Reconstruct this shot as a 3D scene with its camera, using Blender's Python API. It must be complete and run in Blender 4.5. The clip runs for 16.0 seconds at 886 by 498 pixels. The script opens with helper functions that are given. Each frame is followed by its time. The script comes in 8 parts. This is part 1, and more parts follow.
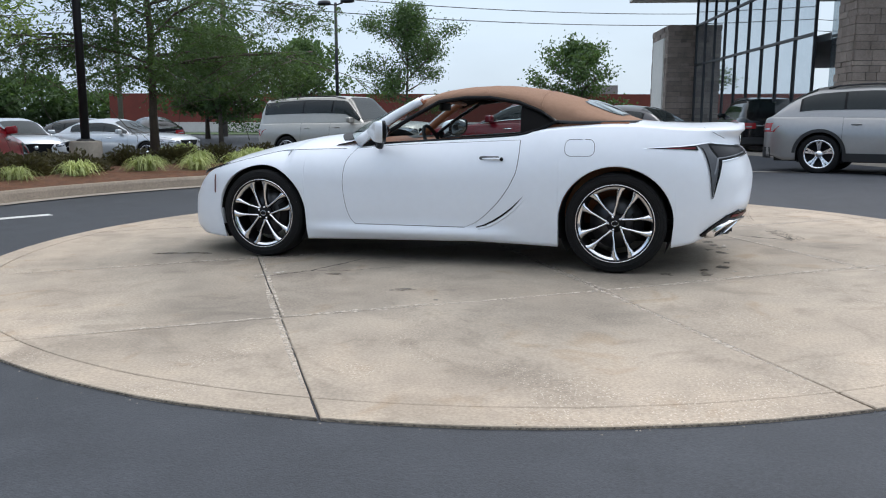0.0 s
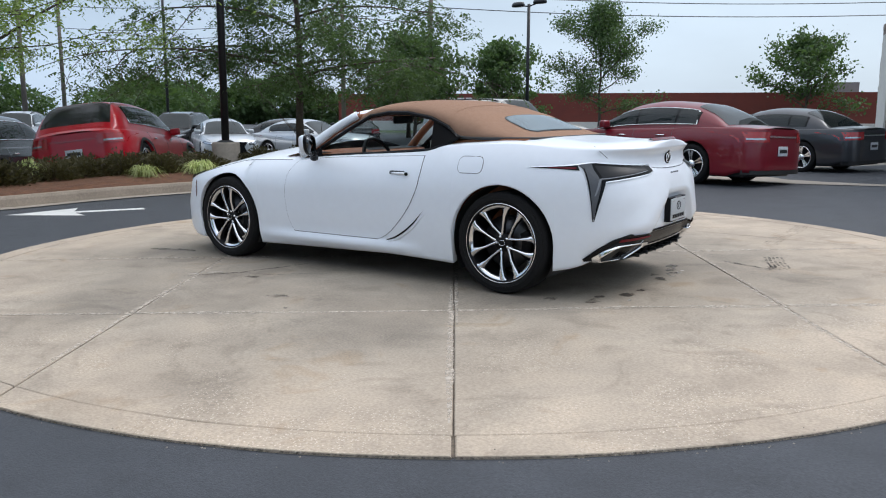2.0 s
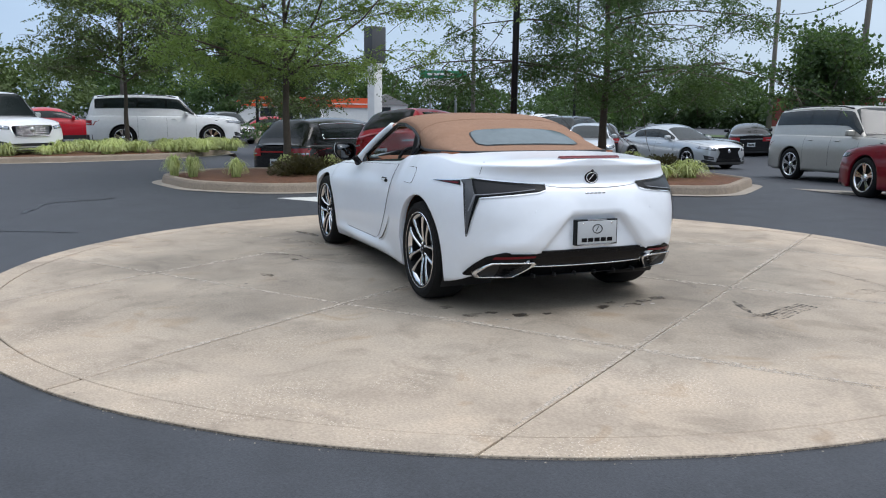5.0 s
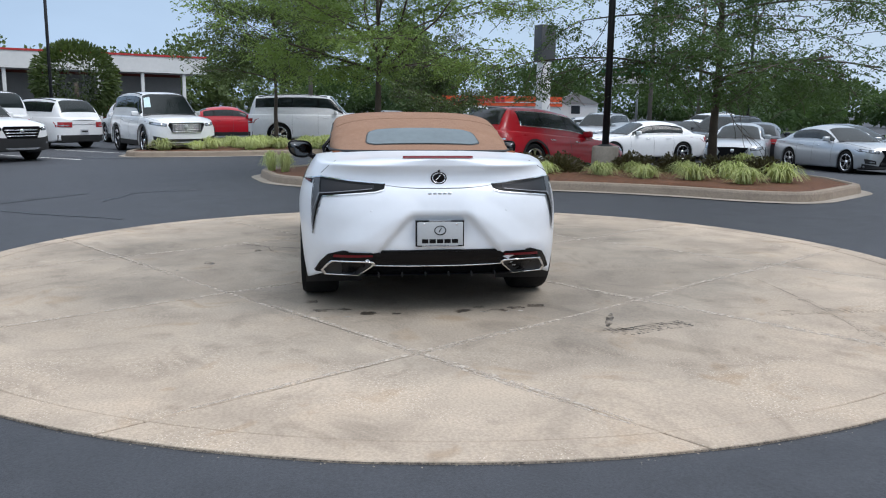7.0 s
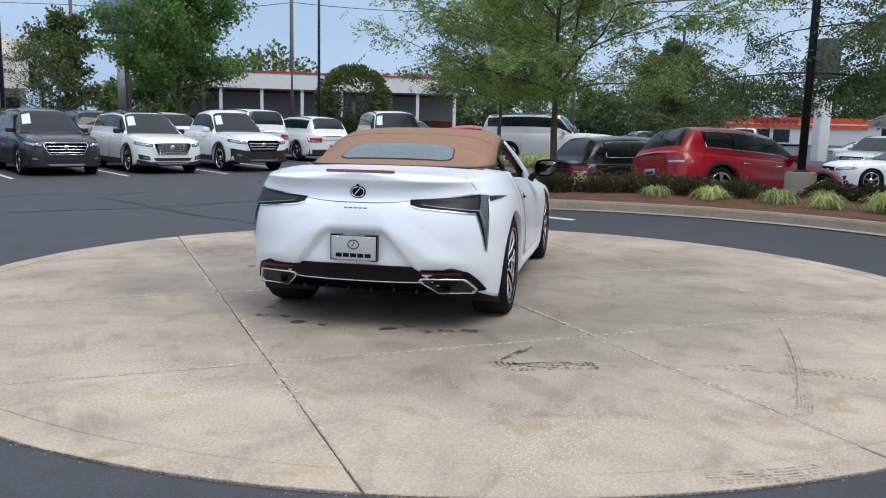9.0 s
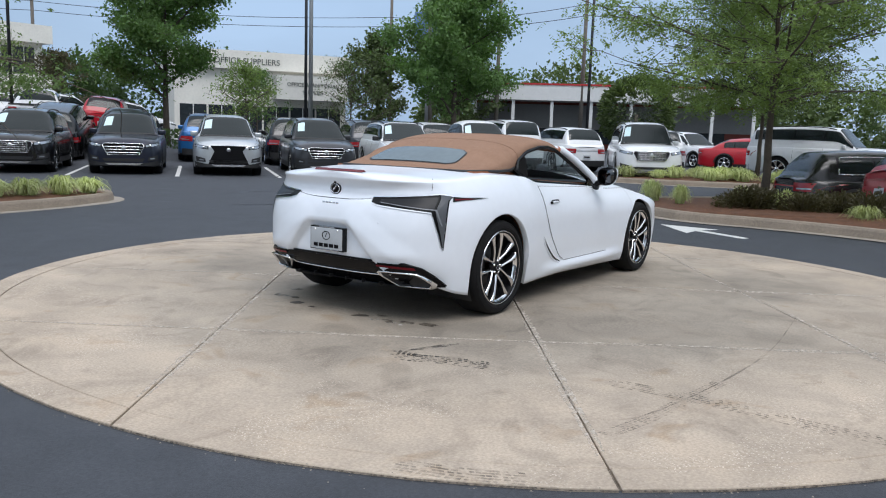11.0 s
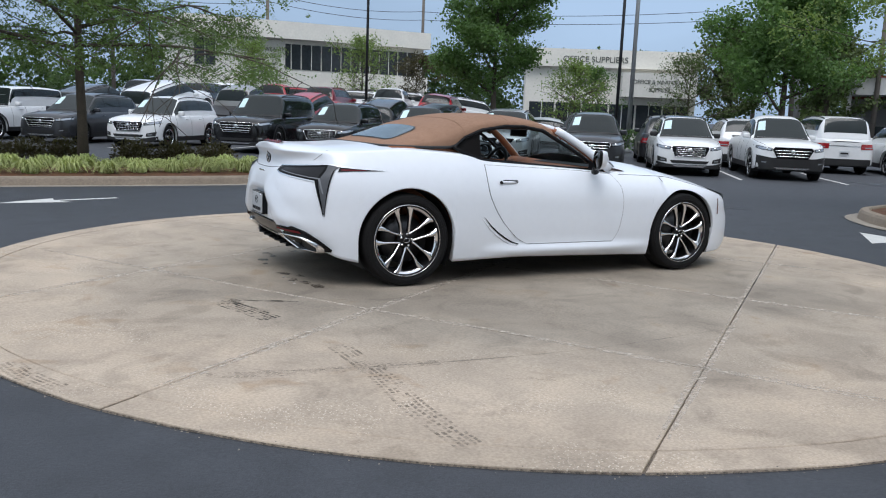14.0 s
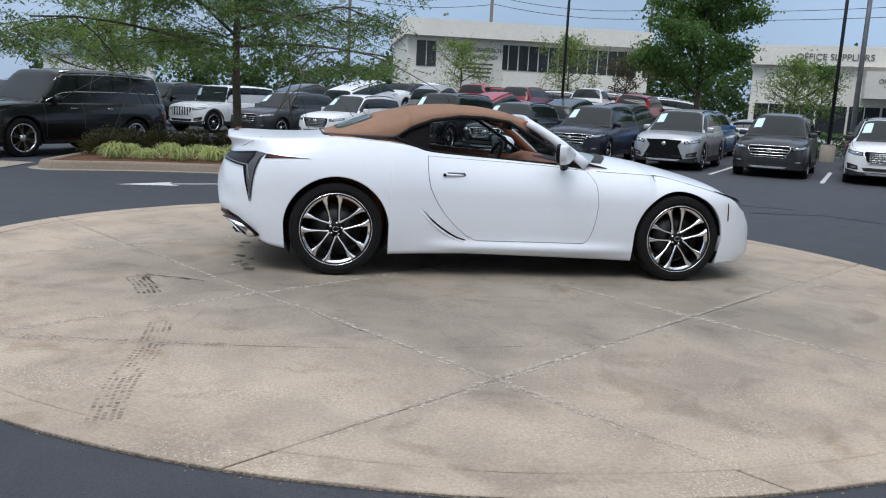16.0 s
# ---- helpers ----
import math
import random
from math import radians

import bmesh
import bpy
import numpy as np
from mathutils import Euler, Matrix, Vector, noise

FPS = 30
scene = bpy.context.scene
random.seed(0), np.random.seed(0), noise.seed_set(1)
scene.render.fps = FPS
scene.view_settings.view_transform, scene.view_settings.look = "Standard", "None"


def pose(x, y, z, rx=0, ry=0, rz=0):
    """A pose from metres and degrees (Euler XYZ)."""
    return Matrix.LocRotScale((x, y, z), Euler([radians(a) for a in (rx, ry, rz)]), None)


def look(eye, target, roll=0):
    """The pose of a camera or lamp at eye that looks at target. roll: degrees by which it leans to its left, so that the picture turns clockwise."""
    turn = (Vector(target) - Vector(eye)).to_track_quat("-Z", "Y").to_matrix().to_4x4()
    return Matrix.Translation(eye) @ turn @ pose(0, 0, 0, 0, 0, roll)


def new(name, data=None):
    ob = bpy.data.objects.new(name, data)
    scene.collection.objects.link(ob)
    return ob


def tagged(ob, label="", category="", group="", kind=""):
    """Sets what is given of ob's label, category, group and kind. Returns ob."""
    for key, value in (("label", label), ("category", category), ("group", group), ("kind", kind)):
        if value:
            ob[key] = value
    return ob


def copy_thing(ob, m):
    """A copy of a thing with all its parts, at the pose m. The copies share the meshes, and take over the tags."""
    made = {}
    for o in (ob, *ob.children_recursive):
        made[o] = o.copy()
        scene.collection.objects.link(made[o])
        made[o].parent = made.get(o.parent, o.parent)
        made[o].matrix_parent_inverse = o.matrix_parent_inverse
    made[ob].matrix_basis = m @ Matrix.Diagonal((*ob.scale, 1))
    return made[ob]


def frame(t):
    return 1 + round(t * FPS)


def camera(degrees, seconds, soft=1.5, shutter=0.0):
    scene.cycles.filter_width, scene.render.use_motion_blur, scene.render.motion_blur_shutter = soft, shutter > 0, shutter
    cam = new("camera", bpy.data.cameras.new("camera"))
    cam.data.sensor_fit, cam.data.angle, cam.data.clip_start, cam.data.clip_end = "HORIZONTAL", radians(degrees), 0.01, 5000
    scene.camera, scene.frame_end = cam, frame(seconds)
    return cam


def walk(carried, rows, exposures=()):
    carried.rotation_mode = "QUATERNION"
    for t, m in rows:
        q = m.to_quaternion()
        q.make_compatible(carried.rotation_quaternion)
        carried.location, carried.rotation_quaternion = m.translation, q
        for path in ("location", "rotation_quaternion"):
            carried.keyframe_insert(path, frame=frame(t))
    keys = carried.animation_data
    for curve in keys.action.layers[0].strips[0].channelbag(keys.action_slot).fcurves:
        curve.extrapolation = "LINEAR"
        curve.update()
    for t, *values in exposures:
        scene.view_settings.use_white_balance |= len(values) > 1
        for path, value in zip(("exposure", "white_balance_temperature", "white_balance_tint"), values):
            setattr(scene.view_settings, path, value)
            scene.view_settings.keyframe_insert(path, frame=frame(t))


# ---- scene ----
cam = camera(57.90, 16.0, soft=1.1)
PATH = [
    (0, (1.988, -6.729, 1.124), (0.790, -2.968, 0.477), 0.07),
    (0.5, (2.569, -6.482, 1.163), (1.083, -2.826, 0.509), 0.01),
    (1, (3.163, -6.251, 1.196), (1.447, -2.697, 0.542), 0.18),
    (1.5, (3.691, -5.977, 1.239), (1.706, -2.569, 0.577), 0.19),
    (2, (4.264, -5.709, 1.261), (2.013, -2.469, 0.600), 0.21),
    (2.5, (4.743, -5.361, 1.269), (2.224, -2.321, 0.626), 0.47),
    (3, (5.230, -4.942, 1.273), (2.411, -2.177, 0.637), 0.65),
    (3.5, (5.641, -4.534, 1.300), (2.522, -2.114, 0.655), 0.74),
    (4, (6.086, -4.035, 1.316), (2.726, -1.967, 0.657), 0.66),
    (4.2, (6.263, -3.848, 1.331), (2.839, -1.889, 0.671), 0.73),
    (6.3, (7.591, -1.563, 1.418), (3.750, -0.677, 0.738), 0.81),
    (6.5, (7.622, -1.348, 1.423), (3.766, -0.530, 0.743), 0.82),
    (7, (7.570, -0.729, 1.418), (3.670, -0.170, 0.728), 0.88),
    (7.5, (7.586, -0.121, 1.434), (3.650, 0.095, 0.755), 0.93),
    (8, (7.516, 0.533, 1.420), (3.571, 0.430, 0.767), 1.06),
    (8.5, (7.456, 1.099, 1.419), (3.531, 0.656, 0.789), 1.28),
    (9, (7.333, 1.692, 1.424), (3.473, 0.843, 0.805), 1.39),
    (9.5, (7.256, 2.305, 1.421), (3.492, 1.097, 0.814), 1.57),
    (10, (7.076, 2.864, 1.429), (3.445, 1.298, 0.822), 1.77),
    (10.2, (7.010, 3.095, 1.429), (3.449, 1.377, 0.822), 1.82),
    (12.3, (5.730, 5.355, 1.446), (3.054, 2.442, 0.852), 2.04),
    (12.5, (5.568, 5.547, 1.417), (2.986, 2.550, 0.823), 2.09),
    (13, (5.087, 5.894, 1.395), (2.715, 2.729, 0.793), 2.25),
    (13.5, (4.560, 6.221, 1.390), (2.427, 2.896, 0.761), 2.23),
    (14, (4.052, 6.497, 1.379), (2.215, 3.007, 0.708), 2.26),
    (14.5, (3.445, 6.708, 1.393), (1.873, 3.098, 0.685), 2.33),
    (15, (2.898, 6.866, 1.399), (1.551, 3.169, 0.681), 2.47),
    (15.5, (2.298, 6.987, 1.396), (1.233, 3.198, 0.680), 2.59),
    (16, (1.741, 7.106, 1.382), (1.014, 3.237, 0.670), 2.75),
]
walk(cam, [(t, look(eye, target, roll)) for t, eye, target, roll in PATH],
     [(0.0, 0.68, 6340, 12), (2.5, 0.62, 6340, 12), (7.0, 0.60, 6270, 12), (9.5, 0.56, 6270, 12), (14.5, 0.42, 6270, 12), (16.0, 0.40, 6270, 12)])

# the pad's slope: a turn from the pad's frame to the level world
ROT = (0.999939, -0.000037, -0.011023, -0.000037, 0.999977, -0.006711, 0.011023, 0.006711, 0.999917)
SLOPE_X, SLOPE_Y = 0.01102, 0.00671
PAD_X, PAD_Y, PAD_R = 0.32, 0.285, 4.36


def lie(x, y):
    """The height of the paved ground: the sloping pad, then the nearly level lot."""
    r = math.hypot(x - PAD_X, y - PAD_Y)
    k = min(1.0, max(0.0, (r - 4.6) / 3.5))
    k = k * k * (3 - 2 * k)
    dip = min(1.0, max(0.0, max((y - 8.0) / 4.0, (-8.6 - x) / 2.5 if y > 0.5 else 0.0))) * min(1.0, max(0.0, (27.0 - y) / 8.0)) * (0.10 - 0.022 * min(3.0, max(-16.0, x)))
    # the back of the lot stands on a terrace behind the far end of the front row
    q, u = -(0.615 * (x + 1.75) + 0.788 * (y + 18.45)), (-0.788 * (x + 1.75) + 0.615 * (y + 18.45)) / 2.69
    up = min(1.0, max(0.0, (q - 5.0) / 6.0)) * min(1.0, max(0.0, (30.0 - q) / 6.0)) * min(1.0, max(0.0, (3.5 - u) / 3.0))
    return (1 - k) * (SLOPE_X * x + SLOPE_Y * y) + k * (0.03 + min(0.10, max(-0.12, 0.014 * y)) - dip) + 0.8 * up * up * (3 - 2 * up)


# ---- light: a bright overcast sky and a broad soft sun ----
SUN_HEIGHT, SUN_TURN = 58.0, 32.0
world = bpy.data.worlds.new("overcast_sky")
scene.world = world
world.use_nodes = True
wt = world.node_tree
sky = wt.nodes.new("ShaderNodeTexSky")
sky.sky_type = "NISHITA"
sky.sun_disc = False
sky.sun_elevation = radians(SUN_HEIGHT)
sky.sun_rotation = radians(SUN_TURN)
sky.dust_density = 2.0
cloud = wt.nodes.new("ShaderNodeTexNoise")
cloud.inputs["Scale"].default_value = 2.2
cloud.inputs["Detail"].default_value = 6
stretch = wt.nodes.new("ShaderNodeMapping")
stretch.inputs["Scale"].default_value = (1, 1, 3)
wtc = wt.nodes.new("ShaderNodeTexCoord")
wt.links.new(wtc.outputs["Generated"], stretch.inputs[0])
wt.links.new(stretch.outputs[0], cloud.inputs["Vector"])


def sky_mix(a, b, fac):
    x = wt.nodes.new("ShaderNodeMix")
    x.data_type = "RGBA"
    for src, slot in ((a, 6), (b, 7)):
        if isinstance(src, tuple):
            x.inputs[slot].default_value = src
        else:
            wt.links.new(src, x.inputs[slot])
    wt.links.new(fac, x.inputs[0])
    return x.outputs[2]


def sky_range(src, a, b, lo=0.0, hi=1.0):
    r = wt.nodes.new("ShaderNodeMapRange")
    for k, v in enumerate((a, b, lo, hi)):
        r.inputs[k + 1].default_value = v
    wt.links.new(src, r.inputs[0])
    return r.outputs[0]


# cloud: thinner and bluer away from the sun, brightest overhead
sunward = wt.nodes.new("ShaderNodeVectorMath")
sunward.operation = "DOT_PRODUCT"
sunward.inputs[1].default_value = (0.53, 0.85, 0.0)
wt.links.new(wtc.outputs["Generated"], sunward.inputs[0])
split = wt.nodes.new("ShaderNodeSeparateXYZ")
wt.links.new(wtc.outputs["Generated"], split.inputs[0])
low = sky_mix((3.6, 4.9, 6.6, 1), (5.6, 6.6, 7.4, 1), sky_range(sunward.outputs["Value"], -0.9, 0.8))
high = sky_mix(low, (12.0, 12.6, 13.2, 1), sky_range(split.outputs["Z"], 0.35, 0.9))
tuft_of = wt.nodes.new("ShaderNodeVectorMath")
tuft_of.operation = "SCALE"
wt.links.new(high, tuft_of.inputs[0])
wt.links.new(sky_range(cloud.outputs["Fac"], 0.35, 0.68, 0.90, 1.10), tuft_of.inputs["Scale"])
over = wt.nodes.new("ShaderNodeMix")
over.data_type = "RGBA"
over.inputs[0].default_value = 0.88
wt.links.new(sky.outputs[0], over.inputs[6])
wt.links.new(tuft_of.outputs[0], over.inputs[7])
wt.links.new(over.outputs[2], wt.nodes["Background"].inputs[0])
wt.nodes["Background"].inputs[1].default_value = 0.085
sun = new("sun", bpy.data.lights.new("sun", "SUN"))
sun.data.energy, sun.data.angle, sun.data.color = 1.0, radians(30), (1.0, 0.98, 0.95)
sun.rotation_euler = (radians(90 - SUN_HEIGHT), 0, radians(180 - SUN_TURN))

# ---- materials ----
def nodes(name):
    m = bpy.data.materials.new(name)
    m.use_nodes = True
    return m, m.node_tree, m.node_tree.nodes["Principled BSDF"]


def mat(name, rgb, rough=0.5, metal=0.0, coat=0.0, var=0.12, scale=6.0, bump=0.0, bscale=60.0, spec=0.5, trans=0.0, emit=0.0, rand=0.0, fleck=0.0):
    """A surface with two scales of variation in colour and roughness, and fine relief."""
    m, nt, b = nodes(name)
    N, L = nt.nodes.new, nt.links.new
    b.inputs["Metallic"].default_value = metal
    b.inputs["Coat Weight"].default_value = coat
    b.inputs["Coat Roughness"].default_value = 0.06
    b.inputs["Specular IOR Level"].default_value = spec
    b.inputs["Transmission Weight"].default_value = trans
    tc = N("ShaderNodeTexCoord")
    n1 = N("ShaderNodeTexNoise"); n1.inputs["Scale"].default_value = scale; n1.inputs["Detail"].default_value = 5
    n2 = N("ShaderNodeTexNoise"); n2.inputs["Scale"].default_value = scale * 9; n2.inputs["Detail"].default_value = 3
    L(tc.outputs["Object"], n1.inputs["Vector"]); L(tc.outputs["Object"], n2.inputs["Vector"])
    add = N("ShaderNodeMath"); add.operation = "ADD"
    L(n1.outputs["Fac"], add.inputs[0]); L(n2.outputs["Fac"], add.inputs[1])
    mr = N("ShaderNodeMapRange"); mr.inputs[1].default_value = 0.6; mr.inputs[2].default_value = 1.4
    mr.inputs[3].default_value = 1 - var; mr.inputs[4].default_value = 1 + var
    L(add.outputs[0], mr.inputs[0])
    fac = mr.outputs[0]
    if rand:
        oi = N("ShaderNodeObjectInfo"); gi = N("ShaderNodeNewGeometry")
        s = N("ShaderNodeMath"); s.operation = "ADD"; L(oi.outputs["Random"], s.inputs[0]); L(gi.outputs["Random Per Island"], s.inputs[1])
        r2 = N("ShaderNodeMapRange"); r2.inputs[2].default_value = 2.0; r2.inputs[3].default_value = 1 - rand; r2.inputs[4].default_value = 1 + rand
        L(s.outputs[0], r2.inputs[0])
        mu = N("ShaderNodeMath"); mu.operation = "MULTIPLY"; L(fac, mu.inputs[0]); L(r2.outputs[0], mu.inputs[1]); fac = mu.outputs[0]
    if fleck:
        nf = N("ShaderNodeTexNoise"); nf.inputs["Scale"].default_value = 75; nf.inputs["Detail"].default_value = 3
        L(tc.outputs["Object"], nf.inputs["Vector"])
        rf = N("ShaderNodeMapRange"); rf.inputs[1].default_value = 0.3; rf.inputs[2].default_value = 0.7; rf.inputs[3].default_value = 1 - fleck; rf.inputs[4].default_value = 1 + fleck
        L(nf.outputs["Fac"], rf.inputs[0])
        mf = N("ShaderNodeMath"); mf.operation = "MULTIPLY"; L(fac, mf.inputs[0]); L(rf.outputs[0], mf.inputs[1]); fac = mf.outputs[0]
    vm = N("ShaderNodeVectorMath"); vm.operation = "SCALE"; vm.inputs[0].default_value = rgb
    L(fac, vm.inputs["Scale"]); L(vm.outputs[0], b.inputs["Base Color"])
    rr = N("ShaderNodeMapRange"); rr.inputs[3].default_value = max(0.02, rough * 0.85); rr.inputs[4].default_value = min(1, rough * 1.15)
    L(n1.outputs["Fac"], rr.inputs[0]); L(rr.outputs[0], b.inputs["Roughness"])
    if bump:
        n3 = N("ShaderNodeTexNoise"); n3.inputs["Scale"].default_value = bscale; n3.inputs["Detail"].default_value = 4
        L(tc.outputs["Object"], n3.inputs["Vector"])
        bp = N("ShaderNodeBump"); bp.inputs["Strength"].default_value = min(1, bump); bp.inputs["Distance"].default_value = 0.01
        L(n3.outputs["Fac"], bp.inputs["Height"]); L(bp.outputs[0], b.inputs["Normal"])
    if emit:
        b.inputs["Emission Color"].default_value = (*rgb, 1); b.inputs["Emission Strength"].default_value = emit
    return m


def glass(name, rgb=(0.02, 0.025, 0.03), alpha=0.5, rough=0.03, spec=0.6):
    """Tinted glass: partly clear, with a glossy face."""
    m, nt, b = nodes(name)
    b.inputs["Base Color"].default_value = (*rgb, 1)
    b.inputs["Roughness"].default_value = rough
    b.inputs["Specular IOR Level"].default_value = spec
    tr = nt.nodes.new("ShaderNodeBsdfTransparent"); tr.inputs[0].default_value = (0.8, 0.85, 0.85, 1)
    mx = nt.nodes.new("ShaderNodeMixShader"); mx.inputs[0].default_value = alpha
    nt.links.new(tr.outputs[0], mx.inputs[1]); nt.links.new(b.outputs[0], mx.inputs[2])
    nt.links.new(mx.outputs[0], nt.nodes["Material Output"].inputs[0])
    return m


def concrete_pad():
    """Weathered cast concrete: tan and grey patches, worn aggregate and dark stains."""
    m, nt, b = nodes("weathered_concrete")
    N, L = nt.nodes.new, nt.links.new
    tc = N("ShaderNodeTexCoord")

    def noise_of(scale, detail=5, dist=0.0):
        n = N("ShaderNodeTexNoise"); n.inputs["Scale"].default_value = scale; n.inputs["Detail"].default_value = detail
        n.inputs["Distortion"].default_value = dist
        L(tc.outputs["Object"], n.inputs["Vector"]); return n.outputs["Fac"]

    def ramp(src, stops):
        r = N("ShaderNodeValToRGB"); e = r.color_ramp.elements
        while len(e) < len(stops):
            e.new(0.5)
        for k, (p, c) in enumerate(stops):
            e[k].position = p; e[k].color = (*c, 1)
        L(src, r.inputs[0]); return r.outputs[0]

    def mix(kind, a, c, fac):
        x = N("ShaderNodeMix"); x.data_type = "RGBA"; x.blend_type = kind
        if isinstance(fac, float):
            x.inputs[0].default_value = fac
        else:
            L(fac, x.inputs[0])
        L(a, x.inputs[6]); L(c, x.inputs[7]); return x.outputs[2]
    # greyer and darker towards the middle, tan with more weathered-out pebbles towards the rim
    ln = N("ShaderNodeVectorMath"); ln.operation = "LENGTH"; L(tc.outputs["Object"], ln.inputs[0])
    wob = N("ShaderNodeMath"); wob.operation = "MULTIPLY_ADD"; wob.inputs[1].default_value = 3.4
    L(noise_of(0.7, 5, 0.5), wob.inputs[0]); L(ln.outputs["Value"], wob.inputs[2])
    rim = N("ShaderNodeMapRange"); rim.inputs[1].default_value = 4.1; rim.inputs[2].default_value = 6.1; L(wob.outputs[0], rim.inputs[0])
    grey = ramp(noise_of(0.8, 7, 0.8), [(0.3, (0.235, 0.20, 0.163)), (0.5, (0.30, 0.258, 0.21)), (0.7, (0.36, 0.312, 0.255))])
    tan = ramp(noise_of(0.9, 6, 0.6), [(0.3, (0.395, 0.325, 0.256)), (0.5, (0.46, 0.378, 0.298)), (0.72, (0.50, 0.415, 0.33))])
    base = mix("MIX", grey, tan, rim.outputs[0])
    mid = ramp(noise_of(2.2, 7, 0.5), [(0.3, (0.80, 0.80, 0.80)), (0.5, (0.98, 0.98, 0.975)), (0.72, (1.10, 1.085, 1.06))])
    grain = ramp(noise_of(70, 4), [(0.3, (0.82, 0.82, 0.82)), (0.7, (1.12, 1.12, 1.11))])
    col = mix("MULTIPLY", mix("MULTIPLY", base, mid, 1.0), grain, 1.0)
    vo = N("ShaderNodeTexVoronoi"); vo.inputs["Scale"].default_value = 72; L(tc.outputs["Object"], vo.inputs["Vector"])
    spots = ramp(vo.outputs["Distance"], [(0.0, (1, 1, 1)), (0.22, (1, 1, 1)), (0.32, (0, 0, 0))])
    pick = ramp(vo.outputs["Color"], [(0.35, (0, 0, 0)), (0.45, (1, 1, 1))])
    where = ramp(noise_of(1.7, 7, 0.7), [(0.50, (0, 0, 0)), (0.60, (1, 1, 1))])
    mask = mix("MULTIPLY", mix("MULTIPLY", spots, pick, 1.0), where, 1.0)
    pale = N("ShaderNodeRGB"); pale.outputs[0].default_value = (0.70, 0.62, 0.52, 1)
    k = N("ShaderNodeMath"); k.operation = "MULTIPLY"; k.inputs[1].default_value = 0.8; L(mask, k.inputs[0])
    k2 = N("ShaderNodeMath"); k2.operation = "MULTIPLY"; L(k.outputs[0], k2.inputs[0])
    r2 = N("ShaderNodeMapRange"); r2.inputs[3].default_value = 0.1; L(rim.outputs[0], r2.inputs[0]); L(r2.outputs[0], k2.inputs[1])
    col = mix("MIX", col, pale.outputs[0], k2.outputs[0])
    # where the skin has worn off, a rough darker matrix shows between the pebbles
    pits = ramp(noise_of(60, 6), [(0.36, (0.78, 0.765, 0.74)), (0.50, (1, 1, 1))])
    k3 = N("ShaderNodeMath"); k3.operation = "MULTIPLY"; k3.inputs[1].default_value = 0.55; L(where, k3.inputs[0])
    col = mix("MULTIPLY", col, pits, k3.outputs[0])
    rust = ramp(noise_of(2.3, 6, 0.9), [(0.62, (1, 1, 1)), (0.72, (0.80, 0.70, 0.58))])
    col = mix("MULTIPLY", col, rust, 0.6)
    streak = ramp(noise_of(1.6, 8, 2.0), [(0.34, (0.76, 0.755, 0.75)), (0.44, (1, 1, 1))])
    col = mix("MULTIPLY", col, streak, 0.7)
    L(col, b.inputs["Base Color"])
    b.inputs["Roughness"].default_value = 0.8; b.inputs["Specular IOR Level"].default_value = 0.35
    bp = N("ShaderNodeBump"); bp.inputs["Strength"].default_value = 0.35; bp.inputs["Distance"].default_value = 0.004
    L(noise_of(110, 5), bp.inputs["Height"]); L(bp.outputs[0], b.inputs["Normal"])
    return m


PAINT_WHITE = mat("pearl_white_paint", (0.79, 0.83, 0.89), 0.36, coat=0.5, var=0.02, scale=2)
BLACK_TRIM = mat("gloss_black_trim", (0.007, 0.007, 0.008), 0.25, var=0.1, spec=0.16)
BLACK_PLASTIC = mat("black_plastic", (0.015, 0.015, 0.016), 0.55, var=0.2)
RUBBER = mat("tyre_rubber", (0.009, 0.009, 0.0095), 0.85, var=0.2, scale=20, bump=0.2, spec=0.25)
CHROME = mat("polished_metal", (0.90, 0.90, 0.91), 0.16, metal=1, var=0.05)
SPOKE = mat("machined_spoke", (0.80, 0.80, 0.81), 0.09, metal=1, var=0.05)
RIM_DARK = mat("dark_rim_paint", (0.008, 0.008, 0.009), 0.6, spec=0.2)
DISC = mat("brake_disc_iron", (0.09, 0.09, 0.095), 0.4, metal=0.8)
LEATHER = mat("tan_leather", (0.32, 0.115, 0.05), 0.5, var=0.12, scale=12, bump=0.15, bscale=300)
DARK_FLOOR = mat("dark_carpet", (0.02, 0.018, 0.017), 0.95)
CANVAS = mat("tan_soft_top_fabric", (0.31, 0.188, 0.128), 0.92, var=0.1, scale=3, bump=0.5, bscale=420, spec=0.15)
GLASS_CLEAR = glass("clear_glass", (0.02, 0.022, 0.024), 0.2)
DOOR_GLASS = glass("door_glass", (0.02, 0.022, 0.024), 0.03)
GLASS_TINT = glass("tinted_glass", (0.012, 0.014, 0.016), 0.82)
GLASS_DARK = mat("dark_window_glass", (0.018, 0.022, 0.024), 0.06, var=0.3, scale=2, spec=0.8)
GLASS_REAR = mat("rear_window_glass", (0.10, 0.135, 0.15), 0.12, var=0.15, scale=2)
LAMP_SMOKE = mat("smoked_lamp_cover", (0.010, 0.011, 0.012), 0.3, spec=0.12)
LAMP_GREY = mat("lamp_inner_grey", (0.085, 0.09, 0.10), 0.3, spec=0.4)
LAMP_LINE = mat("lamp_line_grey", (0.20, 0.21, 0.23), 0.3)
LAMP_PANEL = mat("lamp_dark_panel", (0.016, 0.017, 0.02), 0.35, spec=0.2)
RED_LENS = mat("red_lens", (0.13, 0.006, 0.012), 0.25, spec=0.3)
AMBER = mat("amber_lens", (0.12, 0.03, 0.02), 0.2)
CLEAR_LAMP = mat("clear_lamp_lens", (0.55, 0.58, 0.62), 0.1, metal=0.4, var=0.3, scale=14)
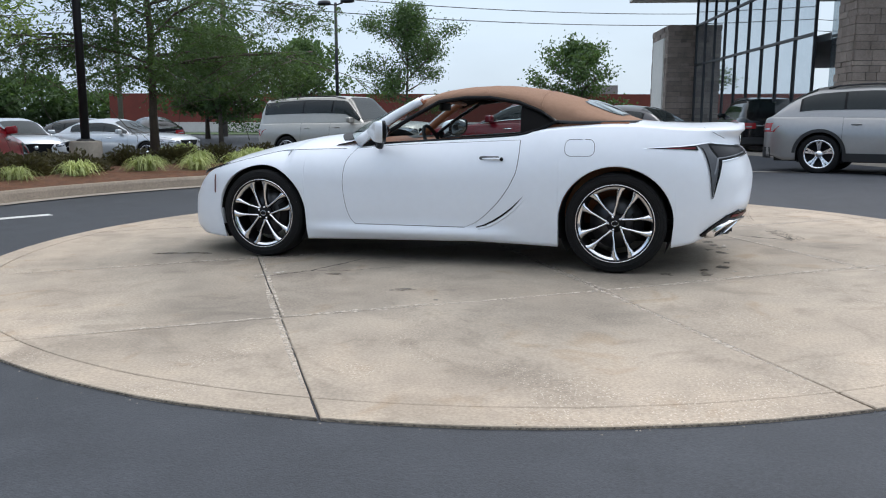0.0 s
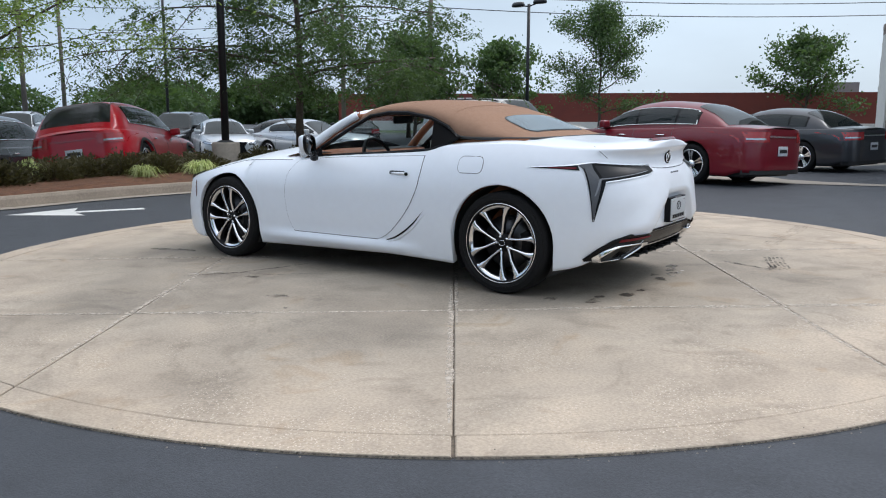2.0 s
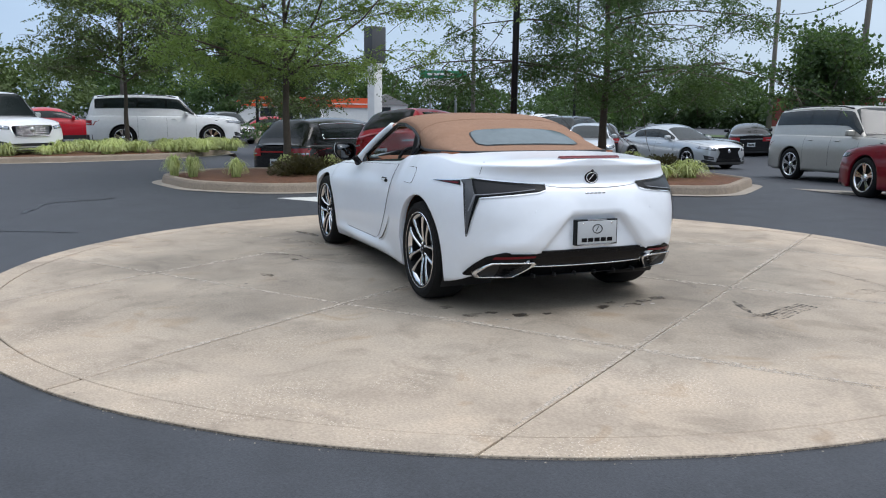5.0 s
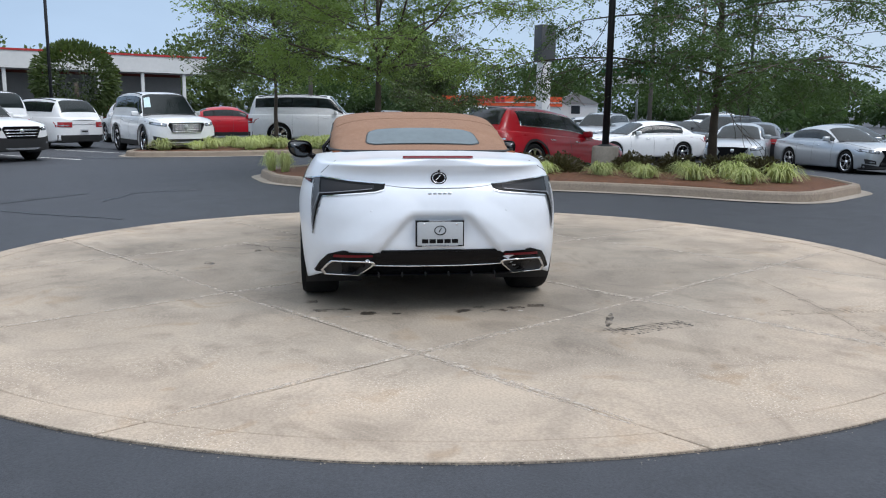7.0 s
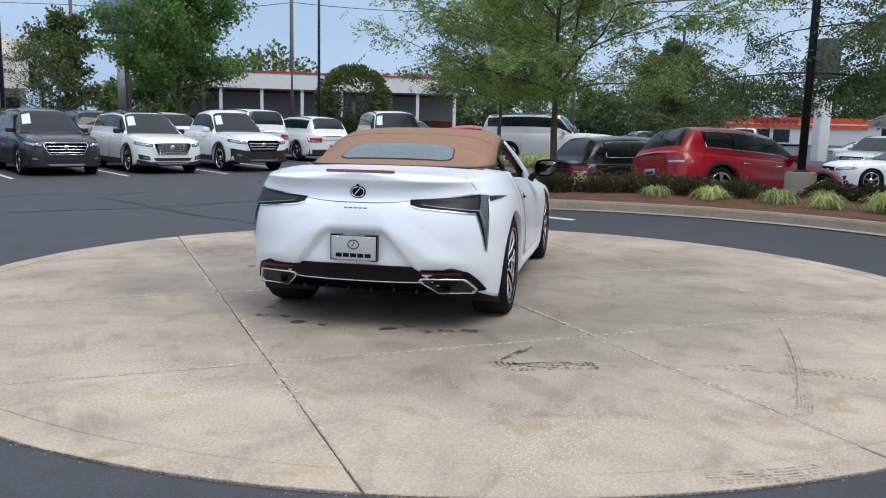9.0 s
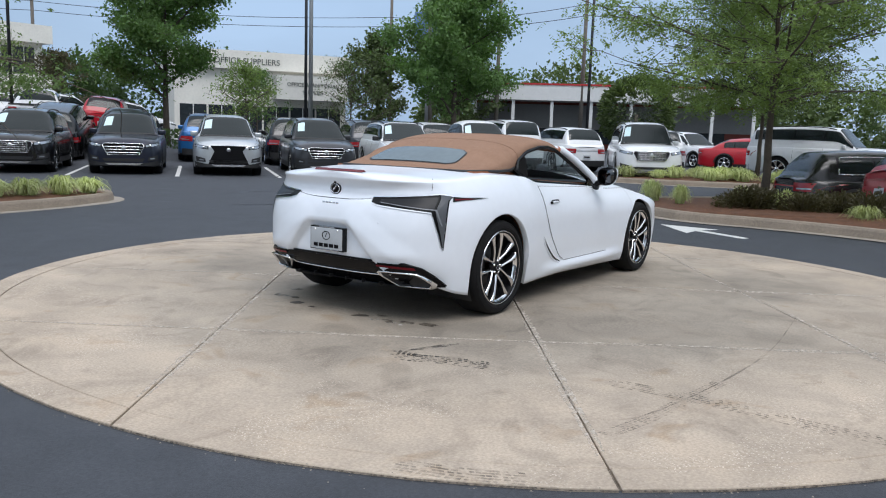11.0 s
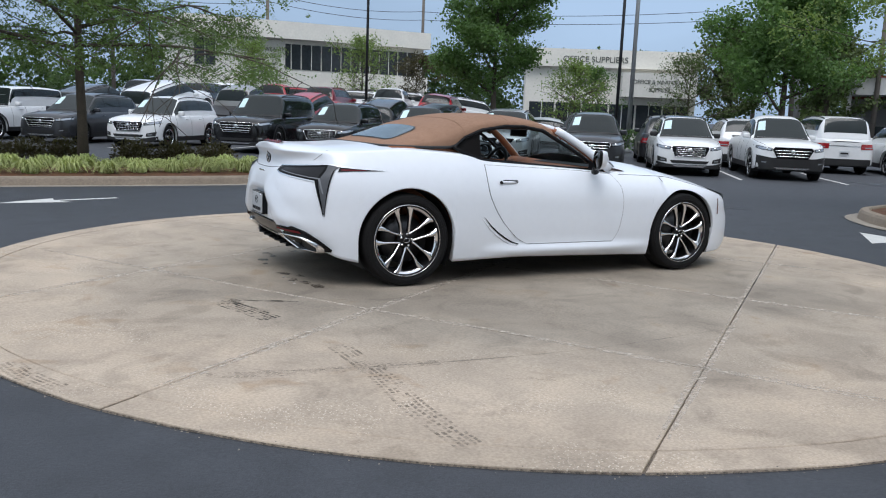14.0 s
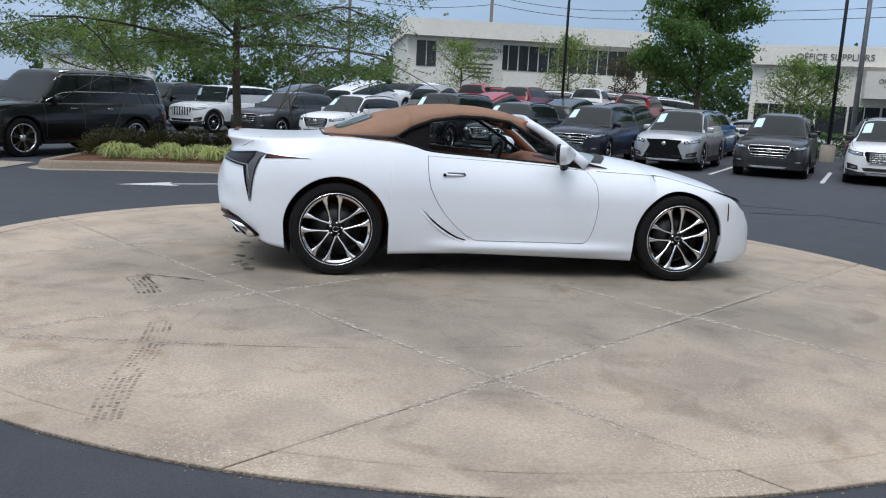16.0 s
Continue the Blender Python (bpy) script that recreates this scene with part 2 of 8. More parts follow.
PLATE_GREY = mat("plate_reflective_grey", (0.42, 0.44, 0.46), 0.4, var=0.06)
MIRROR = mat("silvered_mirror", (0.10, 0.105, 0.11), 0.05, metal=1, var=0.02)
QUARTER = mat("dark_quarter_trim", (0.008, 0.007, 0.007), 0.6, spec=0.1)
SEAM = mat("shut_line_dark", (0.06, 0.062, 0.068), 0.7)
TILT = Matrix((ROT[0:3], ROT[3:6], ROT[6:9])).to_4x4()
# ---- the convertible on the round pad (x to its tail, y to its right side, z up from the pad) ----
def curve(xs, ys):
    """A smooth curve through a few stations."""
    xs, ys = np.array(xs, float), np.array(ys, float)
    h, d = np.diff(xs), np.diff(ys) / np.diff(xs)
    m = np.zeros(len(xs)); m[0], m[-1] = d[0], d[-1]
    for i in range(1, len(xs) - 1):
        m[i] = 0 if d[i - 1] * d[i] <= 0 else 2 / (1 / d[i - 1] + 1 / d[i])

    def at(x):
        x = min(max(float(x), xs[0]), xs[-1])
        i = min(int(np.searchsorted(xs, x, side="right")) - 1, len(xs) - 2)
        t = (x - xs[i]) / h[i]
        return float((1 + 2 * t) * (1 - t) ** 2 * ys[i] + t * (1 - t) ** 2 * h[i] * m[i] + t * t * (3 - 2 * t) * ys[i + 1] + t * t * (t - 1) * h[i] * m[i + 1])
    return at


def part(name, bm, material, parent, label="", smooth=True):
    """Links a bmesh as one mesh object under a thing or a part."""
    me = bpy.data.meshes.new(name)
    bm.normal_update(); bm.to_mesh(me); bm.free()
    for mt in (material if isinstance(material, (list, tuple)) else (material,)):
        me.materials.append(mt)
    if smooth:
        for p in me.polygons:
            p.use_smooth = True
    ob = new(name, me)
    ob.parent = parent
    if label:
        tagged(ob, label)
    return ob


def sheet(f, us, vs, loop=False, bm=None):
    """A grid of faces over f(u, v)."""
    bm = bm or bmesh.new()
    rows = [[bm.verts.new(f(u, v)) for v in vs] for u in us]
    for i in range(len(us) - (0 if loop else 1)):
        a, b = rows[i], rows[(i + 1) % len(us)]
        for j in range(len(vs) - 1):
            try:
                bm.faces.new((a[j], b[j], b[j + 1], a[j + 1]))
            except ValueError:
                pass
    return bm


def span(a, b, n):
    return [a + (b - a) * i / (n - 1) for i in range(n)]


def tube(points, r, sides=8, bm=None, closed=False, flat=1.0):
    """A round bar along a line of points."""
    bm = bm or bmesh.new()
    pts = [Vector(p) for p in points]; n = len(pts); rings = []
    up = Vector((0, 0, 1))
    for i, p in enumerate(pts):
        d = (pts[(i + 1) % n] - pts[i - 1]) if closed else (pts[min(i + 1, n - 1)] - pts[max(i - 1, 0)])
        d.normalize()
        s = d.cross(up if abs(d.z) < 0.95 else Vector((1, 0, 0))).normalized(); t = s.cross(d)
        rr = r[i] if isinstance(r, (list, tuple)) else r
        rings.append([bm.verts.new(p + s * (math.cos(a) * rr) + t * (math.sin(a) * rr * flat)) for a in [2 * math.pi * k / sides for k in range(sides)]])
    for i in range(n if closed else n - 1):
        a, b = rings[i], rings[(i + 1) % n]
        for k in range(sides):
            bm.faces.new((a[k], a[(k + 1) % sides], b[(k + 1) % sides], b[k]))
    if not closed:
        bm.faces.new(rings[0][::-1]); bm.faces.new(rings[-1])
    return bm


def lathe(profile, steps=48, axis="y", bm=None):
    """Turns a profile of (radius, along) round an axis through the origin."""
    def f(u, k):
        r, a = profile[k]
        c, s = math.cos(u) * r, math.sin(u) * r
        return {"y": (c, a, s), "z": (c, s, a), "x": (a, c, s)}[axis]
    return sheet(f, [2 * math.pi * i / steps for i in range(steps)], list(range(len(profile))), loop=True, bm=bm)


def slab(x0, x1, y0, y1, z0, z1, bevel=0.0, bm=None, m=None):
    """A box with rounded edges."""
    own = bmesh.new()
    bmesh.ops.create_cube(own, size=1, matrix=Matrix.Translation(((x0 + x1) / 2, (y0 + y1) / 2, (z0 + z1) / 2)) @ Matrix.Diagonal((abs(x1 - x0), abs(y1 - y0), abs(z1 - z0), 1)))
    if bevel:
        bmesh.ops.bevel(own, geom=own.edges[:], offset=bevel, segments=2, affect="EDGES", profile=0.6)
    if m is not None:
        bmesh.ops.transform(own, matrix=m, verts=own.verts)
    if bm is None:
        return own
    t = bpy.data.meshes.new("t"); own.to_mesh(t); own.free(); bm.from_mesh(t); bpy.data.meshes.remove(t)
    return bm


def prism(outline, depth, axis="x", bm=None):
    """An outline in two dimensions, given thickness along the third."""
    bm = bm or bmesh.new()
    order = {"x": lambda a, b, d: (d, a, b), "y": lambda a, b, d: (a, d, b), "z": lambda a, b, d: (a, b, d)}[axis]
    lo = [bm.verts.new(order(a, b, depth[0])) for a, b in outline]
    hi = [bm.verts.new(order(a, b, depth[1])) for a, b in outline]
    n = len(outline)
    bm.faces.new(lo[::-1]); bm.faces.new(hi)
    for i in range(n):
        bm.faces.new((lo[i], lo[(i + 1) % n], hi[(i + 1) % n], hi[i]))
    bmesh.ops.recalc_face_normals(bm, faces=bm.faces)
    return bm



hero = new("convertible_car")
hero.matrix_world = TILT
tagged(hero, "white two-door convertible with closed tan soft top on the round pad", "car")

WHEEL_X = 1.435
H_FRONT, H_REAR, H_WF, H_WR = 1.1, 1.17, 0.925, 0.957
h_width = curve([-1.2, -0.6, 0.1, 0.6, 0.95, 1.2], [0.925, 0.908, 0.908, 0.922, 0.945, 0.957])
h_shoulder = curve([-2.3, -2.05, -1.9, -1.58, -1.26, -0.6, -0.35, 0.2, 0.69, 0.97, 1.5, 2.0, 2.4], [0.55, 0.62, 0.72, 0.82, 0.88, 0.90, 0.925, 0.955, 0.985, 1.04, 1.055, 1.03, 1.015])
h_centre = curve([-2.3, -2.15, -1.95, -1.67, -1.29, -0.88, -0.55, 0.9, 1.45, 1.7, 2.05, 2.25, 2.4], [0.56, 0.66, 0.80, 0.89, 0.965, 1.01, 1.04, 1.07, 1.10, 1.08, 1.064, 1.068, 1.062])
h_tail = curve([0.15, 0.22, 0.30, 0.40, 0.50, 0.65, 0.78, 0.87, 0.90, 0.96, 1.02, 1.05], [-0.30, -0.18, -0.12, -0.03, 0.0, 0.0, -0.015, -0.05, -0.085, -0.09, -0.05, -0.02])
h_nose = curve([0.12, 0.25, 0.45, 0.62, 0.9], [0.10, 0.0, 0.02, 0.10, 0.3])


def h_scale(x, z):
    """How the section draws in below and above its widest height."""
    top = h_shoulder(x)
    if z < 0.55:
        k = 1 - 0.04 * ((0.55 - z) / 0.35) ** 2
        if -1.05 < x < 0.75 and z < 0.34:
            k += 0.052 * math.sin(math.pi * (x + 1.05) / 1.8) ** 0.6 * min(1, max(0, min((z - 0.17) / 0.07, (0.315 - z) / 0.06)))
        return k
    if z > 0.62:
        return 1 - (0.13 if x < 1 else 0.15) * min(1.15, (z - 0.62) / max(0.05, top - 0.62)) ** 2.4
    return 1.0


def ease(t):
    t = min(1, max(0, t))
    return t * t * (3 - 2 * t)


def tail_relief(y, z):
    """The plate's pocket and the creases that run from it to the bumper's corners."""
    a = abs(y)
    hw = 0.40 - 0.185 * (z - 0.475) / 0.215
    out = -0.036 * ease((hw - a) / 0.036) * ease((0.700 - z) / 0.022)
    ux, uz = 0.38, -0.25
    t = min(1, max(0, ((a - 0.24) * ux + (z - 0.70) * uz) / (ux * ux + uz * uz)))
    d = math.hypot(a - 0.24 - ux * t, z - 0.70 - uz * t)
    return out + 0.018 * max(0.0, 1 - d / 0.13) * ease((z - 0.45) / 0.05) * (1 - ease((hw - a) / 0.055) * ease((0.700 - z) / 0.03))


def rear_at(phi, z, off=0.0):
    """Tail quarter, by the angle about the rear axle's middle: 0 at the tail's centre, 90 at the side."""
    w, n = H_WR * h_scale(1.6, z), 3.5
    c, s = max(1e-6, abs(math.cos(phi))), max(1e-6, abs(math.sin(phi)))
    r = ((c / H_REAR) ** n + (s / w) ** n) ** (-1 / n) + off
    x, y = 1.2 + r * math.cos(phi), r * math.sin(phi)
    k = min(1, max(0, (x - 1.9) / 0.4)); k = k * k * (3 - 2 * k)
    return Vector((x + k * (h_tail(z) + tail_relief(y, z)), y, z))


def front_at(phi, z, off=0.0):
    w, n = H_WF * h_scale(-1.5, z), 4.2
    c, s = max(1e-6, abs(math.cos(phi))), max(1e-6, abs(math.sin(phi)))
    r = ((c / H_FRONT) ** n + (s / w) ** n) ** (-1 / n) + off
    x, y = -1.2 - r * math.cos(phi), r * math.sin(phi)
    k = min(1, max(0, (-1.9 - x) / 0.35)); k = k * k * (3 - 2 * k)
    return Vector((x + k * h_nose(z), y, z))


PHI = span(0.0, math.pi / 2, 400)
_rx = [1.2 + ((max(1e-6, math.cos(p)) / H_REAR) ** 3.5 + (max(1e-6, math.sin(p)) / H_WR) ** 3.5) ** (-1 / 3.5) * math.cos(p) for p in PHI]
_fx = [front_at(p, 0.6).x for p in PHI]


def side_at(x, z, off=0.0):
    """The flank at a length and a height, on the right-hand side."""
    if x > 1.2:
        return rear_at(float(np.interp(-x, [-v for v in _rx], PHI)), z, off)
    if x < -1.2:
        return front_at(float(np.interp(x, _fx, PHI)), z, off)
    return Vector((x, h_width(x) * h_scale(x, z) + off, z))


def flip(bm):
    bmesh.ops.scale(bm, vec=(1, -1, 1), verts=bm.verts)
    bmesh.ops.reverse_faces(bm, faces=bm.faces)
    return bm


def both(make, name, material, parent, label="", smooth=True):
    return [part(name, make(), material, parent, label, smooth), part(name, flip(make()), material, parent, label, smooth)]


def sill(x):
    """The lower edge of the flank, rising over the wheels."""
    low = float(np.interp(x, [-2.4, -2.0, -1.83, -1.0, 0.4, 1.03, 1.85, 2.1, 2.25, 2.4], [0.17, 0.165, 0.15, 0.165, 0.195, 0.18, 0.20, 0.25, 0.30, 0.30]))
    for c, r in ((-WHEEL_X, 0.402), (WHEEL_X, 0.412)):
        d = r * r - (x - c) ** 2
        if d > 0:
            low = max(low, 0.362 + math.sqrt(d))
    return low


def hero_body():
    xs = [c + 0.001 * q + r * math.cos(math.pi * k / 26) for c, r, q in ((-WHEEL_X, 0.402, 0), (WHEEL_X, 0.412, 0)) for k in range(27)]
    xs += [-WHEEL_X - 0.404, -WHEEL_X + 0.404, WHEEL_X - 0.414, WHEEL_X + 0.414] + span(-1.0, 1.0, 33)
    xs += [front_at(p, 0.6).x for p in span(0, 0.9, 22)] + [1.86, 1.88]
    stations = [(x, None) for x in sorted(set(round(x, 4) for x in xs))]
    for q in [0.945, 0.925] + span(0.90, 0.0, 46):
        phi = math.atan2(q * H_WR, H_REAR * (1 - q ** 3.5) ** (1 / 3.5))
        stations.append((float(np.interp(phi, PHI, _rx)), phi))
    bm = bmesh.new()
    zrow = [0, 0.03, 0.06] + span(0.09, 0.90, 26) + [0.925, 0.95, 0.97, 0.985, 1.0]
    for sgn in (1, -1):
        cols = []
        for x, phi in stations:
            at = (lambda z: side_at(x, z)) if phi is None else (lambda z: rear_at(phi, z))
            z0, z1 = sill(x), h_shoulder(x)
            col = []
            for i, t in enumerate(zrow):
                p = at(z0 + (z1 - z0) * t)
                col.append(bm.verts.new((p.x, sgn * p.y, p.z)))
            p = at(z0)
            lip = bm.verts.new((p.x, sgn * max(0.0, p.y - 0.05), z0 + 0.012))
            top = at(z1); zc = h_centre(x)
            open_cabin = -0.60 < x < 1.47
            inner = []
            frac = ([0.95, 0.9, 0.87] if x < 0.8 else [0.95, 0.9, 0.86, 0.82]) if open_cabin else [0.94, 0.86, 0.76, 0.64, 0.5, 0.35, 0.18, 0.0]
            p_ = 2.3 if x < 0 else 3.4
            for f in frac:
                inner.append(bm.verts.new((top.x, sgn * top.y * f, z1 + (zc - z1) * (1 - f ** p_) * (1 if not open_cabin or x > 0.8 else 0.25))))
            cols.append(([lip] + col + inner, open_cabin))
        for (a, oa), (b, ob) in zip(cols, cols[1:]):
            n = min(len(a), len(b))
            for j in range(n - 1):
                q = (a[j], b[j], b[j + 1], a[j + 1])
                try:
                    bm.faces.new(q if sgn > 0 else q[::-1])
                except ValueError:
                    pass
    bmesh.ops.remove_doubles(bm, verts=bm.verts, dist=0.0004)
    bmesh.ops.recalc_face_normals(bm, faces=bm.faces)
    return bm


body = part("body", hero_body(), PAINT_WHITE, hero, "pearl white painted body shell")


# cabin floor, inner sides and the black underside
def hero_tub():
    bm = bmesh.new()
    rows = []
    for x in span(-0.66, 1.50, 16):
        y = side_at(x, h_shoulder(x)).y * 0.86
        zt = h_shoulder(x) + (0.005 if x < 0.8 else 0.03)
        rows.append([bm.verts.new(v) for v in ((x, -y, zt), (x, -y + 0.03, 0.5), (x, -y + 0.1, 0.32), (x, y - 0.1, 0.32), (x, y - 0.03, 0.5), (x, y, zt))])
    for a, b in zip(rows, rows[1:]):
        for j in range(5):
            bm.faces.new((a[j], b[j], b[j + 1], a[j + 1]))
    bm.faces.new(rows[0]); bm.faces.new(rows[-1][::-1])
    return bm


part("cabin_lining", hero_tub(), LEATHER, hero, "tan leather door and cabin lining")
part("underbody", slab(-2.05, 1.90, -0.64, 0.64, 0.20, 0.30, 0.02), BLACK_PLASTIC, hero, "black plastic undertray")


def arch_liner(c, y0, y1, r):
    return sheet(lambda a, k: (c + math.cos(a) * r, (y0, y1, y1)[k], 0.362 + math.sin(a) * r * (1 if k < 2 else 0.05)), span(-0.55, math.pi + 0.55, 26), [0, 1, 2])


for c, r in ((-WHEEL_X, 0.398), (WHEEL_X, 0.408)):
    both(lambda: arch_liner(c, 0.875 if c < 0 else 0.90, 0.5, r), "wheel_arch_liner", BLACK_PLASTIC, hero, "black plastic arch liner")


# doors with their dark shut line
d_front = curve([0.28, 0.34, 0.45, 0.62, 0.78, 0.90, 0.99], [-0.57, -0.635, -0.675, -0.695, -0.68, -0.60, -0.50])
d_rear = curve([0.28, 0.34, 0.42, 0.52, 0.63, 0.75, 0.88, 1.02], [0.25, 0.39, 0.49, 0.585, 0.66, 0.712, 0.725, 0.722])


def door_patch(grow, off, top_in):
    def f(u, v):
        z0 = 0.305 - grow
        xm = d_front(max(0.28, z0)) * (1 - u) + d_rear(max(0.28, z0)) * u
        zt = h_shoulder(xm) - top_in
        z = z0 + (zt - z0) * v
        a, b = d_front(z) - grow, d_rear(z) + grow
        x = a + (b - a) * u
        return side_at(x, min(z, h_shoulder(x) - top_in), off)
    return sheet(f, span(0, 1, 22), span(0, 1, 18))


both(lambda: flip(flip(door_patch(0.005, 0.0012, 0.0))), "door_seal", SEAM, hero, "dark door shut line")
doors = both(lambda: door_patch(0.0, 0.0042, 0.003), "door", PAINT_WHITE, hero, "white long door")


def round_rect(cx, cz, w, h, r, n=5):
    out = []
    for k, (sx, sz) in enumerate(((1, 1), (-1, 1), (-1, -1), (1, -1))):
        for i in range(n):
            a = math.pi / 2 * (k + i / (n - 1))
            out.append((cx + sx * (w / 2 - r) + math.cos(a) * r, cz + sz * (h / 2 - r) + math.sin(a) * r))
    return out


def side_fan(outline, off):
    bm = bmesh.new()
    cx, cz = sum(p[0] for p in outline) / len(outline), sum(p[1] for p in outline) / len(outline)
    c = bm.verts.new(side_at(cx, cz, off))
    ring = [[bm.verts.new(side_at(cx + (x - cx) * k, cz + (z - cz) * k, off)) for x, z in outline] for k in (0.5, 1.0)]
    n = len(outline)
    for i in range(n):
        bm.faces.new((c, ring[0][i], ring[0][(i + 1) % n]))
        bm.faces.new((ring[0][i], ring[1][i], ring[1][(i + 1) % n], ring[0][(i + 1) % n]))
    bmesh.ops.recalc_face_normals(bm, faces=bm.faces)
    return bm


part("fuel_flap_seal", flip(side_fan(round_rect(1.175, 0.905, 0.222, 0.122, 0.045), 0.0015)), SEAM, hero, "dark fuel flap shut line")
part("fuel_flap", flip(side_fan(round_rect(1.175, 0.905, 0.214, 0.114, 0.041), 0.0035)), PAINT_WHITE, hero, "white fuel filler flap")
for d in doors:
    sg = 1 if d is doors[0] else -1
    hb = tube([side_at(x, 0.815 + 0.004 * math.sin(k), -0.004) for k, x in enumerate(span(0.43, 0.60, 8))], [0.004, 0.011, 0.013, 0.014, 0.014, 0.014, 0.013, 0.006], 8, flat=0.9)
    pk = side_fan(round_rect(0.50, 0.828, 0.155, 0.026, 0.012), 0.0062)
    part("handle_recess", pk if sg > 0 else flip(pk), SEAM, d, "dark handle recess")
    hb = tube([side_at(x, 0.822, 0.012) for x in span(0.445, 0.60, 8)], [0.003, 0.009, 0.011, 0.012, 0.012, 0.012, 0.012, 0.006], 8, flat=0.8)
    part("handle", hb if sg > 0 else flip(hb), PAINT_WHITE, d, "flush white pull handle")
    hk = tube([side_at(x, 0.82, 0.014) for x in span(0.585, 0.61, 4)], [0.008, 0.014, 0.014, 0.007], 8)
    part("handle_end", hk if sg > 0 else flip(hk), BLACK_TRIM, d, "black handle end")

# scoop behind each door, sill blade and side marker
sc_x = [0.40, 0.47, 0.54, 0.61, 0.68, 0.73, 0.77]
sc_z = [0.305, 0.325, 0.36, 0.405, 0.46, 0.51, 0.555]


def scoop(w, off, shift):
    def f(i, k):
        t = i / 6.0
        ww = w * math.sin(math.pi * min(1, 0.12 + t)) ** 0.5
        return side_at(sc_x[i] + shift + (k - 0.5) * ww, sc_z[i] - (k - 0.5) * ww * 0.9, off)
    return sheet(f, list(range(7)), [0, 0.5, 1])


both(lambda: scoop(0.011, 0.004, 0.0), "side_scoop", BLACK_TRIM, hero, "black side air scoop slit")
both(lambda: tube([side_at(x + 0.014, z - 0.016, -0.001) for x, z in zip(sc_x, sc_z)], [0.003, 0.006, 0.008, 0.009, 0.008, 0.006, 0.002], 8), "scoop_lip", PAINT_WHITE, hero, "white scoop lip")
both(lambda: sheet(lambda z, k: side_at(-1.855 - 0.06 * (0.70 - z) - 0.012 * k, z, 0.004), span(0.53, 0.68, 8), [0, 1]), "side_marker", AMBER, hero, "orange front side marker")
both(lambda: sheet(lambda t, k: side_at(-2.06 + 0.30 * t, 0.66 + 0.115 * t + 0.025 * k * (1 - t) + 0.008 * k, 0.004), span(0, 1, 10), [0, 0.5, 1]), "headlamp", LAMP_SMOKE, hero, "slim smoked headlamp")

def loft(rings, cap=True):
    bm = bmesh.new()
    vs = [[bm.verts.new(p) for p in r] for r in rings]
    n = len(vs[0])
    for a, b in zip(vs, vs[1:]):
        for i in range(n):
            bm.faces.new((a[i], a[(i + 1) % n], b[(i + 1) % n], b[i]))
    if cap:
        bm.faces.new(vs[-1])
    bmesh.ops.recalc_face_normals(bm, faces=bm.faces)
    return bm


# shut lines of boot lid and bonnet
def line_on(points, r=0.0025):
    return tube(points, r, 5)


both(lambda: line_on([side_at(x, h_shoulder(x) - 0.002, 0.0) for x in span(-1.85, -0.7, 16)]), "bonnet_seam", SEAM, hero)
both(lambda: line_on([side_at(-1.22 + 0.0 * z, z, 0.0005) for z in span(0.83, 0.875, 3)]), "wing_seam", SEAM, hero)


# tail: lamps, bumper, diffuser, plate, badges
def rear_patch(edges, off, nu=14, nv=5):
    """A patch on the tail between a lower and an upper edge, each a few points of (y, z)."""
    lo, hi = edges
    ly, lz = [p[0] for p in lo], [p[1] for p in lo]
    hy, hz = [p[0] for p in hi], [p[1] for p in hi]
    ks = span(0, 1, len(lo)); kh = span(0, 1, len(hi))

    def f(u, v):
        y = float(np.interp(u, ks, ly)) * (1 - v) + float(np.interp(u, kh, hy)) * v
        z = float(np.interp(u, ks, lz)) * (1 - v) + float(np.interp(u, kh, hz)) * v
        return on_tail(y, z, off)
    return sheet(f, span(0, 1, nu), span(0, 1, nv))


def on_tail(y, z, off=0.0):
    w = H_WR * h_scale(1.6, z)
    q = min(0.9995, abs(y) / w)
    phi = math.atan2(q * w, H_REAR * (1 - q ** 3.5) ** (1 / 3.5))
    p = rear_at(phi, z, off)
    return Vector((p.x, math.copysign(p.y, y), z))


def phi_patch(lo, hi, off, nu=16, nv=4):
    """A patch that wraps the tail's corner: edges of (degrees, z)."""
    ks, kh = span(0, 1, len(lo)), span(0, 1, len(hi))

    def f(u, v):
        a = float(np.interp(u, ks, [p[0] for p in lo])) * (1 - v) + float(np.interp(u, kh, [p[0] for p in hi])) * v
        z = float(np.interp(u, ks, [p[1] for p in lo])) * (1 - v) + float(np.interp(u, kh, [p[1] for p in hi])) * v
        return rear_at(radians(a), z, off)
    return sheet(f, span(0, 1, nu), span(0, 1, nv))


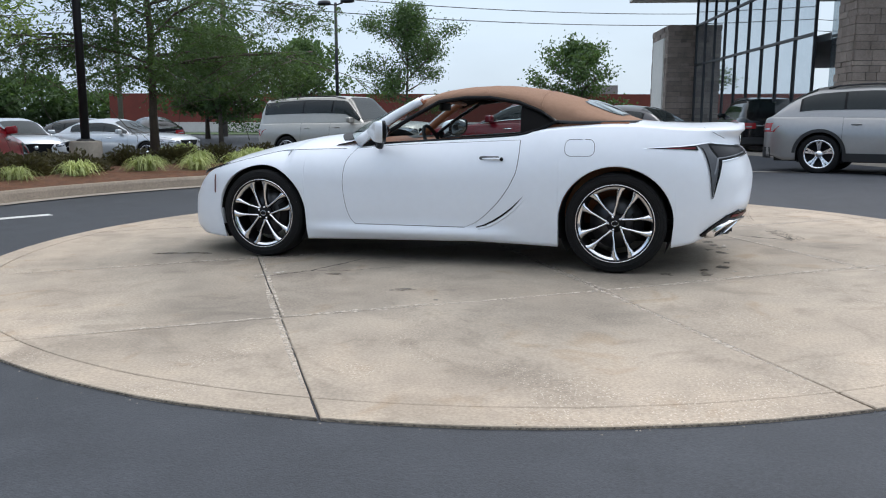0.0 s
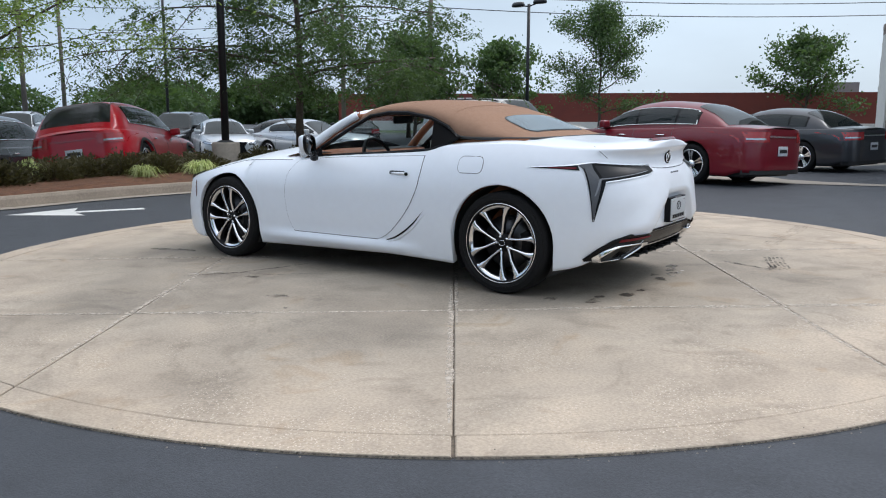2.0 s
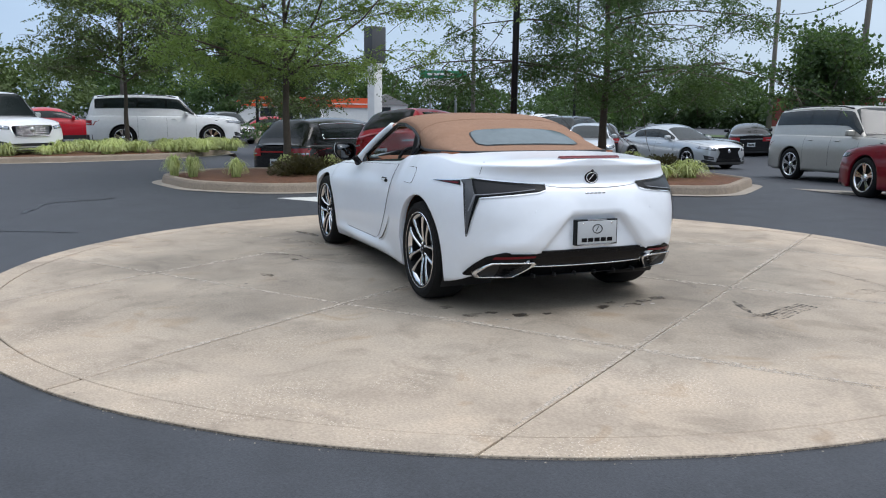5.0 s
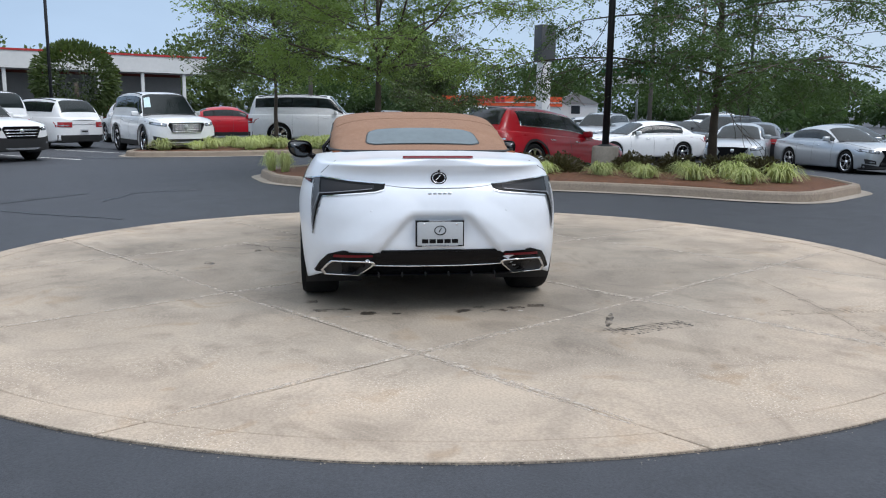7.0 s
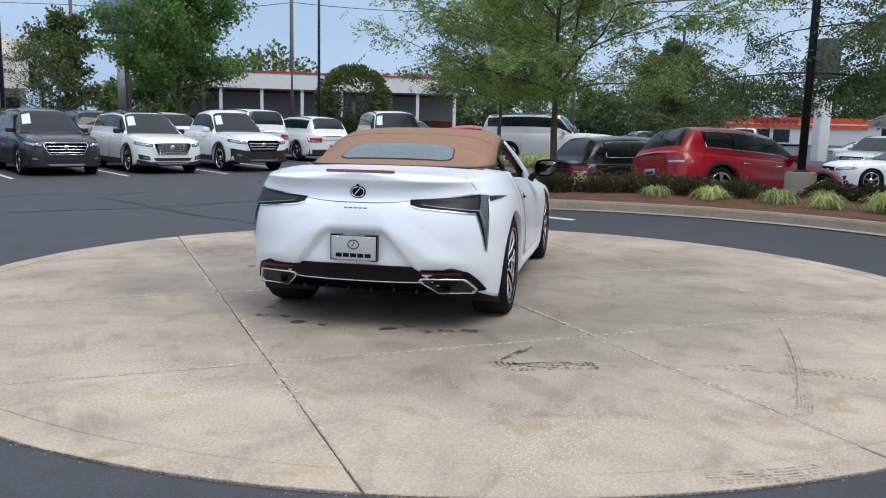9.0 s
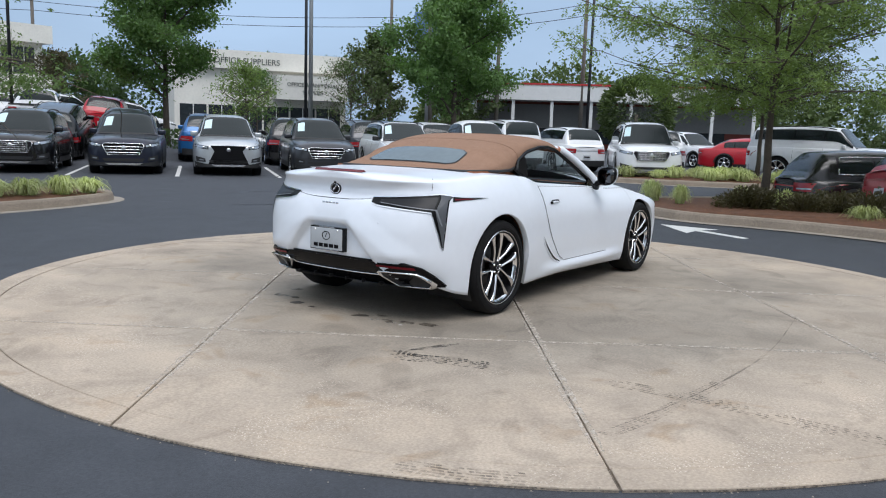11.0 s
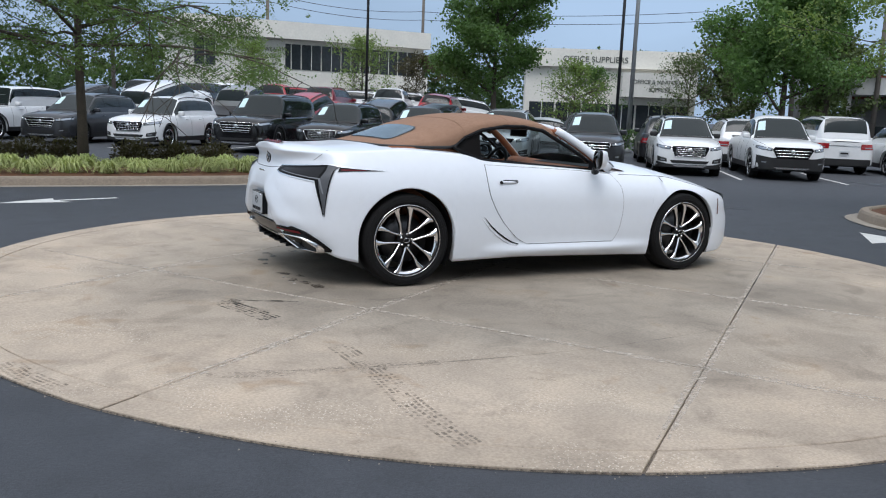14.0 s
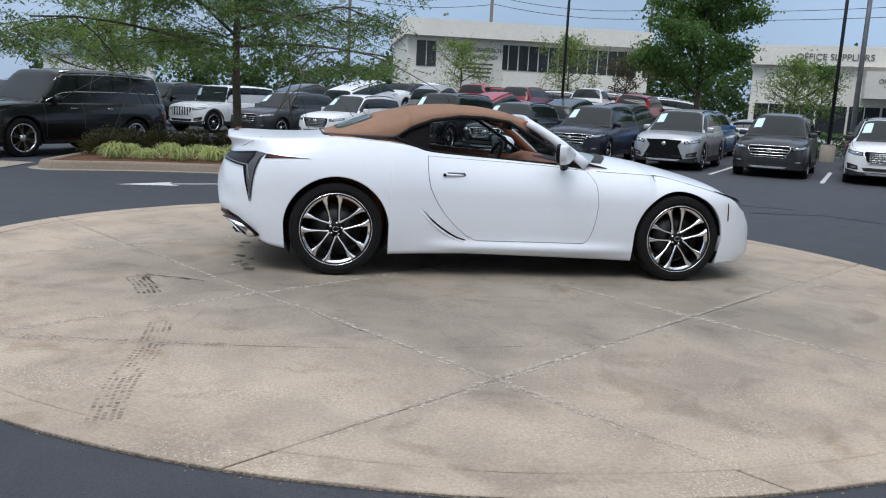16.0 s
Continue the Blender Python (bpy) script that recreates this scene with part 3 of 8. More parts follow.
LAMP_LO = [(17.5, 0.868), (20, 0.852), (28, 0.835), (36, 0.815), (40, 0.80)]
LAMP_HI = [(17.0, 0.900), (20, 0.905), (28, 0.915), (36, 0.928), (41.5, 0.935)]
for sg in (1, -1):
    turn = (lambda b: b) if sg > 0 else flip
    lamp = part("tail_lamp", turn(phi_patch(LAMP_LO, LAMP_HI, 0.006)), LAMP_SMOKE, hero, "smoked wedge tail lamp")
    part("lamp_panel", turn(phi_patch([(20.5, 0.866), (28, 0.848), (36, 0.830), (39.3, 0.822)], [(20.5, 0.892), (28, 0.901), (36, 0.912), (40.2, 0.917)], 0.0085)), LAMP_PANEL, lamp, "dark inner lamp panel")
    part("lamp_blade", turn(phi_patch([(39.9, 0.812), (41.1, 0.74), (42.2, 0.66), (43.1, 0.565)], [(44.4, 0.885), (44.0, 0.79), (43.8, 0.69), (43.4, 0.565)], 0.008)), LAMP_GREY, lamp, "grey downward lamp blade")
    part("lamp_blade_edge", turn(phi_patch([(38.6, 0.818), (40.2, 0.74), (41.6, 0.66), (43.0, 0.55)], [(40.0, 0.818), (41.2, 0.74), (42.3, 0.66), (43.2, 0.55)], 0.011)), BLACK_TRIM, lamp)
    part("lamp_blade_edge", turn(phi_patch([(44.4, 0.90), (44.0, 0.80), (43.8, 0.69), (43.3, 0.55)], [(45.0, 0.90), (44.5, 0.80), (44.1, 0.69), (43.5, 0.55)], 0.011)), BLACK_TRIM, lamp)
    part("lamp_inner_line", turn(phi_patch([(21, 0.868), (28, 0.851), (36, 0.833), (40.0, 0.826), (42.4, 0.72)], [(21, 0.872), (28, 0.856), (36, 0.839), (40.6, 0.833), (42.9, 0.72)], 0.012, 20, 2)), LAMP_LINE, lamp, "grey inner lamp line")
    part("lamp_corner", turn(phi_patch([(40, 0.80), (42, 0.84), (44.4, 0.885)], [(41.5, 0.935), (44, 0.93), (46.8, 0.92)], 0.007)), LAMP_GREY, lamp)
    part("lamp_strip", turn(phi_patch([(46.3, 0.885), (52, 0.893), (58, 0.897), (64, 0.900)], [(46.8, 0.92), (52, 0.912), (58, 0.906), (64, 0.901)], 0.006)), LAMP_SMOKE, lamp)
    part("red_strip", turn(phi_patch([(47.5, 0.895), (53, 0.898), (57, 0.900)], [(47.5, 0.907), (53, 0.906), (57, 0.902)], 0.009)), RED_LENS, lamp, "thin red side lens")
    part("lamp_chrome", turn(phi_patch([(17, 0.899), (28, 0.914), (41, 0.934), (48, 0.920), (56, 0.908), (65, 0.901)], [(17, 0.906), (28, 0.921), (41, 0.942), (48, 0.926), (56, 0.913), (65, 0.903)], 0.009, 24, 2)), CHROME, lamp, "chrome lamp line")
    part("lamp_chrome", turn(phi_patch([(17.5, 0.862), (20, 0.846), (30, 0.825), (39, 0.805)], [(17.5, 0.868), (20, 0.852), (30, 0.832), (39, 0.812)], 0.009, 16, 2)), CHROME, lamp)

# boot shut line under the badge and the lid's edges
part("boot_seam", line_on([on_tail(y, 0.872 + 0.02 * (abs(y) / 0.37) ** 3, 0.0008) for y in span(-0.37, 0.37, 18)]), SEAM, hero)
both(lambda: line_on([Vector((2.18 - 0.16 * t, 0.79 - 0.09 * t - 0.02 * t * t, 0.955 + 0.085 * t)) for t in span(0.15, 1, 5)], 0.002), "boot_seam", SEAM, hero)
def deck_z(x, y):
    """The height of boot lid or bonnet."""
    z1, zc = h_shoulder(x), h_centre(x)
    f = min(1, abs(y) / side_at(x, z1).y)
    return z1 + (zc - z1) * (1 - f ** (2.3 if x < 0 else 3.4))


part("high_brake_lamp", sheet(lambda y, k: Vector((2.235 + 0.020 * k - 0.10 * (abs(y) / 0.6) ** 2.4, y, deck_z(2.245, y) + (0.0, 0.016, 0.0)[k])), span(-0.235, 0.235, 16), [0, 1, 2]), RED_LENS, hero, "dark red brake light strip")

plate = part("number_plate", slab(2.372, 2.380, -0.153, 0.153, 0.497, 0.652, 0.003), PLATE_GREY, hero, "grey dealer plate with plain dark bars")
ring = prism([(-0.161, 0.489), (0.161, 0.489), (0.161, 0.661), (-0.161, 0.661)], (2.32, 2.3745), "x")
part("plate_frame", ring, BLACK_TRIM, plate, "black plate frame", smooth=False)
for y0, y1, z0, z1 in ((-0.075, 0.075, 0.655, 0.664), (-0.12, 0.12, 0.486, 0.495)):
    part("frame_bar", slab(2.3746, 2.3765, y0, y1, z0, z1, 0.0008), CHROME, plate, "plain light bar", False)
for k in range(5):
    part("plate_bar", slab(2.380, 2.3815, -0.122 + k * 0.05, -0.080 + k * 0.05, 0.512, 0.539, 0.0006), BLACK_TRIM, plate, "plain dark bar", False)
part("plate_emblem", tube([(2.381, 0.037 * math.cos(a), 0.598 + 0.029 * math.sin(a)) for a in span(0, 2 * math.pi, 25)[:-1]], 0.0032, 5, closed=True), BLACK_TRIM, plate, "plain dark oval")
part("plate_emblem_bar", tube([(2.381, -0.010, 0.585), (2.381, 0.008, 0.614)], 0.003, 5), BLACK_TRIM, plate)
for y in (-0.11, 0.11):
    part("plate_screw", lathe([(0.0005, 0.003), (0.006, 0.003), (0.007, 0)], 10, "x"), CHROME, plate).location = (2.380, y, 0.638)
badge = part("badge", lathe([(0.052, 0.0), (0.054, 0.006), (0.050, 0.010), (0.001, 0.010)], 32, "x"), QUARTER, hero, "round dark badge with plain chrome ring")
badge.location = on_tail(0, 0.938, -0.001); badge.scale = (1, 1, 0.78)
part("badge_ring", tube([(0.011, 0.042 * math.cos(a), 0.042 * math.sin(a)) for a in span(0, 2 * math.pi, 29)[:-1]], 0.004, 6, closed=True), CHROME, badge)
part("badge_stroke", tube([(0.011, -0.020, -0.018), (0.011, 0.010, 0.024), (0.011, 0.012, 0.026)], 0.005, 6), CHROME, badge)
for k in range(5):
    part("model_bar", slab(2.30, 2.306, -0.078 + k * 0.033, -0.053 + k * 0.033, 0.832, 0.844, 0.001), CHROME, hero, "plain chrome bar").location = on_tail(0, 0.838, 0.001) - Vector((2.303, 0, 0.838))
part("camera_lens", lathe([(0.009, 0), (0.008, 0.006), (0.001, 0.008)], 12, "x"), BLACK_TRIM, hero).location = on_tail(0, 0.985, 0.001)
for y in (-0.45, 0.45):
    part("parking_sensor", lathe([(0.009, 0.0), (0.008, 0.0008), (0.001, 0.0008)], 14, "x"), PAINT_WHITE, hero).location = on_tail(y, 0.725, 0.0)

# black diffuser with chrome line and two angular tailpipes
part("diffuser", rear_patch(([(-0.82, 0.275), (-0.68, 0.27), (0, 0.265), (0.68, 0.27), (0.82, 0.275)], [(-0.82, 0.30), (-0.745, 0.405), (-0.65, 0.446), (0.65, 0.446), (0.745, 0.405), (0.82, 0.30)]), 0.012, 48, 8), BLACK_TRIM, hero, "gloss black rear diffuser")
part("diffuser_edge", tube([on_tail(y, z, 0.006) for y, z in zip([-0.825, -0.785, -0.735, -0.64, -0.35, 0, 0.35, 0.64, 0.735, 0.785, 0.825], [0.285, 0.355, 0.415, 0.448, 0.452, 0.453, 0.452, 0.448, 0.415, 0.355, 0.285])], 0.008, 8), BLACK_TRIM, hero)
part("diffuser_chrome", tube([on_tail(y, 0.350 - 0.010 * (1 - (y / 0.5) ** 2), 0.02) for y in span(-0.46, 0.46, 18)], 0.0045, 8), CHROME, hero, "chrome diffuser line")
part("diffuser_tray", sheet(lambda y, k: ((2.26, 2.15, 1.8)[k] - 0.12 * y * y, y, (0.275, 0.262, 0.25)[k]), span(-0.62, 0.62, 12), [0, 1, 2]), BLACK_PLASTIC, hero)
for k in range(6):
    part("diffuser_fin", slab(2.15, 2.25, -0.405 + k * 0.16, -0.395 + k * 0.16, 0.263, 0.290, 0.003), BLACK_PLASTIC, hero)
for sg in (1, -1):
    part("reflector", rear_patch(([(sg * 0.44, 0.418), (sg * 0.70, 0.404)], [(sg * 0.44, 0.432), (sg * 0.69, 0.424)]), 0.016, 12, 2), RED_LENS, hero, "dark red reflector")
    outer = [(0.79, 0.296), (0.745, 0.358), (0.72, 0.382), (0.445, 0.386), (0.425, 0.372), (0.440, 0.345), (0.525, 0.268), (0.54, 0.262), (0.77, 0.262)]
    cy, cz = 0.61, 0.322

    def pipe_ring(k, off):
        return [on_tail(sg * (cy + (y - cy) * k), cz + (z - cz) * (k - 0.35 * (1 - k)), 0.0) + Vector((off, 0, 0)) for y, z in outer]
    bm = loft([pipe_ring(1.0, 0.0), pipe_ring(1.0, 0.050), pipe_ring(0.97, 0.056), pipe_ring(0.90, 0.054), pipe_ring(0.88, 0.032)], False)
    pipe = part("tailpipe", bm, CHROME, hero, "angular chrome tailpipe trim")
    fl = bmesh.new(); fl.faces.new([fl.verts.new(p) for p in pipe_ring(0.885, 0.034)]); bmesh.ops.recalc_face_normals(fl, faces=fl.faces)
    part("pipe_mouth", fl, BLACK_PLASTIC, pipe, "dark pipe mouth", False)


# soft top
t_edge_z = curve([-0.16, 0.03, 0.25, 0.45, 0.68, 0.85, 0.97, 1.2, 1.53], [1.185, 1.255, 1.277, 1.275, 1.235, 1.165, 1.092, 1.083, 1.083])
t_edge_y = curve([-0.16, 0.1, 0.45, 0.75, 0.97, 1.2, 1.42, 1.53], [0.575, 0.635, 0.675, 0.69, 0.715, 0.70, 0.655, 0.60])
t_top_z = curve([-0.16, -0.06, 0.1, 0.29, 0.48, 0.68, 0.92, 1.15, 1.38, 1.5, 1.53], [1.283, 1.325, 1.358, 1.376, 1.378, 1.360, 1.312, 1.245, 1.150, 1.102, 1.088])


def top_at(x, s, off=0.0):
    """s runs from -1 at the left edge over the middle to 1."""
    ye, ze, zc = t_edge_y(x), t_edge_z(x), t_top_z(x) + off
    a = abs(s) * math.pi / 2
    n = 2 / (2.9 if x < 1.1 else 2.3)
    return Vector((x, math.copysign((ye + off) * max(0, math.sin(a)) ** n, s), ze + (zc - ze) * max(0, math.cos(a)) ** n))


def soft_top():
    xs = span(-0.16, 1.46, 40) + [1.49, 1.51, 1.525, 1.53]
    bm = sheet(lambda x, s: top_at(x, s), xs, span(-1, 1, 41))
    bmesh.ops.recalc_face_normals(bm, faces=bm.faces)
    if sum(f.normal.z for f in bm.faces) < 0:
        bmesh.ops.reverse_faces(bm, faces=bm.faces)
    return bm


roof = part("soft_top", soft_top(), CANVAS, hero, "tan fabric soft top, closed")
part("roof_lining", sheet(lambda x, s: top_at(x, s, -0.018), span(-0.13, 1.45, 24), span(-0.97, 0.97, 21)), DARK_FLOOR, roof, "dark headlining")
for x in (0.42, 0.86):
    part("roof_bow_seam", tube([top_at(x, s, 0.0005) for s in span(-0.97, 0.97, 30)], 0.0028, 5), CANVAS, roof)


def rear_window(grow, off):
    def f(u, v):
        x = 1.145 - grow + (0.275 + 2 * grow) * v
        hw = 0.405 + 0.035 * v + grow
        k = 1 - 0.16 * abs(2 * v - 1) ** 6
        y = (2 * u - 1) * hw * k
        n = 2 / 2.3; ye = t_edge_y(x)
        a = math.asin(min(1, (abs(y) / ye) ** (1 / n)))
        return top_at(x, math.copysign(a / (math.pi / 2), y), off)
    return sheet(f, span(0, 1, 24), span(0, 1, 10))


part("rear_window_seal", rear_window(0.012, 0.003), BLACK_PLASTIC, roof, "black window seal")
part("rear_window", rear_window(0.0, 0.0065), GLASS_REAR, roof, "rear window glass")
base_line = [Vector((x, t_edge_y(x) + 0.006, t_edge_z(x))) for x in span(0.93, 1.53, 12)]
base_line += [Vector((1.53 + 0.012 * math.cos(q), 0, 1.083)) + Vector((0, y, 0)) for q, y in ((0, 0.52), (0, 0.4), (0, 0.2), (0, 0.0))]
part("soft_top_seal", tube(base_line + [Vector((p.x, -p.y, p.z)) for p in base_line[-2::-1]], 0.011, 8), BLACK_PLASTIC, roof, "black seal round the soft top")


# window frames, pillars, windscreen
def frame_line():
    pts = [(-0.42, 0.925), (-0.2, 0.935), (0.2, 0.958), (0.55, 0.98), (0.72, 0.995), (0.85, 1.03), (0.98, 1.092), (0.85, 1.165), (0.68, 1.235), (0.45, 1.275), (0.25, 1.277), (0.03, 1.252), (-0.2, 1.125), (-0.42, 0.985)]
    out = []
    for x, z in pts:
        if z > 1.1 and x < 0.1 or (x < -0.1 and z > 0.98):
            t = (z - 0.93) / 0.34; y = 0.775 - 0.165 * t
        elif z > 1.1:
            y = t_edge_y(x) - 0.003
        else:
            y = side_at(x, h_shoulder(x)).y * 0.93
        out.append(Vector((x, y, z)))
    return out


both(lambda: tube(frame_line(), 0.017, 8, closed=True), "window_frame", BLACK_TRIM, hero, "black window surround")


def quarter():
    bm = bmesh.new()
    top = [(0.70, 1.228), (0.78, 1.20), (0.85, 1.165), (0.92, 1.125), (0.98, 1.095)]
    bot = [(0.70, 0.992), (0.78, 1.008), (0.85, 1.03), (0.92, 1.06), (0.98, 1.092)]
    a = [bm.verts.new((x, t_edge_y(x) - 0.01, z)) for x, z in top]
    b = [bm.verts.new((x, side_at(x, h_shoulder(x)).y * 0.92 - 0.01, z)) for x, z in bot]
    for i in range(4):
        bm.faces.new((b[i], b[i + 1], a[i + 1], a[i]))
    return bm


def side_pane():
    """The raised door glass, from the belt up to the roof's edge."""
    def f(u, v):
        x = -0.40 + 1.10 * u
        zb = float(np.interp(x, [-0.42, 0.2, 0.72], [0.93, 0.958, 0.995]))
        zt = float(np.interp(x, [-0.42, -0.2, 0.03, 0.25, 0.45, 0.68, 0.72], [0.985, 1.12, 1.245, 1.272, 1.27, 1.23, 1.215]))
        yb = side_at(x, h_shoulder(x)).y * 0.925
        yt = (t_edge_y(x) - 0.012) if x > 0.1 else 0.775 - 0.165 * (zt - 0.93) / 0.34 - 0.008
        return Vector((x, yb + (yt - yb) * v, zb + (zt - zb) * v))
    return sheet(f, span(0, 1, 14), span(0, 1, 5))


for pane in both(side_pane, "side_window", DOOR_GLASS, hero, "lightly tinted door glass"):
    pane.visible_shadow = False
both(quarter, "quarter_panel", QUARTER, hero, "dark quarter panel")
P_LOW, P_TOP = Vector((-0.62, 0.765, 0.935)), Vector((-0.14, 0.585, 1.262))


def pillar(r, inset, dx):
    pts = [P_LOW.lerp(P_TOP, t) + Vector((dx, -inset, 0.018 * math.sin(math.pi * t))) for t in span(0, 1, 10)]
    return tube(pts, [r * (1.25 - 0.25 * t) for t in span(0, 1, 10)], 10)


both(lambda: pillar(0.034, 0.0, 0.0), "windscreen_pillar", PAINT_WHITE, hero, "white windscreen pillar")
both(lambda: pillar(0.030, 0.024, 0.016), "pillar_lining", LEATHER, hero, "tan pillar lining")
part("screen_header", tube([Vector((-0.14 - 0.075 * (1 - (y / 0.6) ** 2), y, 1.258 + 0.042 * (1 - (y / 0.6) ** 2))) for y in span(-0.59, 0.59, 20)], 0.024, 10), PAINT_WHITE, hero, "white windscreen header")
part("header_lining", tube([Vector((-0.10 - 0.07 * (1 - (y / 0.6) ** 2), y, 1.245 + 0.03 * (1 - (y / 0.6) ** 2))) for y in span(-0.57, 0.57, 12)], 0.022, 8), LEATHER, hero)


def screen(u, v):
    y = (2 * u - 1)
    lo = Vector((-0.62 - 0.30 * (1 - y * y), 0.765 * y, 0.935 + 0.075 * (1 - y * y)))
    hi = Vector((-0.14 - 0.075 * (1 - y * y), 0.585 * y, 1.262 + 0.042 * (1 - y * y)))
    return lo.lerp(hi, v) + Vector((-0.03, 0, 0.02)) * math.sin(math.pi * v)


ws = part("windscreen", sheet(screen, span(0, 1, 20), span(0, 1, 10)), GLASS_CLEAR, hero, "clear raked windscreen")
ws.visible_shadow = False
part("cowl", sheet(lambda y, k: (-0.60 - 0.30 * (1 - (y / 0.77) ** 2) - (0.0, 0.04, 0.09)[k], y, deck_z(-0.60 - 0.30 * (1 - (y / 0.77) ** 2) - (0.0, 0.04, 0.09)[k], y) + (0.010, 0.008, 0.003)[k]), span(-0.62, 0.62, 20), [0, 1, 2]), BLACK_PLASTIC, hero, "black cowl panel")


# door mirrors
M_OUT = [(0.885, 1.04), (0.915, 1.09), (0.99, 1.108), (1.06, 1.11), (1.10, 1.095), (1.108, 1.05), (1.095, 1.0), (1.04, 0.955), (0.95, 0.945), (0.895, 0.975)]


def mirror_ring(x, k):
    """The mirror's rounded outline, drawn in by k about its middle."""
    n, out = len(M_OUT), []
    for i in range(n):
        a, b, c, d = (Vector(M_OUT[(i + q) % n]) for q in (-1, 0, 1, 2))
        for t in (0, 0.33, 0.67):
            p = 0.5 * (2 * b + (c - a) * t + (2 * a - 5 * b + 4 * c - d) * t * t + (3 * b - a - 3 * c + d) * t ** 3)
            out.append(Vector((x + 0.46 * (p.x - 0.99), 0.99 + (p.x - 0.99) * k, 1.035 + (p.y - 1.035) * k)))
    return out


for mir in both(lambda: loft([mirror_ring(x, k) for x, k in ((-0.297, 0.985), (-0.301, 1.0), (-0.325, 1.01), (-0.36, 0.97), (-0.385, 0.86), (-0.40, 0.62), (-0.404, 0.3))]), "door_mirror", PAINT_WHITE, hero, "white door mirror with black back"):
    sg = 1 if mir.data.vertices[0].co.y > 0 else -1
    turn = (lambda b: b) if sg > 0 else flip
    part("mirror_case", turn(loft([mirror_ring(x, k) for x, k in ((-0.318, 1.02), (-0.308, 1.022), (-0.290, 0.995), (-0.2945, 0.90), (-0.2945, 0.4))])), BLACK_TRIM, mir, "black mirror glass surround")
    part("mirror_glass", turn(loft([mirror_ring(x, k) for x, k in ((-0.2955, 0.89), (-0.2925, 0.885), (-0.2925, 0.3))])), MIRROR, mir, "silvered mirror glass")
    part("mirror_edge", turn(tube(mirror_ring(-0.296, 0.985), 0.004, 5, closed=True)), BLACK_TRIM, mir)
    part("mirror_base", turn(tube([(-0.40, 0.845, 0.915), (-0.375, 0.875, 0.955), (-0.36, 0.92, 0.98)], [0.035, 0.028, 0.024], 10)), BLACK_TRIM, mir, "black mirror foot")
both(lambda: sheet(lambda t, k: Vector((-0.62 + 0.24 * t, side_at(-0.6 + 0.2 * t, 0.905).y - 0.035 + 0.003 * k, 0.908 + 0.02 * t + 0.085 * k * t)), span(0, 1, 5), [0, 1]), "mirror_sail", BLACK_TRIM, hero, "black triangle at the mirror")


# seats and cockpit
def seat_at(y):
    seat = part("seat", sheet(lambda a, t: Vector((0.05 + 0.52 * t, y + 0.25 * math.cos(a) * (1 if abs(math.cos(a)) < 0.8 else 1.05), 0.52 + 0.09 * max(-0.6, math.sin(a)) - 0.03 * t)), span(0, 2 * math.pi, 21)[:-1], span(0, 1, 8), loop=True), LEATHER, hero, "tan leather sports seat")
    part("seat_back", sheet(lambda a, t: Vector((0.50 + 0.26 * t + 0.075 * math.sin(a) * (1 - 0.4 * t), y + (0.25 - 0.07 * t * t) * math.cos(a), 0.55 + 0.50 * t)), span(0, 2 * math.pi, 21)[:-1], span(0, 1, 9), loop=True), LEATHER, seat, "tan leather backrest")
    part("head_rest", sheet(lambda a, t: Vector((0.79 + 0.05 * math.sin(a) * math.sin(math.pi * (0.15 + 0.7 * t)), y + 0.135 * math.cos(a) * math.sin(math.pi * (0.2 + 0.6 * t)) ** 0.5, 1.02 + 0.19 * t)), span(0, 2 * math.pi, 17)[:-1], span(0, 1, 7), loop=True), LEATHER, seat, "tan leather head rest")


seat_at(-0.37); seat_at(0.37)
part("dashboard", sheet(lambda y, k: ((-0.80, -0.62, -0.42, -0.30, -0.27, -0.34)[k] + 0.03 * math.cos(3 * y), y, (0.92, 0.955, 0.945, 0.90, 0.80, 0.55)[k] + (0.035 if k in (2, 3) and abs(y + 0.37) < 0.2 else 0)), span(-0.74, 0.74, 24), [0, 1, 2, 3, 4, 5]), LEATHER, hero, "tan and dark leather dashboard")
part("dash_top", sheet(lambda y, k: ((-0.80, -0.62, -0.43)[k], y, (0.925, 0.961, 0.953)[k]), span(-0.72, 0.72, 14), [0, 1, 2]), BLACK_PLASTIC, hero, "black dashboard top")
wheel = part("steering_wheel", tube([(0.17 * math.cos(a) * 0, 0.175 * math.cos(a), 0.175 * math.sin(a)) for a in span(0, 2 * math.pi, 33)[:-1]], 0.016, 8, closed=True), BLACK_PLASTIC, hero, "leather steering wheel")
wheel.matrix_local = pose(-0.10, -0.37, 0.90, 0, -24, 0)
part("wheel_hub", slab(-0.02, 0.02, -0.165, 0.165, -0.03, 0.03, 0.01), LEATHER, wheel)
part("wheel_spoke", slab(-0.015, 0.012, -0.02, 0.02, -0.165, -0.02, 0.006), BLACK_PLASTIC, wheel)
part("centre_console", slab(-0.30, 0.70, -0.10, 0.10, 0.34, 0.66, 0.03), LEATHER, hero, "tan centre console")
part("rear_bulkhead", sheet(lambda y, k: ((0.86, 0.95, 1.05, 1.30)[k], y, (0.5, 0.93, 1.02, 1.05)[k]), span(-0.72, 0.72, 10), [0, 1, 2, 3]), LEATHER, hero, "tan rear bulkhead")
part("screen_mirror", slab(-0.135, -0.105, -0.13, 0.13, 1.185, 1.25, 0.012), BLACK_PLASTIC, hero, "inside mirror")
part("wind_stop", slab(0.92, 0.925, -0.42, 0.42, 0.98, 1.20, 0.002), GLASS_CLEAR, hero, "clear wind stop")


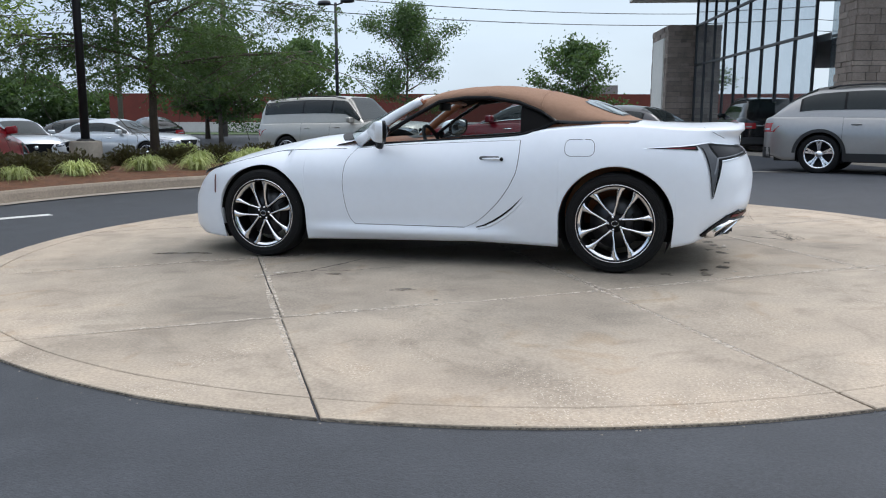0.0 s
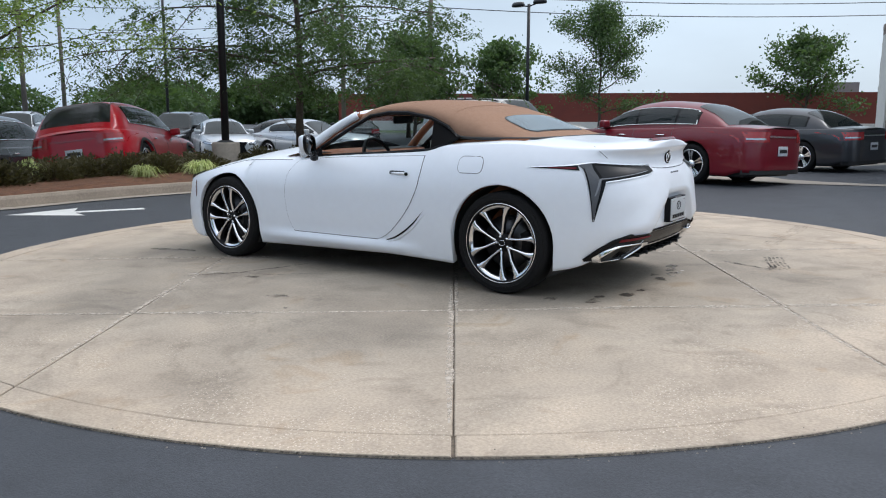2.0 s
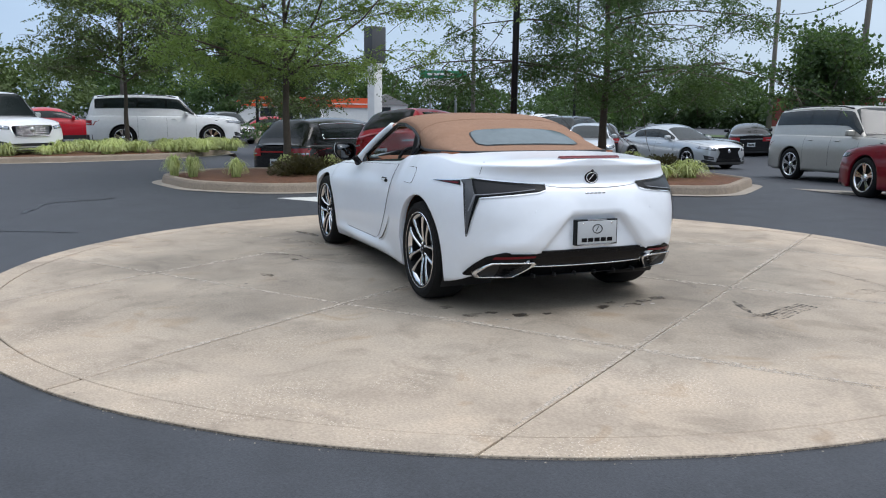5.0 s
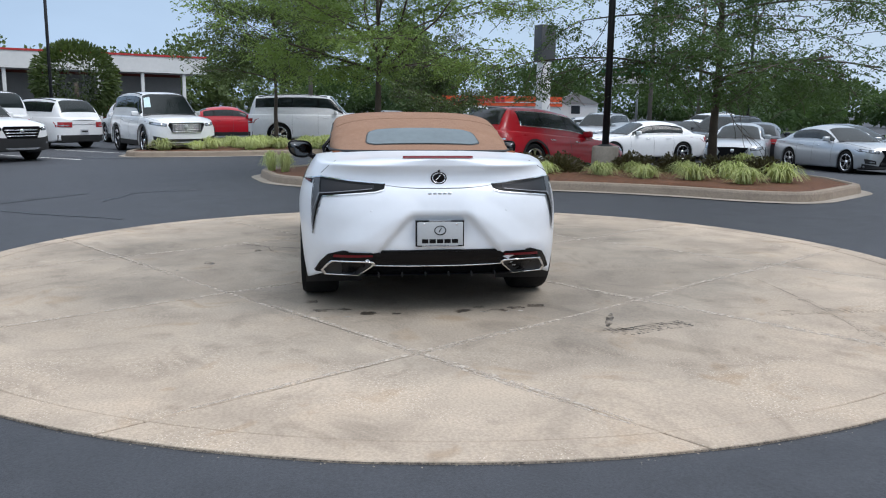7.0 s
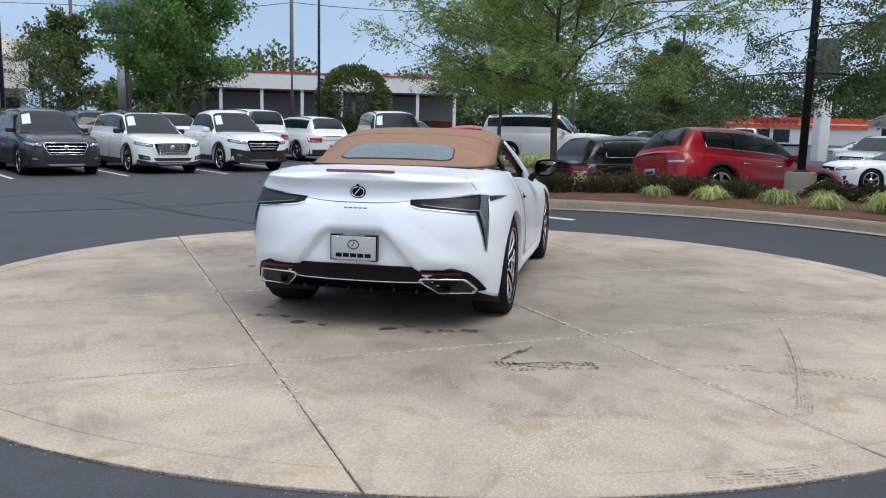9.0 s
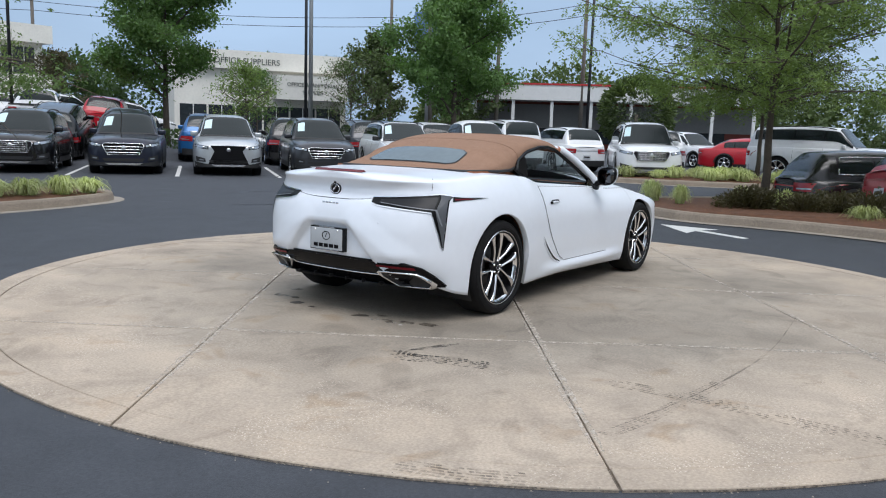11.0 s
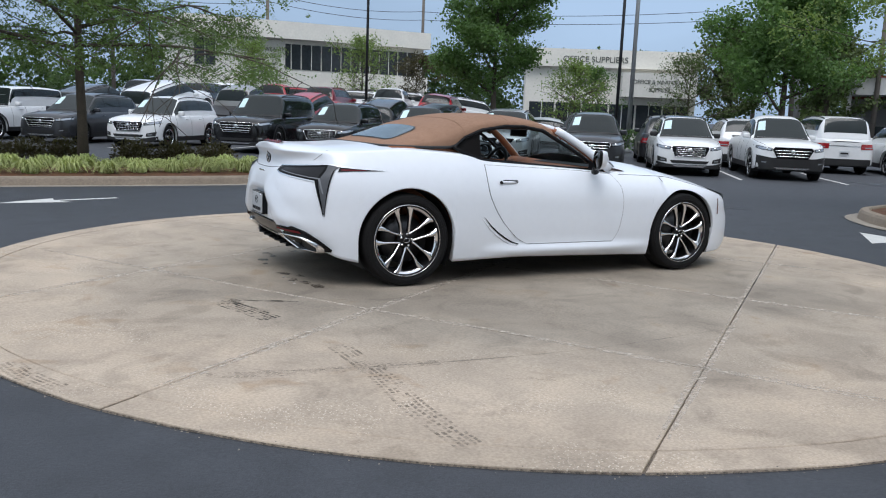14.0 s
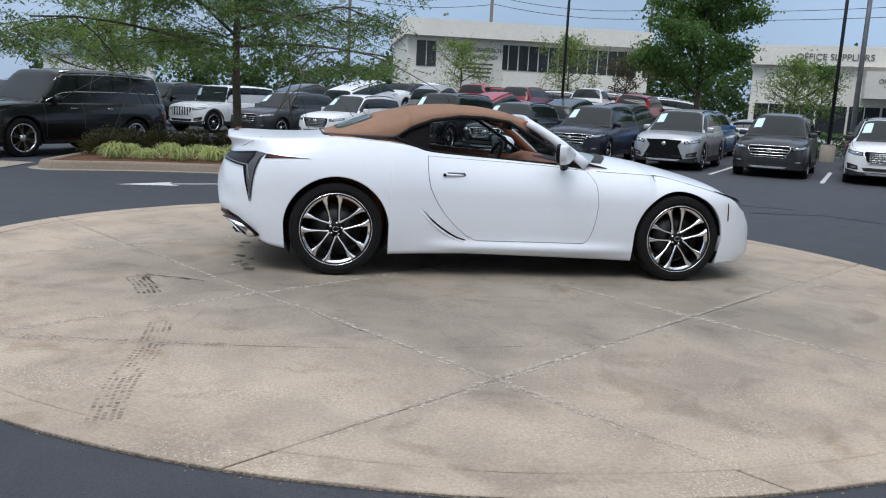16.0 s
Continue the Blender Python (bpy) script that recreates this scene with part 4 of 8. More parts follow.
# wheels: tyre, dark barrel, polished five-pair spokes, brake disc
def wheel_thing(x, y, face, width):
    w = new("wheel"); w.parent = hero
    w.matrix_local = pose(x, y, 0.364, 0, 0, 0 if face > 0 else 180)
    h = width / 2
    part("tyre", lathe([(0.280, -h + 0.02), (0.294, -h), (0.325, -h), (0.350, -h + 0.012), (0.362, -h + 0.04), (0.364, 0), (0.362, h - 0.04), (0.352, h - 0.012), (0.328, h), (0.298, h), (0.283, h - 0.014)], 64), RUBBER, w, "low black tyre")
    for r in (0.343, 0.310):
        part("tyre_rib", tube([(r * math.cos(a), h + 0.0005 - (0.006 if r > 0.32 else 0), r * math.sin(a)) for a in span(0, 2 * math.pi, 49)[:-1]], 0.003, 5, closed=True), RUBBER, w)
    rim = part("rim", lathe([(0.272, h - 0.012), (0.266, h - 0.004), (0.256, h - 0.006), (0.250, h - 0.03), (0.240, h - 0.10), (0.236, -h + 0.03), (0.262, -h + 0.02)], 64), RIM_DARK, w, "dark rim barrel")
    rim.scale = (1.05, 1.0, 1.05)
    part("rim_lip", lathe([(0.271, h - 0.010), (0.268, h - 0.003), (0.2645, h - 0.004), (0.262, h - 0.012)], 72), CHROME, rim, "polished rim lip")
    ym = h - 0.012

    def spoke(sgn):
        bm = bmesh.new()
        rr = [0.052, 0.085, 0.13, 0.18, 0.230, 0.266]
        an = [4, 13, 19, 20.5, 22, 25.5]
        hw = [0.0120, 0.0095, 0.0085, 0.0115, 0.021, 0.036]
        dy = [-0.030, -0.022, -0.012, -0.006, -0.003, -0.004]
        rows = []
        for r, a, k, d in zip(rr, an, hw, dy):
            a = radians(90 + sgn * a)
            c, t = Vector((r * math.cos(a), 0, r * math.sin(a))), Vector((-math.sin(a), 0, math.cos(a)))
            rows.append([bm.verts.new(c + t * q * k + Vector((0, ym + d + e, 0))) for q, e in ((-1.15, -0.035), (-1, -0.009), (-0.15, 0), (0.25, 0), (1, -0.009), (1.15, -0.035))])
        for a_, b_ in zip(rows, rows[1:]):
            for j in range(5):
                f = bm.faces.new((a_[j], b_[j], b_[j + 1], a_[j + 1]))
                f.material_index = 1 if j in (0, 4) else 0
        bmesh.ops.recalc_face_normals(bm, faces=bm.faces)
        return bm

    def bridge():
        return sheet(lambda a, k: ((0.268, 0.240, 0.232)[k] * math.cos(a), ym + (-0.003, -0.007, -0.03)[k], (0.268, 0.240, 0.232)[k] * math.sin(a)), span(radians(66), radians(114), 14), [0, 1, 2])
    s1, s2, s3 = spoke(1), spoke(-1), bridge()
    a = part("spoke", s1, (SPOKE, RIM_DARK), rim, "polished spoke"); b = part("spoke", s2, (SPOKE, RIM_DARK), rim, "polished spoke"); c = part("spoke_bridge", s3, SPOKE, rim)
    turn0 = 15 if x > 0 and face < 0 else 44
    for k in range(5):
        for o in (a, b, c):
            q = o if k == 0 else o.copy()
            if k:
                scene.collection.objects.link(q)
            q.matrix_local = pose(0, 0, 0, 0, 72 * k + turn0, 0)
    part("hub_cap", lathe([(0.001, ym - 0.016), (0.028, ym - 0.018), (0.034, ym - 0.026), (0.060, ym - 0.034), (0.066, ym - 0.06)], 24), RIM_DARK, rim, "dark hub cap")
    part("cap_ring", tube([(0.024 * math.cos(q), ym - 0.0165, 0.018 * math.sin(q)) for q in span(0, 2 * math.pi, 17)[:-1]], 0.002, 5, closed=True), CHROME, rim)
    for k in range(5):
        q = radians(72 * k + 36 + 90 + turn0)
        part("wheel_nut", lathe([(0.001, ym - 0.02), (0.008, ym - 0.021), (0.010, ym - 0.035)], 8), CHROME, rim).location = (0.045 * math.cos(q), 0, 0.045 * math.sin(q))
    part("brake_disc", lathe([(0.06, 0.02), (0.19, 0.02), (0.19, -0.01), (0.06, -0.01)], 40), DISC, w, "iron brake disc")
    part("brake_caliper", sheet(lambda a, k: ((0.13, 0.20, 0.205, 0.13)[k] * math.cos(a), (0.045, 0.045, 0.0, 0.0)[k], (0.13, 0.20, 0.205, 0.13)[k] * math.sin(a)), span(radians(150), radians(215), 8), [0, 1, 2, 3]), RIM_DARK, w, "dark brake caliper")


for x, wd in ((-WHEEL_X, 0.245), (WHEEL_X, 0.27)):
    yc = (0.915 if x < 0 else 0.935) - wd / 2
    wheel_thing(x, yc, 1, wd)
    wheel_thing(x, -yc, -1, wd)
# ---- ground, pad, kerbed islands ----
def poly_mesh(name, verts, faces, material, label="", category="", kind="structure", parent=None, smooth=False):
    me = bpy.data.meshes.new(name)
    me.from_pydata([tuple(v) for v in verts], [], faces)
    for mt in (material if isinstance(material, (list, tuple)) else (material,)):
        me.materials.append(mt)
    if smooth:
        for p in me.polygons:
            p.use_smooth = True
    ob = new(name, me)
    if parent is not None:
        ob.parent = parent
    if label or kind:
        tagged(ob, label, category, "", kind)
    return ob


ASPHALT = mat("sealed_asphalt", (0.048, 0.052, 0.061), 0.70, var=0.24, scale=0.35, bump=0.45, bscale=140, spec=0.4, fleck=0.22)
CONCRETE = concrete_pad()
KERB = mat("kerb_concrete", (0.285, 0.232, 0.18), 0.85, fleck=0.15, var=0.22, scale=3, bump=0.35, bscale=80)
GUTTER = mat("gutter_concrete", (0.31, 0.272, 0.228), 0.85, var=0.18, scale=2, bump=0.3, bscale=80)
MULCH = mat("red_brown_mulch", (0.13, 0.058, 0.030), 0.95, var=0.5, scale=9, bump=1.0, bscale=70)
ROAD_WHITE = mat("road_paint_white", (0.62, 0.62, 0.60), 0.7, var=0.12, scale=5)
JOINT = mat("joint_dark_fill", (0.15, 0.122, 0.094), 0.9, var=0.5, scale=8)
GRASS_FAR = mat("mown_grass", (0.06, 0.095, 0.03), 0.9, var=0.3, scale=0.6, bump=0.5)

radii = [0, 2, 4, 4.6] + span(5.2, 12, 10) + [13, 14, 15.5, 17, 19, 21, 23.5, 26, 29, 33, 42, 55, 75, 110, 170, 300, 700, 1800]
vs, fs = [], []
NS = 96
for r in radii:
    for k in range(NS):
        a = 2 * math.pi * k / NS
        x, y = PAD_X + r * math.cos(a), PAD_Y + r * math.sin(a)
        vs.append((x, y, lie(x, y) - 0.014))
for i in range(len(radii) - 1):
    for k in range(NS):
        fs.append((i * NS + k, (i + 1) * NS + k, (i + 1) * NS + (k + 1) % NS, i * NS + (k + 1) % NS))
poly_mesh("ground", vs, fs, ASPHALT, "dark grey sealed asphalt of the car lot", "ground", smooth=True)

# round pad: square panels and a rim ring, with recessed joints
GRID_A = radians(34.0)
GA, GB = Vector((math.cos(GRID_A), math.sin(GRID_A))), Vector((-math.sin(GRID_A), math.cos(GRID_A)))


def clip(poly, p, n):
    """Keeps the part of a polygon on the inner side of a line."""
    out = []
    for i, a in enumerate(poly):
        b = poly[(i + 1) % len(poly)]
        da, db = (a - p).dot(n), (b - p).dot(n)
        if da >= 0:
            out.append(a)
        if (da >= 0) != (db >= 0):
            out.append(a.lerp(b, da / (da - db)))
    return out


def in_pad(x, y, z=0.0):
    return TILT @ Vector((x, y, z))


pad_bed = poly_mesh("pad", [in_pad(PAD_X + 4.35 * math.cos(a), PAD_Y + 4.35 * math.sin(a), z) for z in (-0.014, -0.12) for a in span(0, 2 * math.pi, 129)[:-1]],
                    [tuple(range(128))] + [(k, (k + 1) % 128, 128 + (k + 1) % 128, 128 + k) for k in range(128)], JOINT, "round weathered concrete display pad in slabs", "pad")


def slab_piece(name, poly):
    """One cast slab with worn, rounded edges."""
    n = len(poly)
    c = sum(poly, Vector((0, 0))) / n
    rings = []
    for inset, z in ((0.0, -0.05), (0.0, -0.004), (0.006, 0.0)):
        ring = []
        for i, p in enumerate(poly):
            d = (c - p)
            wob = 0.003 * noise.noise((p.x * 7, p.y * 7, 0.3))
            ring.append(in_pad(*(p + d.normalized() * (inset + abs(wob))), z))
        rings.append(ring)
    verts = [v for r in rings for v in r]
    faces = [tuple(range(2 * n, 3 * n))]
    for j in range(2):
        for i in range(n):
            faces.append((j * n + i, j * n + (i + 1) % n, (j + 1) * n + (i + 1) % n, (j + 1) * n + i))
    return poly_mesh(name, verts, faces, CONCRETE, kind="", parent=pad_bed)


cutsA = [-9, -1.745, 0.345, 2.505, 9]
cutsB = [(-9, 0.028), (-2.04, 0.028), (0.075, 0.044), (2.28, 0.044), (9, 0.044)]


def cross_joint(c):
    """A joint of the second family: a point and its normal; these run a little askew."""
    a = GRID_A + math.atan(c[1])
    return GB * c[0], Vector((-math.sin(a), math.cos(a)))


circle_in = [Vector((PAD_X + 4.160 * math.cos(a), PAD_Y + 4.160 * math.sin(a))) for a in span(0, 2 * math.pi, 145)[:-1]]
for a0, a1 in zip(cutsA, cutsA[1:]):
    for b0, b1 in zip(cutsB, cutsB[1:]):
        g = 0.0038
        q = circle_in
        (p0, n0), (p1, n1) = cross_joint(b0), cross_joint(b1)
        for p, n in ((GA * (a0 + g), GA), (GA * (a1 - g), -GA), (p0 + n0 * g, n0), (p1 - n1 * g, -n1)):
            q = clip(q, p, n) if q else q
        if len(q) > 2:
            # keep long edges divided, so that the joints can wander a little
            fine = []
            for i, p in enumerate(q):
                w = q[(i + 1) % len(q)]; m = max(1, int((w - p).length / 0.12))
                fine += [p.lerp(w, k / m) for k in range(m)]
            slab_piece("slab", fine)
def crossings(r):
    """Where the joints meet a circle about the pad's middle, in order round it."""
    out = []
    lines = [(GA, c) for c in cutsA[1:-1]] + [(n, n.dot(p)) for p, n in map(cross_joint, cutsB[1:-1])]
    for d, c in lines:
        off = c - d.dot(Vector((PAD_X, PAD_Y)))
        if abs(off) < 4.1:
            base = math.atan2(d.y, d.x); s = math.acos(off / r)
            out += [((base + s) % (2 * math.pi)), ((base - s) % (2 * math.pi))]
    return sorted(out)


ci, co = crossings(4.168), crossings(PAD_R)
for i in range(len(ci)):
    i0, i1, o0, o1 = ci[i], ci[(i + 1) % len(ci)], co[i], co[(i + 1) % len(co)]
    if i == len(ci) - 1:
        i1 += 2 * math.pi; o1 += 2 * math.pi
    i0 += 0.0018; o0 += 0.0018; i1 -= 0.0018; o1 -= 0.0018
    if i1 - i0 < 0.02:
        continue
    m = max(3, int((o1 - o0) * 24))
    outer = [Vector((PAD_X + (PAD_R + 0.012 * noise.noise((a * 9, 1, 5))) * math.cos(a), PAD_Y + (PAD_R + 0.012 * noise.noise((a * 9, 1, 5))) * math.sin(a))) for a in span(o0, o1, m)]
    inner = [Vector((PAD_X + 4.168 * math.cos(a), PAD_Y + 4.168 * math.sin(a))) for a in span(i1, i0, m)]
    slab_piece("rim_slab", outer + inner)


def ribbon(points, w, lift):
    """A flat strip along a line on the paving."""
    pts = [Vector(p) for p in points]
    out = []
    for i, p in enumerate(pts):
        d = (pts[min(i + 1, len(pts) - 1)] - pts[max(i - 1, 0)]).normalized()
        n = Vector((-d.y, d.x)) * (w[i] if isinstance(w, (list, tuple)) else w) / 2
        out.append((p + n, p - n))
    vs = [(q.x, q.y, lie(q.x, q.y) + lift) for pair in out for q in pair]
    return vs, [(2 * i, 2 * i + 1, 2 * i + 3, 2 * i + 2) for i in range(len(pts) - 1)]


def island(name, edge, label, gutter=0.20):
    """A kerbed bed: edge runs round it, the kerb's outer foot."""
    pts = [Vector(p) for p in edge]; n = len(pts)
    area = sum(pts[i].x * pts[(i + 1) % n].y - pts[(i + 1) % n].x * pts[i].y for i in range(n))
    if area < 0:
        pts.reverse()
    nor = []
    for i in range(n):
        d = (pts[(i + 1) % n] - pts[i - 1]).normalized()
        nor.append(Vector((d.y, -d.x)))
    prof = [(gutter, -0.010), (0.02, -0.004), (0.0, 0.10), (-0.02, 0.135), (-0.13, 0.14), (-0.15, 0.12), (-0.17, 0.08)]
    vs = []
    for off, z in prof:
        for p, q in zip(pts, nor):
            w = p + q * off
            vs.append((w.x, w.y, lie(p.x, p.y) + z))
    fs = [(j * n + i, j * n + (i + 1) % n, (j + 1) * n + (i + 1) % n, (j + 1) * n + i) for j in range(len(prof) - 1) for i in range(n)]
    kerb = poly_mesh(name, vs, fs, (KERB, GUTTER), label, "kerb")
    for k, p in enumerate(kerb.data.polygons):
        p.material_index = 1 if k < n else 0
    # mulch heaped a little towards the middle
    ring = [p - q * 0.15 for p, q in zip(pts, nor)]
    c = sum(ring, Vector((0, 0))) / n
    vs, fs = [], []
    steps = [1.0, 0.9, 0.75, 0.55, 0.3]
    for s in steps:
        for p in ring:
            w = c.lerp(p, s)
            vs.append((w.x, w.y, lie(w.x, w.y) + 0.11 + 0.09 * (1 - s) ** 0.5 + (0.02 * noise.noise((w.x * 4, w.y * 4, 2)) if s < 1 else 0)))
    vs.append((c.x, c.y, lie(c.x, c.y) + 0.2))
    for j in range(len(steps) - 1):
        fs += [(j * n + i, j * n + (i + 1) % n, (j + 1) * n + (i + 1) % n, (j + 1) * n + i) for i in range(n)]
    b = (len(steps) - 1) * n
    fs += [(b + i, b + (i + 1) % n, len(vs) - 1) for i in range(n)]
    poly_mesh("mulch_bed", vs, fs, MULCH, "red-brown bark mulch inside the kerb", "mulch", smooth=True)


def rounded(corners, r=1.0, n=8):
    """A closed outline with rounded corners."""
    out = []
    pts = [Vector(p) for p in corners]
    for i, p in enumerate(pts):
        a, b = pts[i - 1], pts[(i + 1) % len(pts)]
        ra = min(r, (a - p).length * 0.48); rb = min(r, (b - p).length * 0.48)
        p0, p1 = p + (a - p).normalized() * ra, p + (b - p).normalized() * rb
        for k in range(n):
            t = k / (n - 1)
            out.append((p0.lerp(p, t)).lerp(p.lerp(p1, t), t))
    fine = []
    for i, p in enumerate(out):
        w = out[(i + 1) % len(out)]; m = max(1, int((w - p).length / 0.8))
        fine += [p.lerp(w, k / m) for k in range(m)]
    return fine


def on_circle(r, deg):
    return (0.2 + r * math.cos(radians(deg)), 0.3 + r * math.sin(radians(deg)))


ISLAND_A = [on_circle(8.1, 194.5), on_circle(7.25, 189.5)] + [on_circle(6.95, d) for d in (184, 176, 168, 160, 152, 144, 136, 128)] + [on_circle(7.3, 121), (-4.9, 8.3), (-7.2, 9.1), (-9.6, 8.9), (-9.7, 5.9), (-8.6, 2.6), (-10.3, 0.9), (-10.9, -1.0), (-9.5, -2.2)]
island("island_kerb", rounded(ISLAND_A, 0.5, 5), "tan concrete kerb round a planted island")
ISLAND_B = [(6.4, -8.2), (4.6, -8.65), (2.6, -8.6), (0.8, -8.65), (-0.6, -8.8), (-2.05, -9.3), (-2.3, -10.4), (-1.4, -11.3), (1.5, -12.2), (4.0, -12.9), (6.0, -12.4)]
island("island_kerb", rounded(ISLAND_B, 0.6, 5), "tan concrete kerb round a planted island")
ISLAND_D = [(-16.4, -6.6), (-16.3, -4.2), (-16.9, -1.4), (-18.6, 0.2), (-21.5, 1.4), (-22.0, -0.5), (-20.2, -3.0), (-20.0, -6.6)]
island("island_kerb", rounded(ISLAND_D, 0.7, 5), "tan concrete kerb round a planted island")

# painted arrows and bay lines
def arrow(tip, tail, name="road_arrow"):
    t, q = Vector(tip), Vector(tail)
    d = (t - q).normalized(); n = Vector((-d.y, d.x)); L = (t - q).length
    pts = [q + n * 0.07, q - n * 0.07, q + d * L * 0.52 - n * 0.07, q + d * L * 0.47 - n * 0.36, t, q + d * L * 0.47 + n * 0.36, q + d * L * 0.52 + n * 0.07]
    poly_mesh(name, [(p.x, p.y, lie(p.x, p.y) - 0.010) for p in pts], [(0, 1, 2, 6), (2, 3, 4, 5, 6)], ROAD_WHITE, "white painted arrow on the asphalt", "road marking")


arrow((-6.15, -0.55), (-5.45, 1.0))
arrow((4.45, -5.75), (2.85, -6.25))


# ---- marks on the paving: tyre prints, oil spots, cracks ----
def mark_mat(name, rgb, cover, scale, rough=0.8):
    """Worn marks: the paving shows through in flecks."""
    m, nt, b = nodes(name)
    b.inputs["Base Color"].default_value = (*rgb, 1); b.inputs["Roughness"].default_value = rough
    tc = nt.nodes.new("ShaderNodeTexCoord")
    n = nt.nodes.new("ShaderNodeTexNoise"); n.inputs["Scale"].default_value = scale; n.inputs["Detail"].default_value = 6
    nt.links.new(tc.outputs["Object"], n.inputs["Vector"])
    r = nt.nodes.new("ShaderNodeMapRange"); r.inputs[1].default_value = 0.36; r.inputs[2].default_value = 0.64; r.inputs[4].default_value = cover
    nt.links.new(n.outputs["Fac"], r.inputs[0])
    tr = nt.nodes.new("ShaderNodeBsdfTransparent")
    mx = nt.nodes.new("ShaderNodeMixShader")
    nt.links.new(r.outputs[0], mx.inputs[0]); nt.links.new(tr.outputs[0], mx.inputs[1]); nt.links.new(b.outputs[0], mx.inputs[2])
    nt.links.new(mx.outputs[0], nt.nodes["Material Output"].inputs[0])
    return m


TYRE_MARK = mark_mat("tyre_rubber_mark", (0.085, 0.072, 0.058), 0.48, 14)
BLACK_MARK = mark_mat("black_rubber_mark", (0.05, 0.044, 0.038), 0.95, 14)
FAINT_MARK = mark_mat("faint_rubber_mark", (0.12, 0.10, 0.08), 0.42, 8)
OIL_SPOT = mark_mat("oil_spot", (0.05, 0.038, 0.028), 0.8, 9, 0.5)
CRACK = mark_mat("dark_crack", (0.035, 0.03, 0.025), 1.6, 20)
PALE_MARK = mark_mat("pale_flake", (0.68, 0.64, 0.58), 0.9, 12)
PALE_EDGE = mark_mat("pale_worn_edge", (0.54, 0.475, 0.40), 0.8, 30)
SEALED_CRACK = mat("crack_sealant", (0.016, 0.016, 0.018), 0.45, var=0.25, scale=4)
mk = random.Random(77)


def smooth_line(points, n=8):
    pts = [Vector(p) for p in points]
    out = []
    for i in range(len(pts) - 1):
        a, b, c, d = pts[max(i - 1, 0)], pts[i], pts[i + 1], pts[min(i + 2, len(pts) - 1)]
        for k in range(n):
            t = k / n
            out.append(0.5 * (2 * b + (c - a) * t + (2 * a - 5 * b + 4 * c - d) * t * t + (3 * b - a - 3 * c + d) * t ** 3))
    return out + [pts[-1]]


def pad_mark(vs, fs, material, label, category):
    poly_mesh("pad_mark", [in_pad(x, y, 0.0016) for x, y in vs], fs, material, label, category)


def strip_mark(points, w, material, label, category="stain", wander=0.0, n=8):
    pts = smooth_line(points, n)
    vs, fs = [], []
    for i, p in enumerate(pts):
        d = (pts[min(i + 1, len(pts) - 1)] - pts[max(i - 1, 0)]).normalized(); q = Vector((-d.y, d.x))
        p = p + q * mk.uniform(-wander, wander)
        ww = w * mk.uniform(0.6, 1.2) * min(1, 0.25 + 3 * min(i, len(pts) - 1 - i) / len(pts)) / 2
        vs += [p + q * ww, p - q * ww]
    fs = [(2 * i, 2 * i + 1, 2 * i + 3, 2 * i + 2) for i in range(len(pts) - 1)]
    pad_mark([(v.x, v.y) for v in vs], fs, material, label, category)


def tread_mark(points, w, label, material=None, gap=0.026, fill=0.7):
    """A printed tread: rows of slanted block prints along a line."""
    pts = smooth_line(points, 24); vs, fs = [], []
    run = 0.0
    for a, b in zip(pts, pts[1:]):
        run += (b - a).length
        if run < gap:
            continue
        run = 0.0
        d = (b - a).normalized(); q = Vector((-d.y, d.x))
        for lane in range(5):
            if mk.random() < 0.08:
                continue
            c = b + q * w * ((lane + 0.5) / 5 - 0.5) + d * gap * (0.35 if lane % 2 else 0)
            hw, hl = w / 5 * 0.30, gap * fill * mk.uniform(0.5, 0.85); sk = 0.3 * hw * (1 if lane < 2 else -1)
            n = len(vs)
            vs += [c + q * hw + d * (hl + sk), c - q * hw + d * (hl - sk), c - q * hw - d * (hl + sk), c + q * hw - d * (hl - sk)]
            fs.append((n, n + 1, n + 2, n + 3))
    pad_mark([(v.x, v.y) for v in vs], fs, material or TYRE_MARK, label, "tyre mark")


def spot_mark(x, y, r, material, label, stretch_by=1.6, turn=0.0):
    n = 14; vs = [(x, y)]
    for k in range(n):
        a = 2 * math.pi * k / n
        rr = r * mk.uniform(0.55, 1.15); u, v = rr * stretch_by * math.cos(a), rr * math.sin(a)
        vs.append((x + u * math.cos(turn) - v * math.sin(turn), y + u * math.sin(turn) + v * math.cos(turn)))
    pad_mark(vs, [(0, 1 + k, 1 + (k + 1) % n) for k in range(n)], material, label, "stain")


for x, y, r in ((1.8, -0.87, 0.05), (2.08, -0.78, 0.06), (2.06, -0.64, 0.035), (2.2, -0.47, 0.05), (2.23, -0.28, 0.03), (2.2, 0.16, 0.06), (2.1, 0.32, 0.04), (2.2, 0.44, 0.05), (2.14, 0.58, 0.045), (2.1, 0.74, 0.05)):
    spot_mark(x, y, r, OIL_SPOT, "small dark oil spot on the concrete", 1.5, 1.5 + mk.uniform(-0.3, 0.3))
for k in range(9):
    spot_mark(2.1 + 0.2 * mk.random(), 0.3 + 0.35 * mk.random() - 1.2 * (k > 5), 0.016, PALE_MARK, "pale paint flake on the concrete", 1.5, mk.uniform(0, 3))
tread_mark([(2.74, 1.05), (2.86, 1.12), (2.78, 1.35), (2.7, 1.6)], 0.17, "black tyre tread print on the concrete", BLACK_MARK)
strip_mark([(2.74, 1.05), (2.55, 1.13), (2.39, 1.2)], 0.05, BLACK_MARK, "black scuff mark on the concrete")
tread_mark([(2.51, 2.28), (2.49, 2.9), (2.52, 3.38), (2.5, 3.85)], 0.15, "brown-black tyre tread track across the pad")
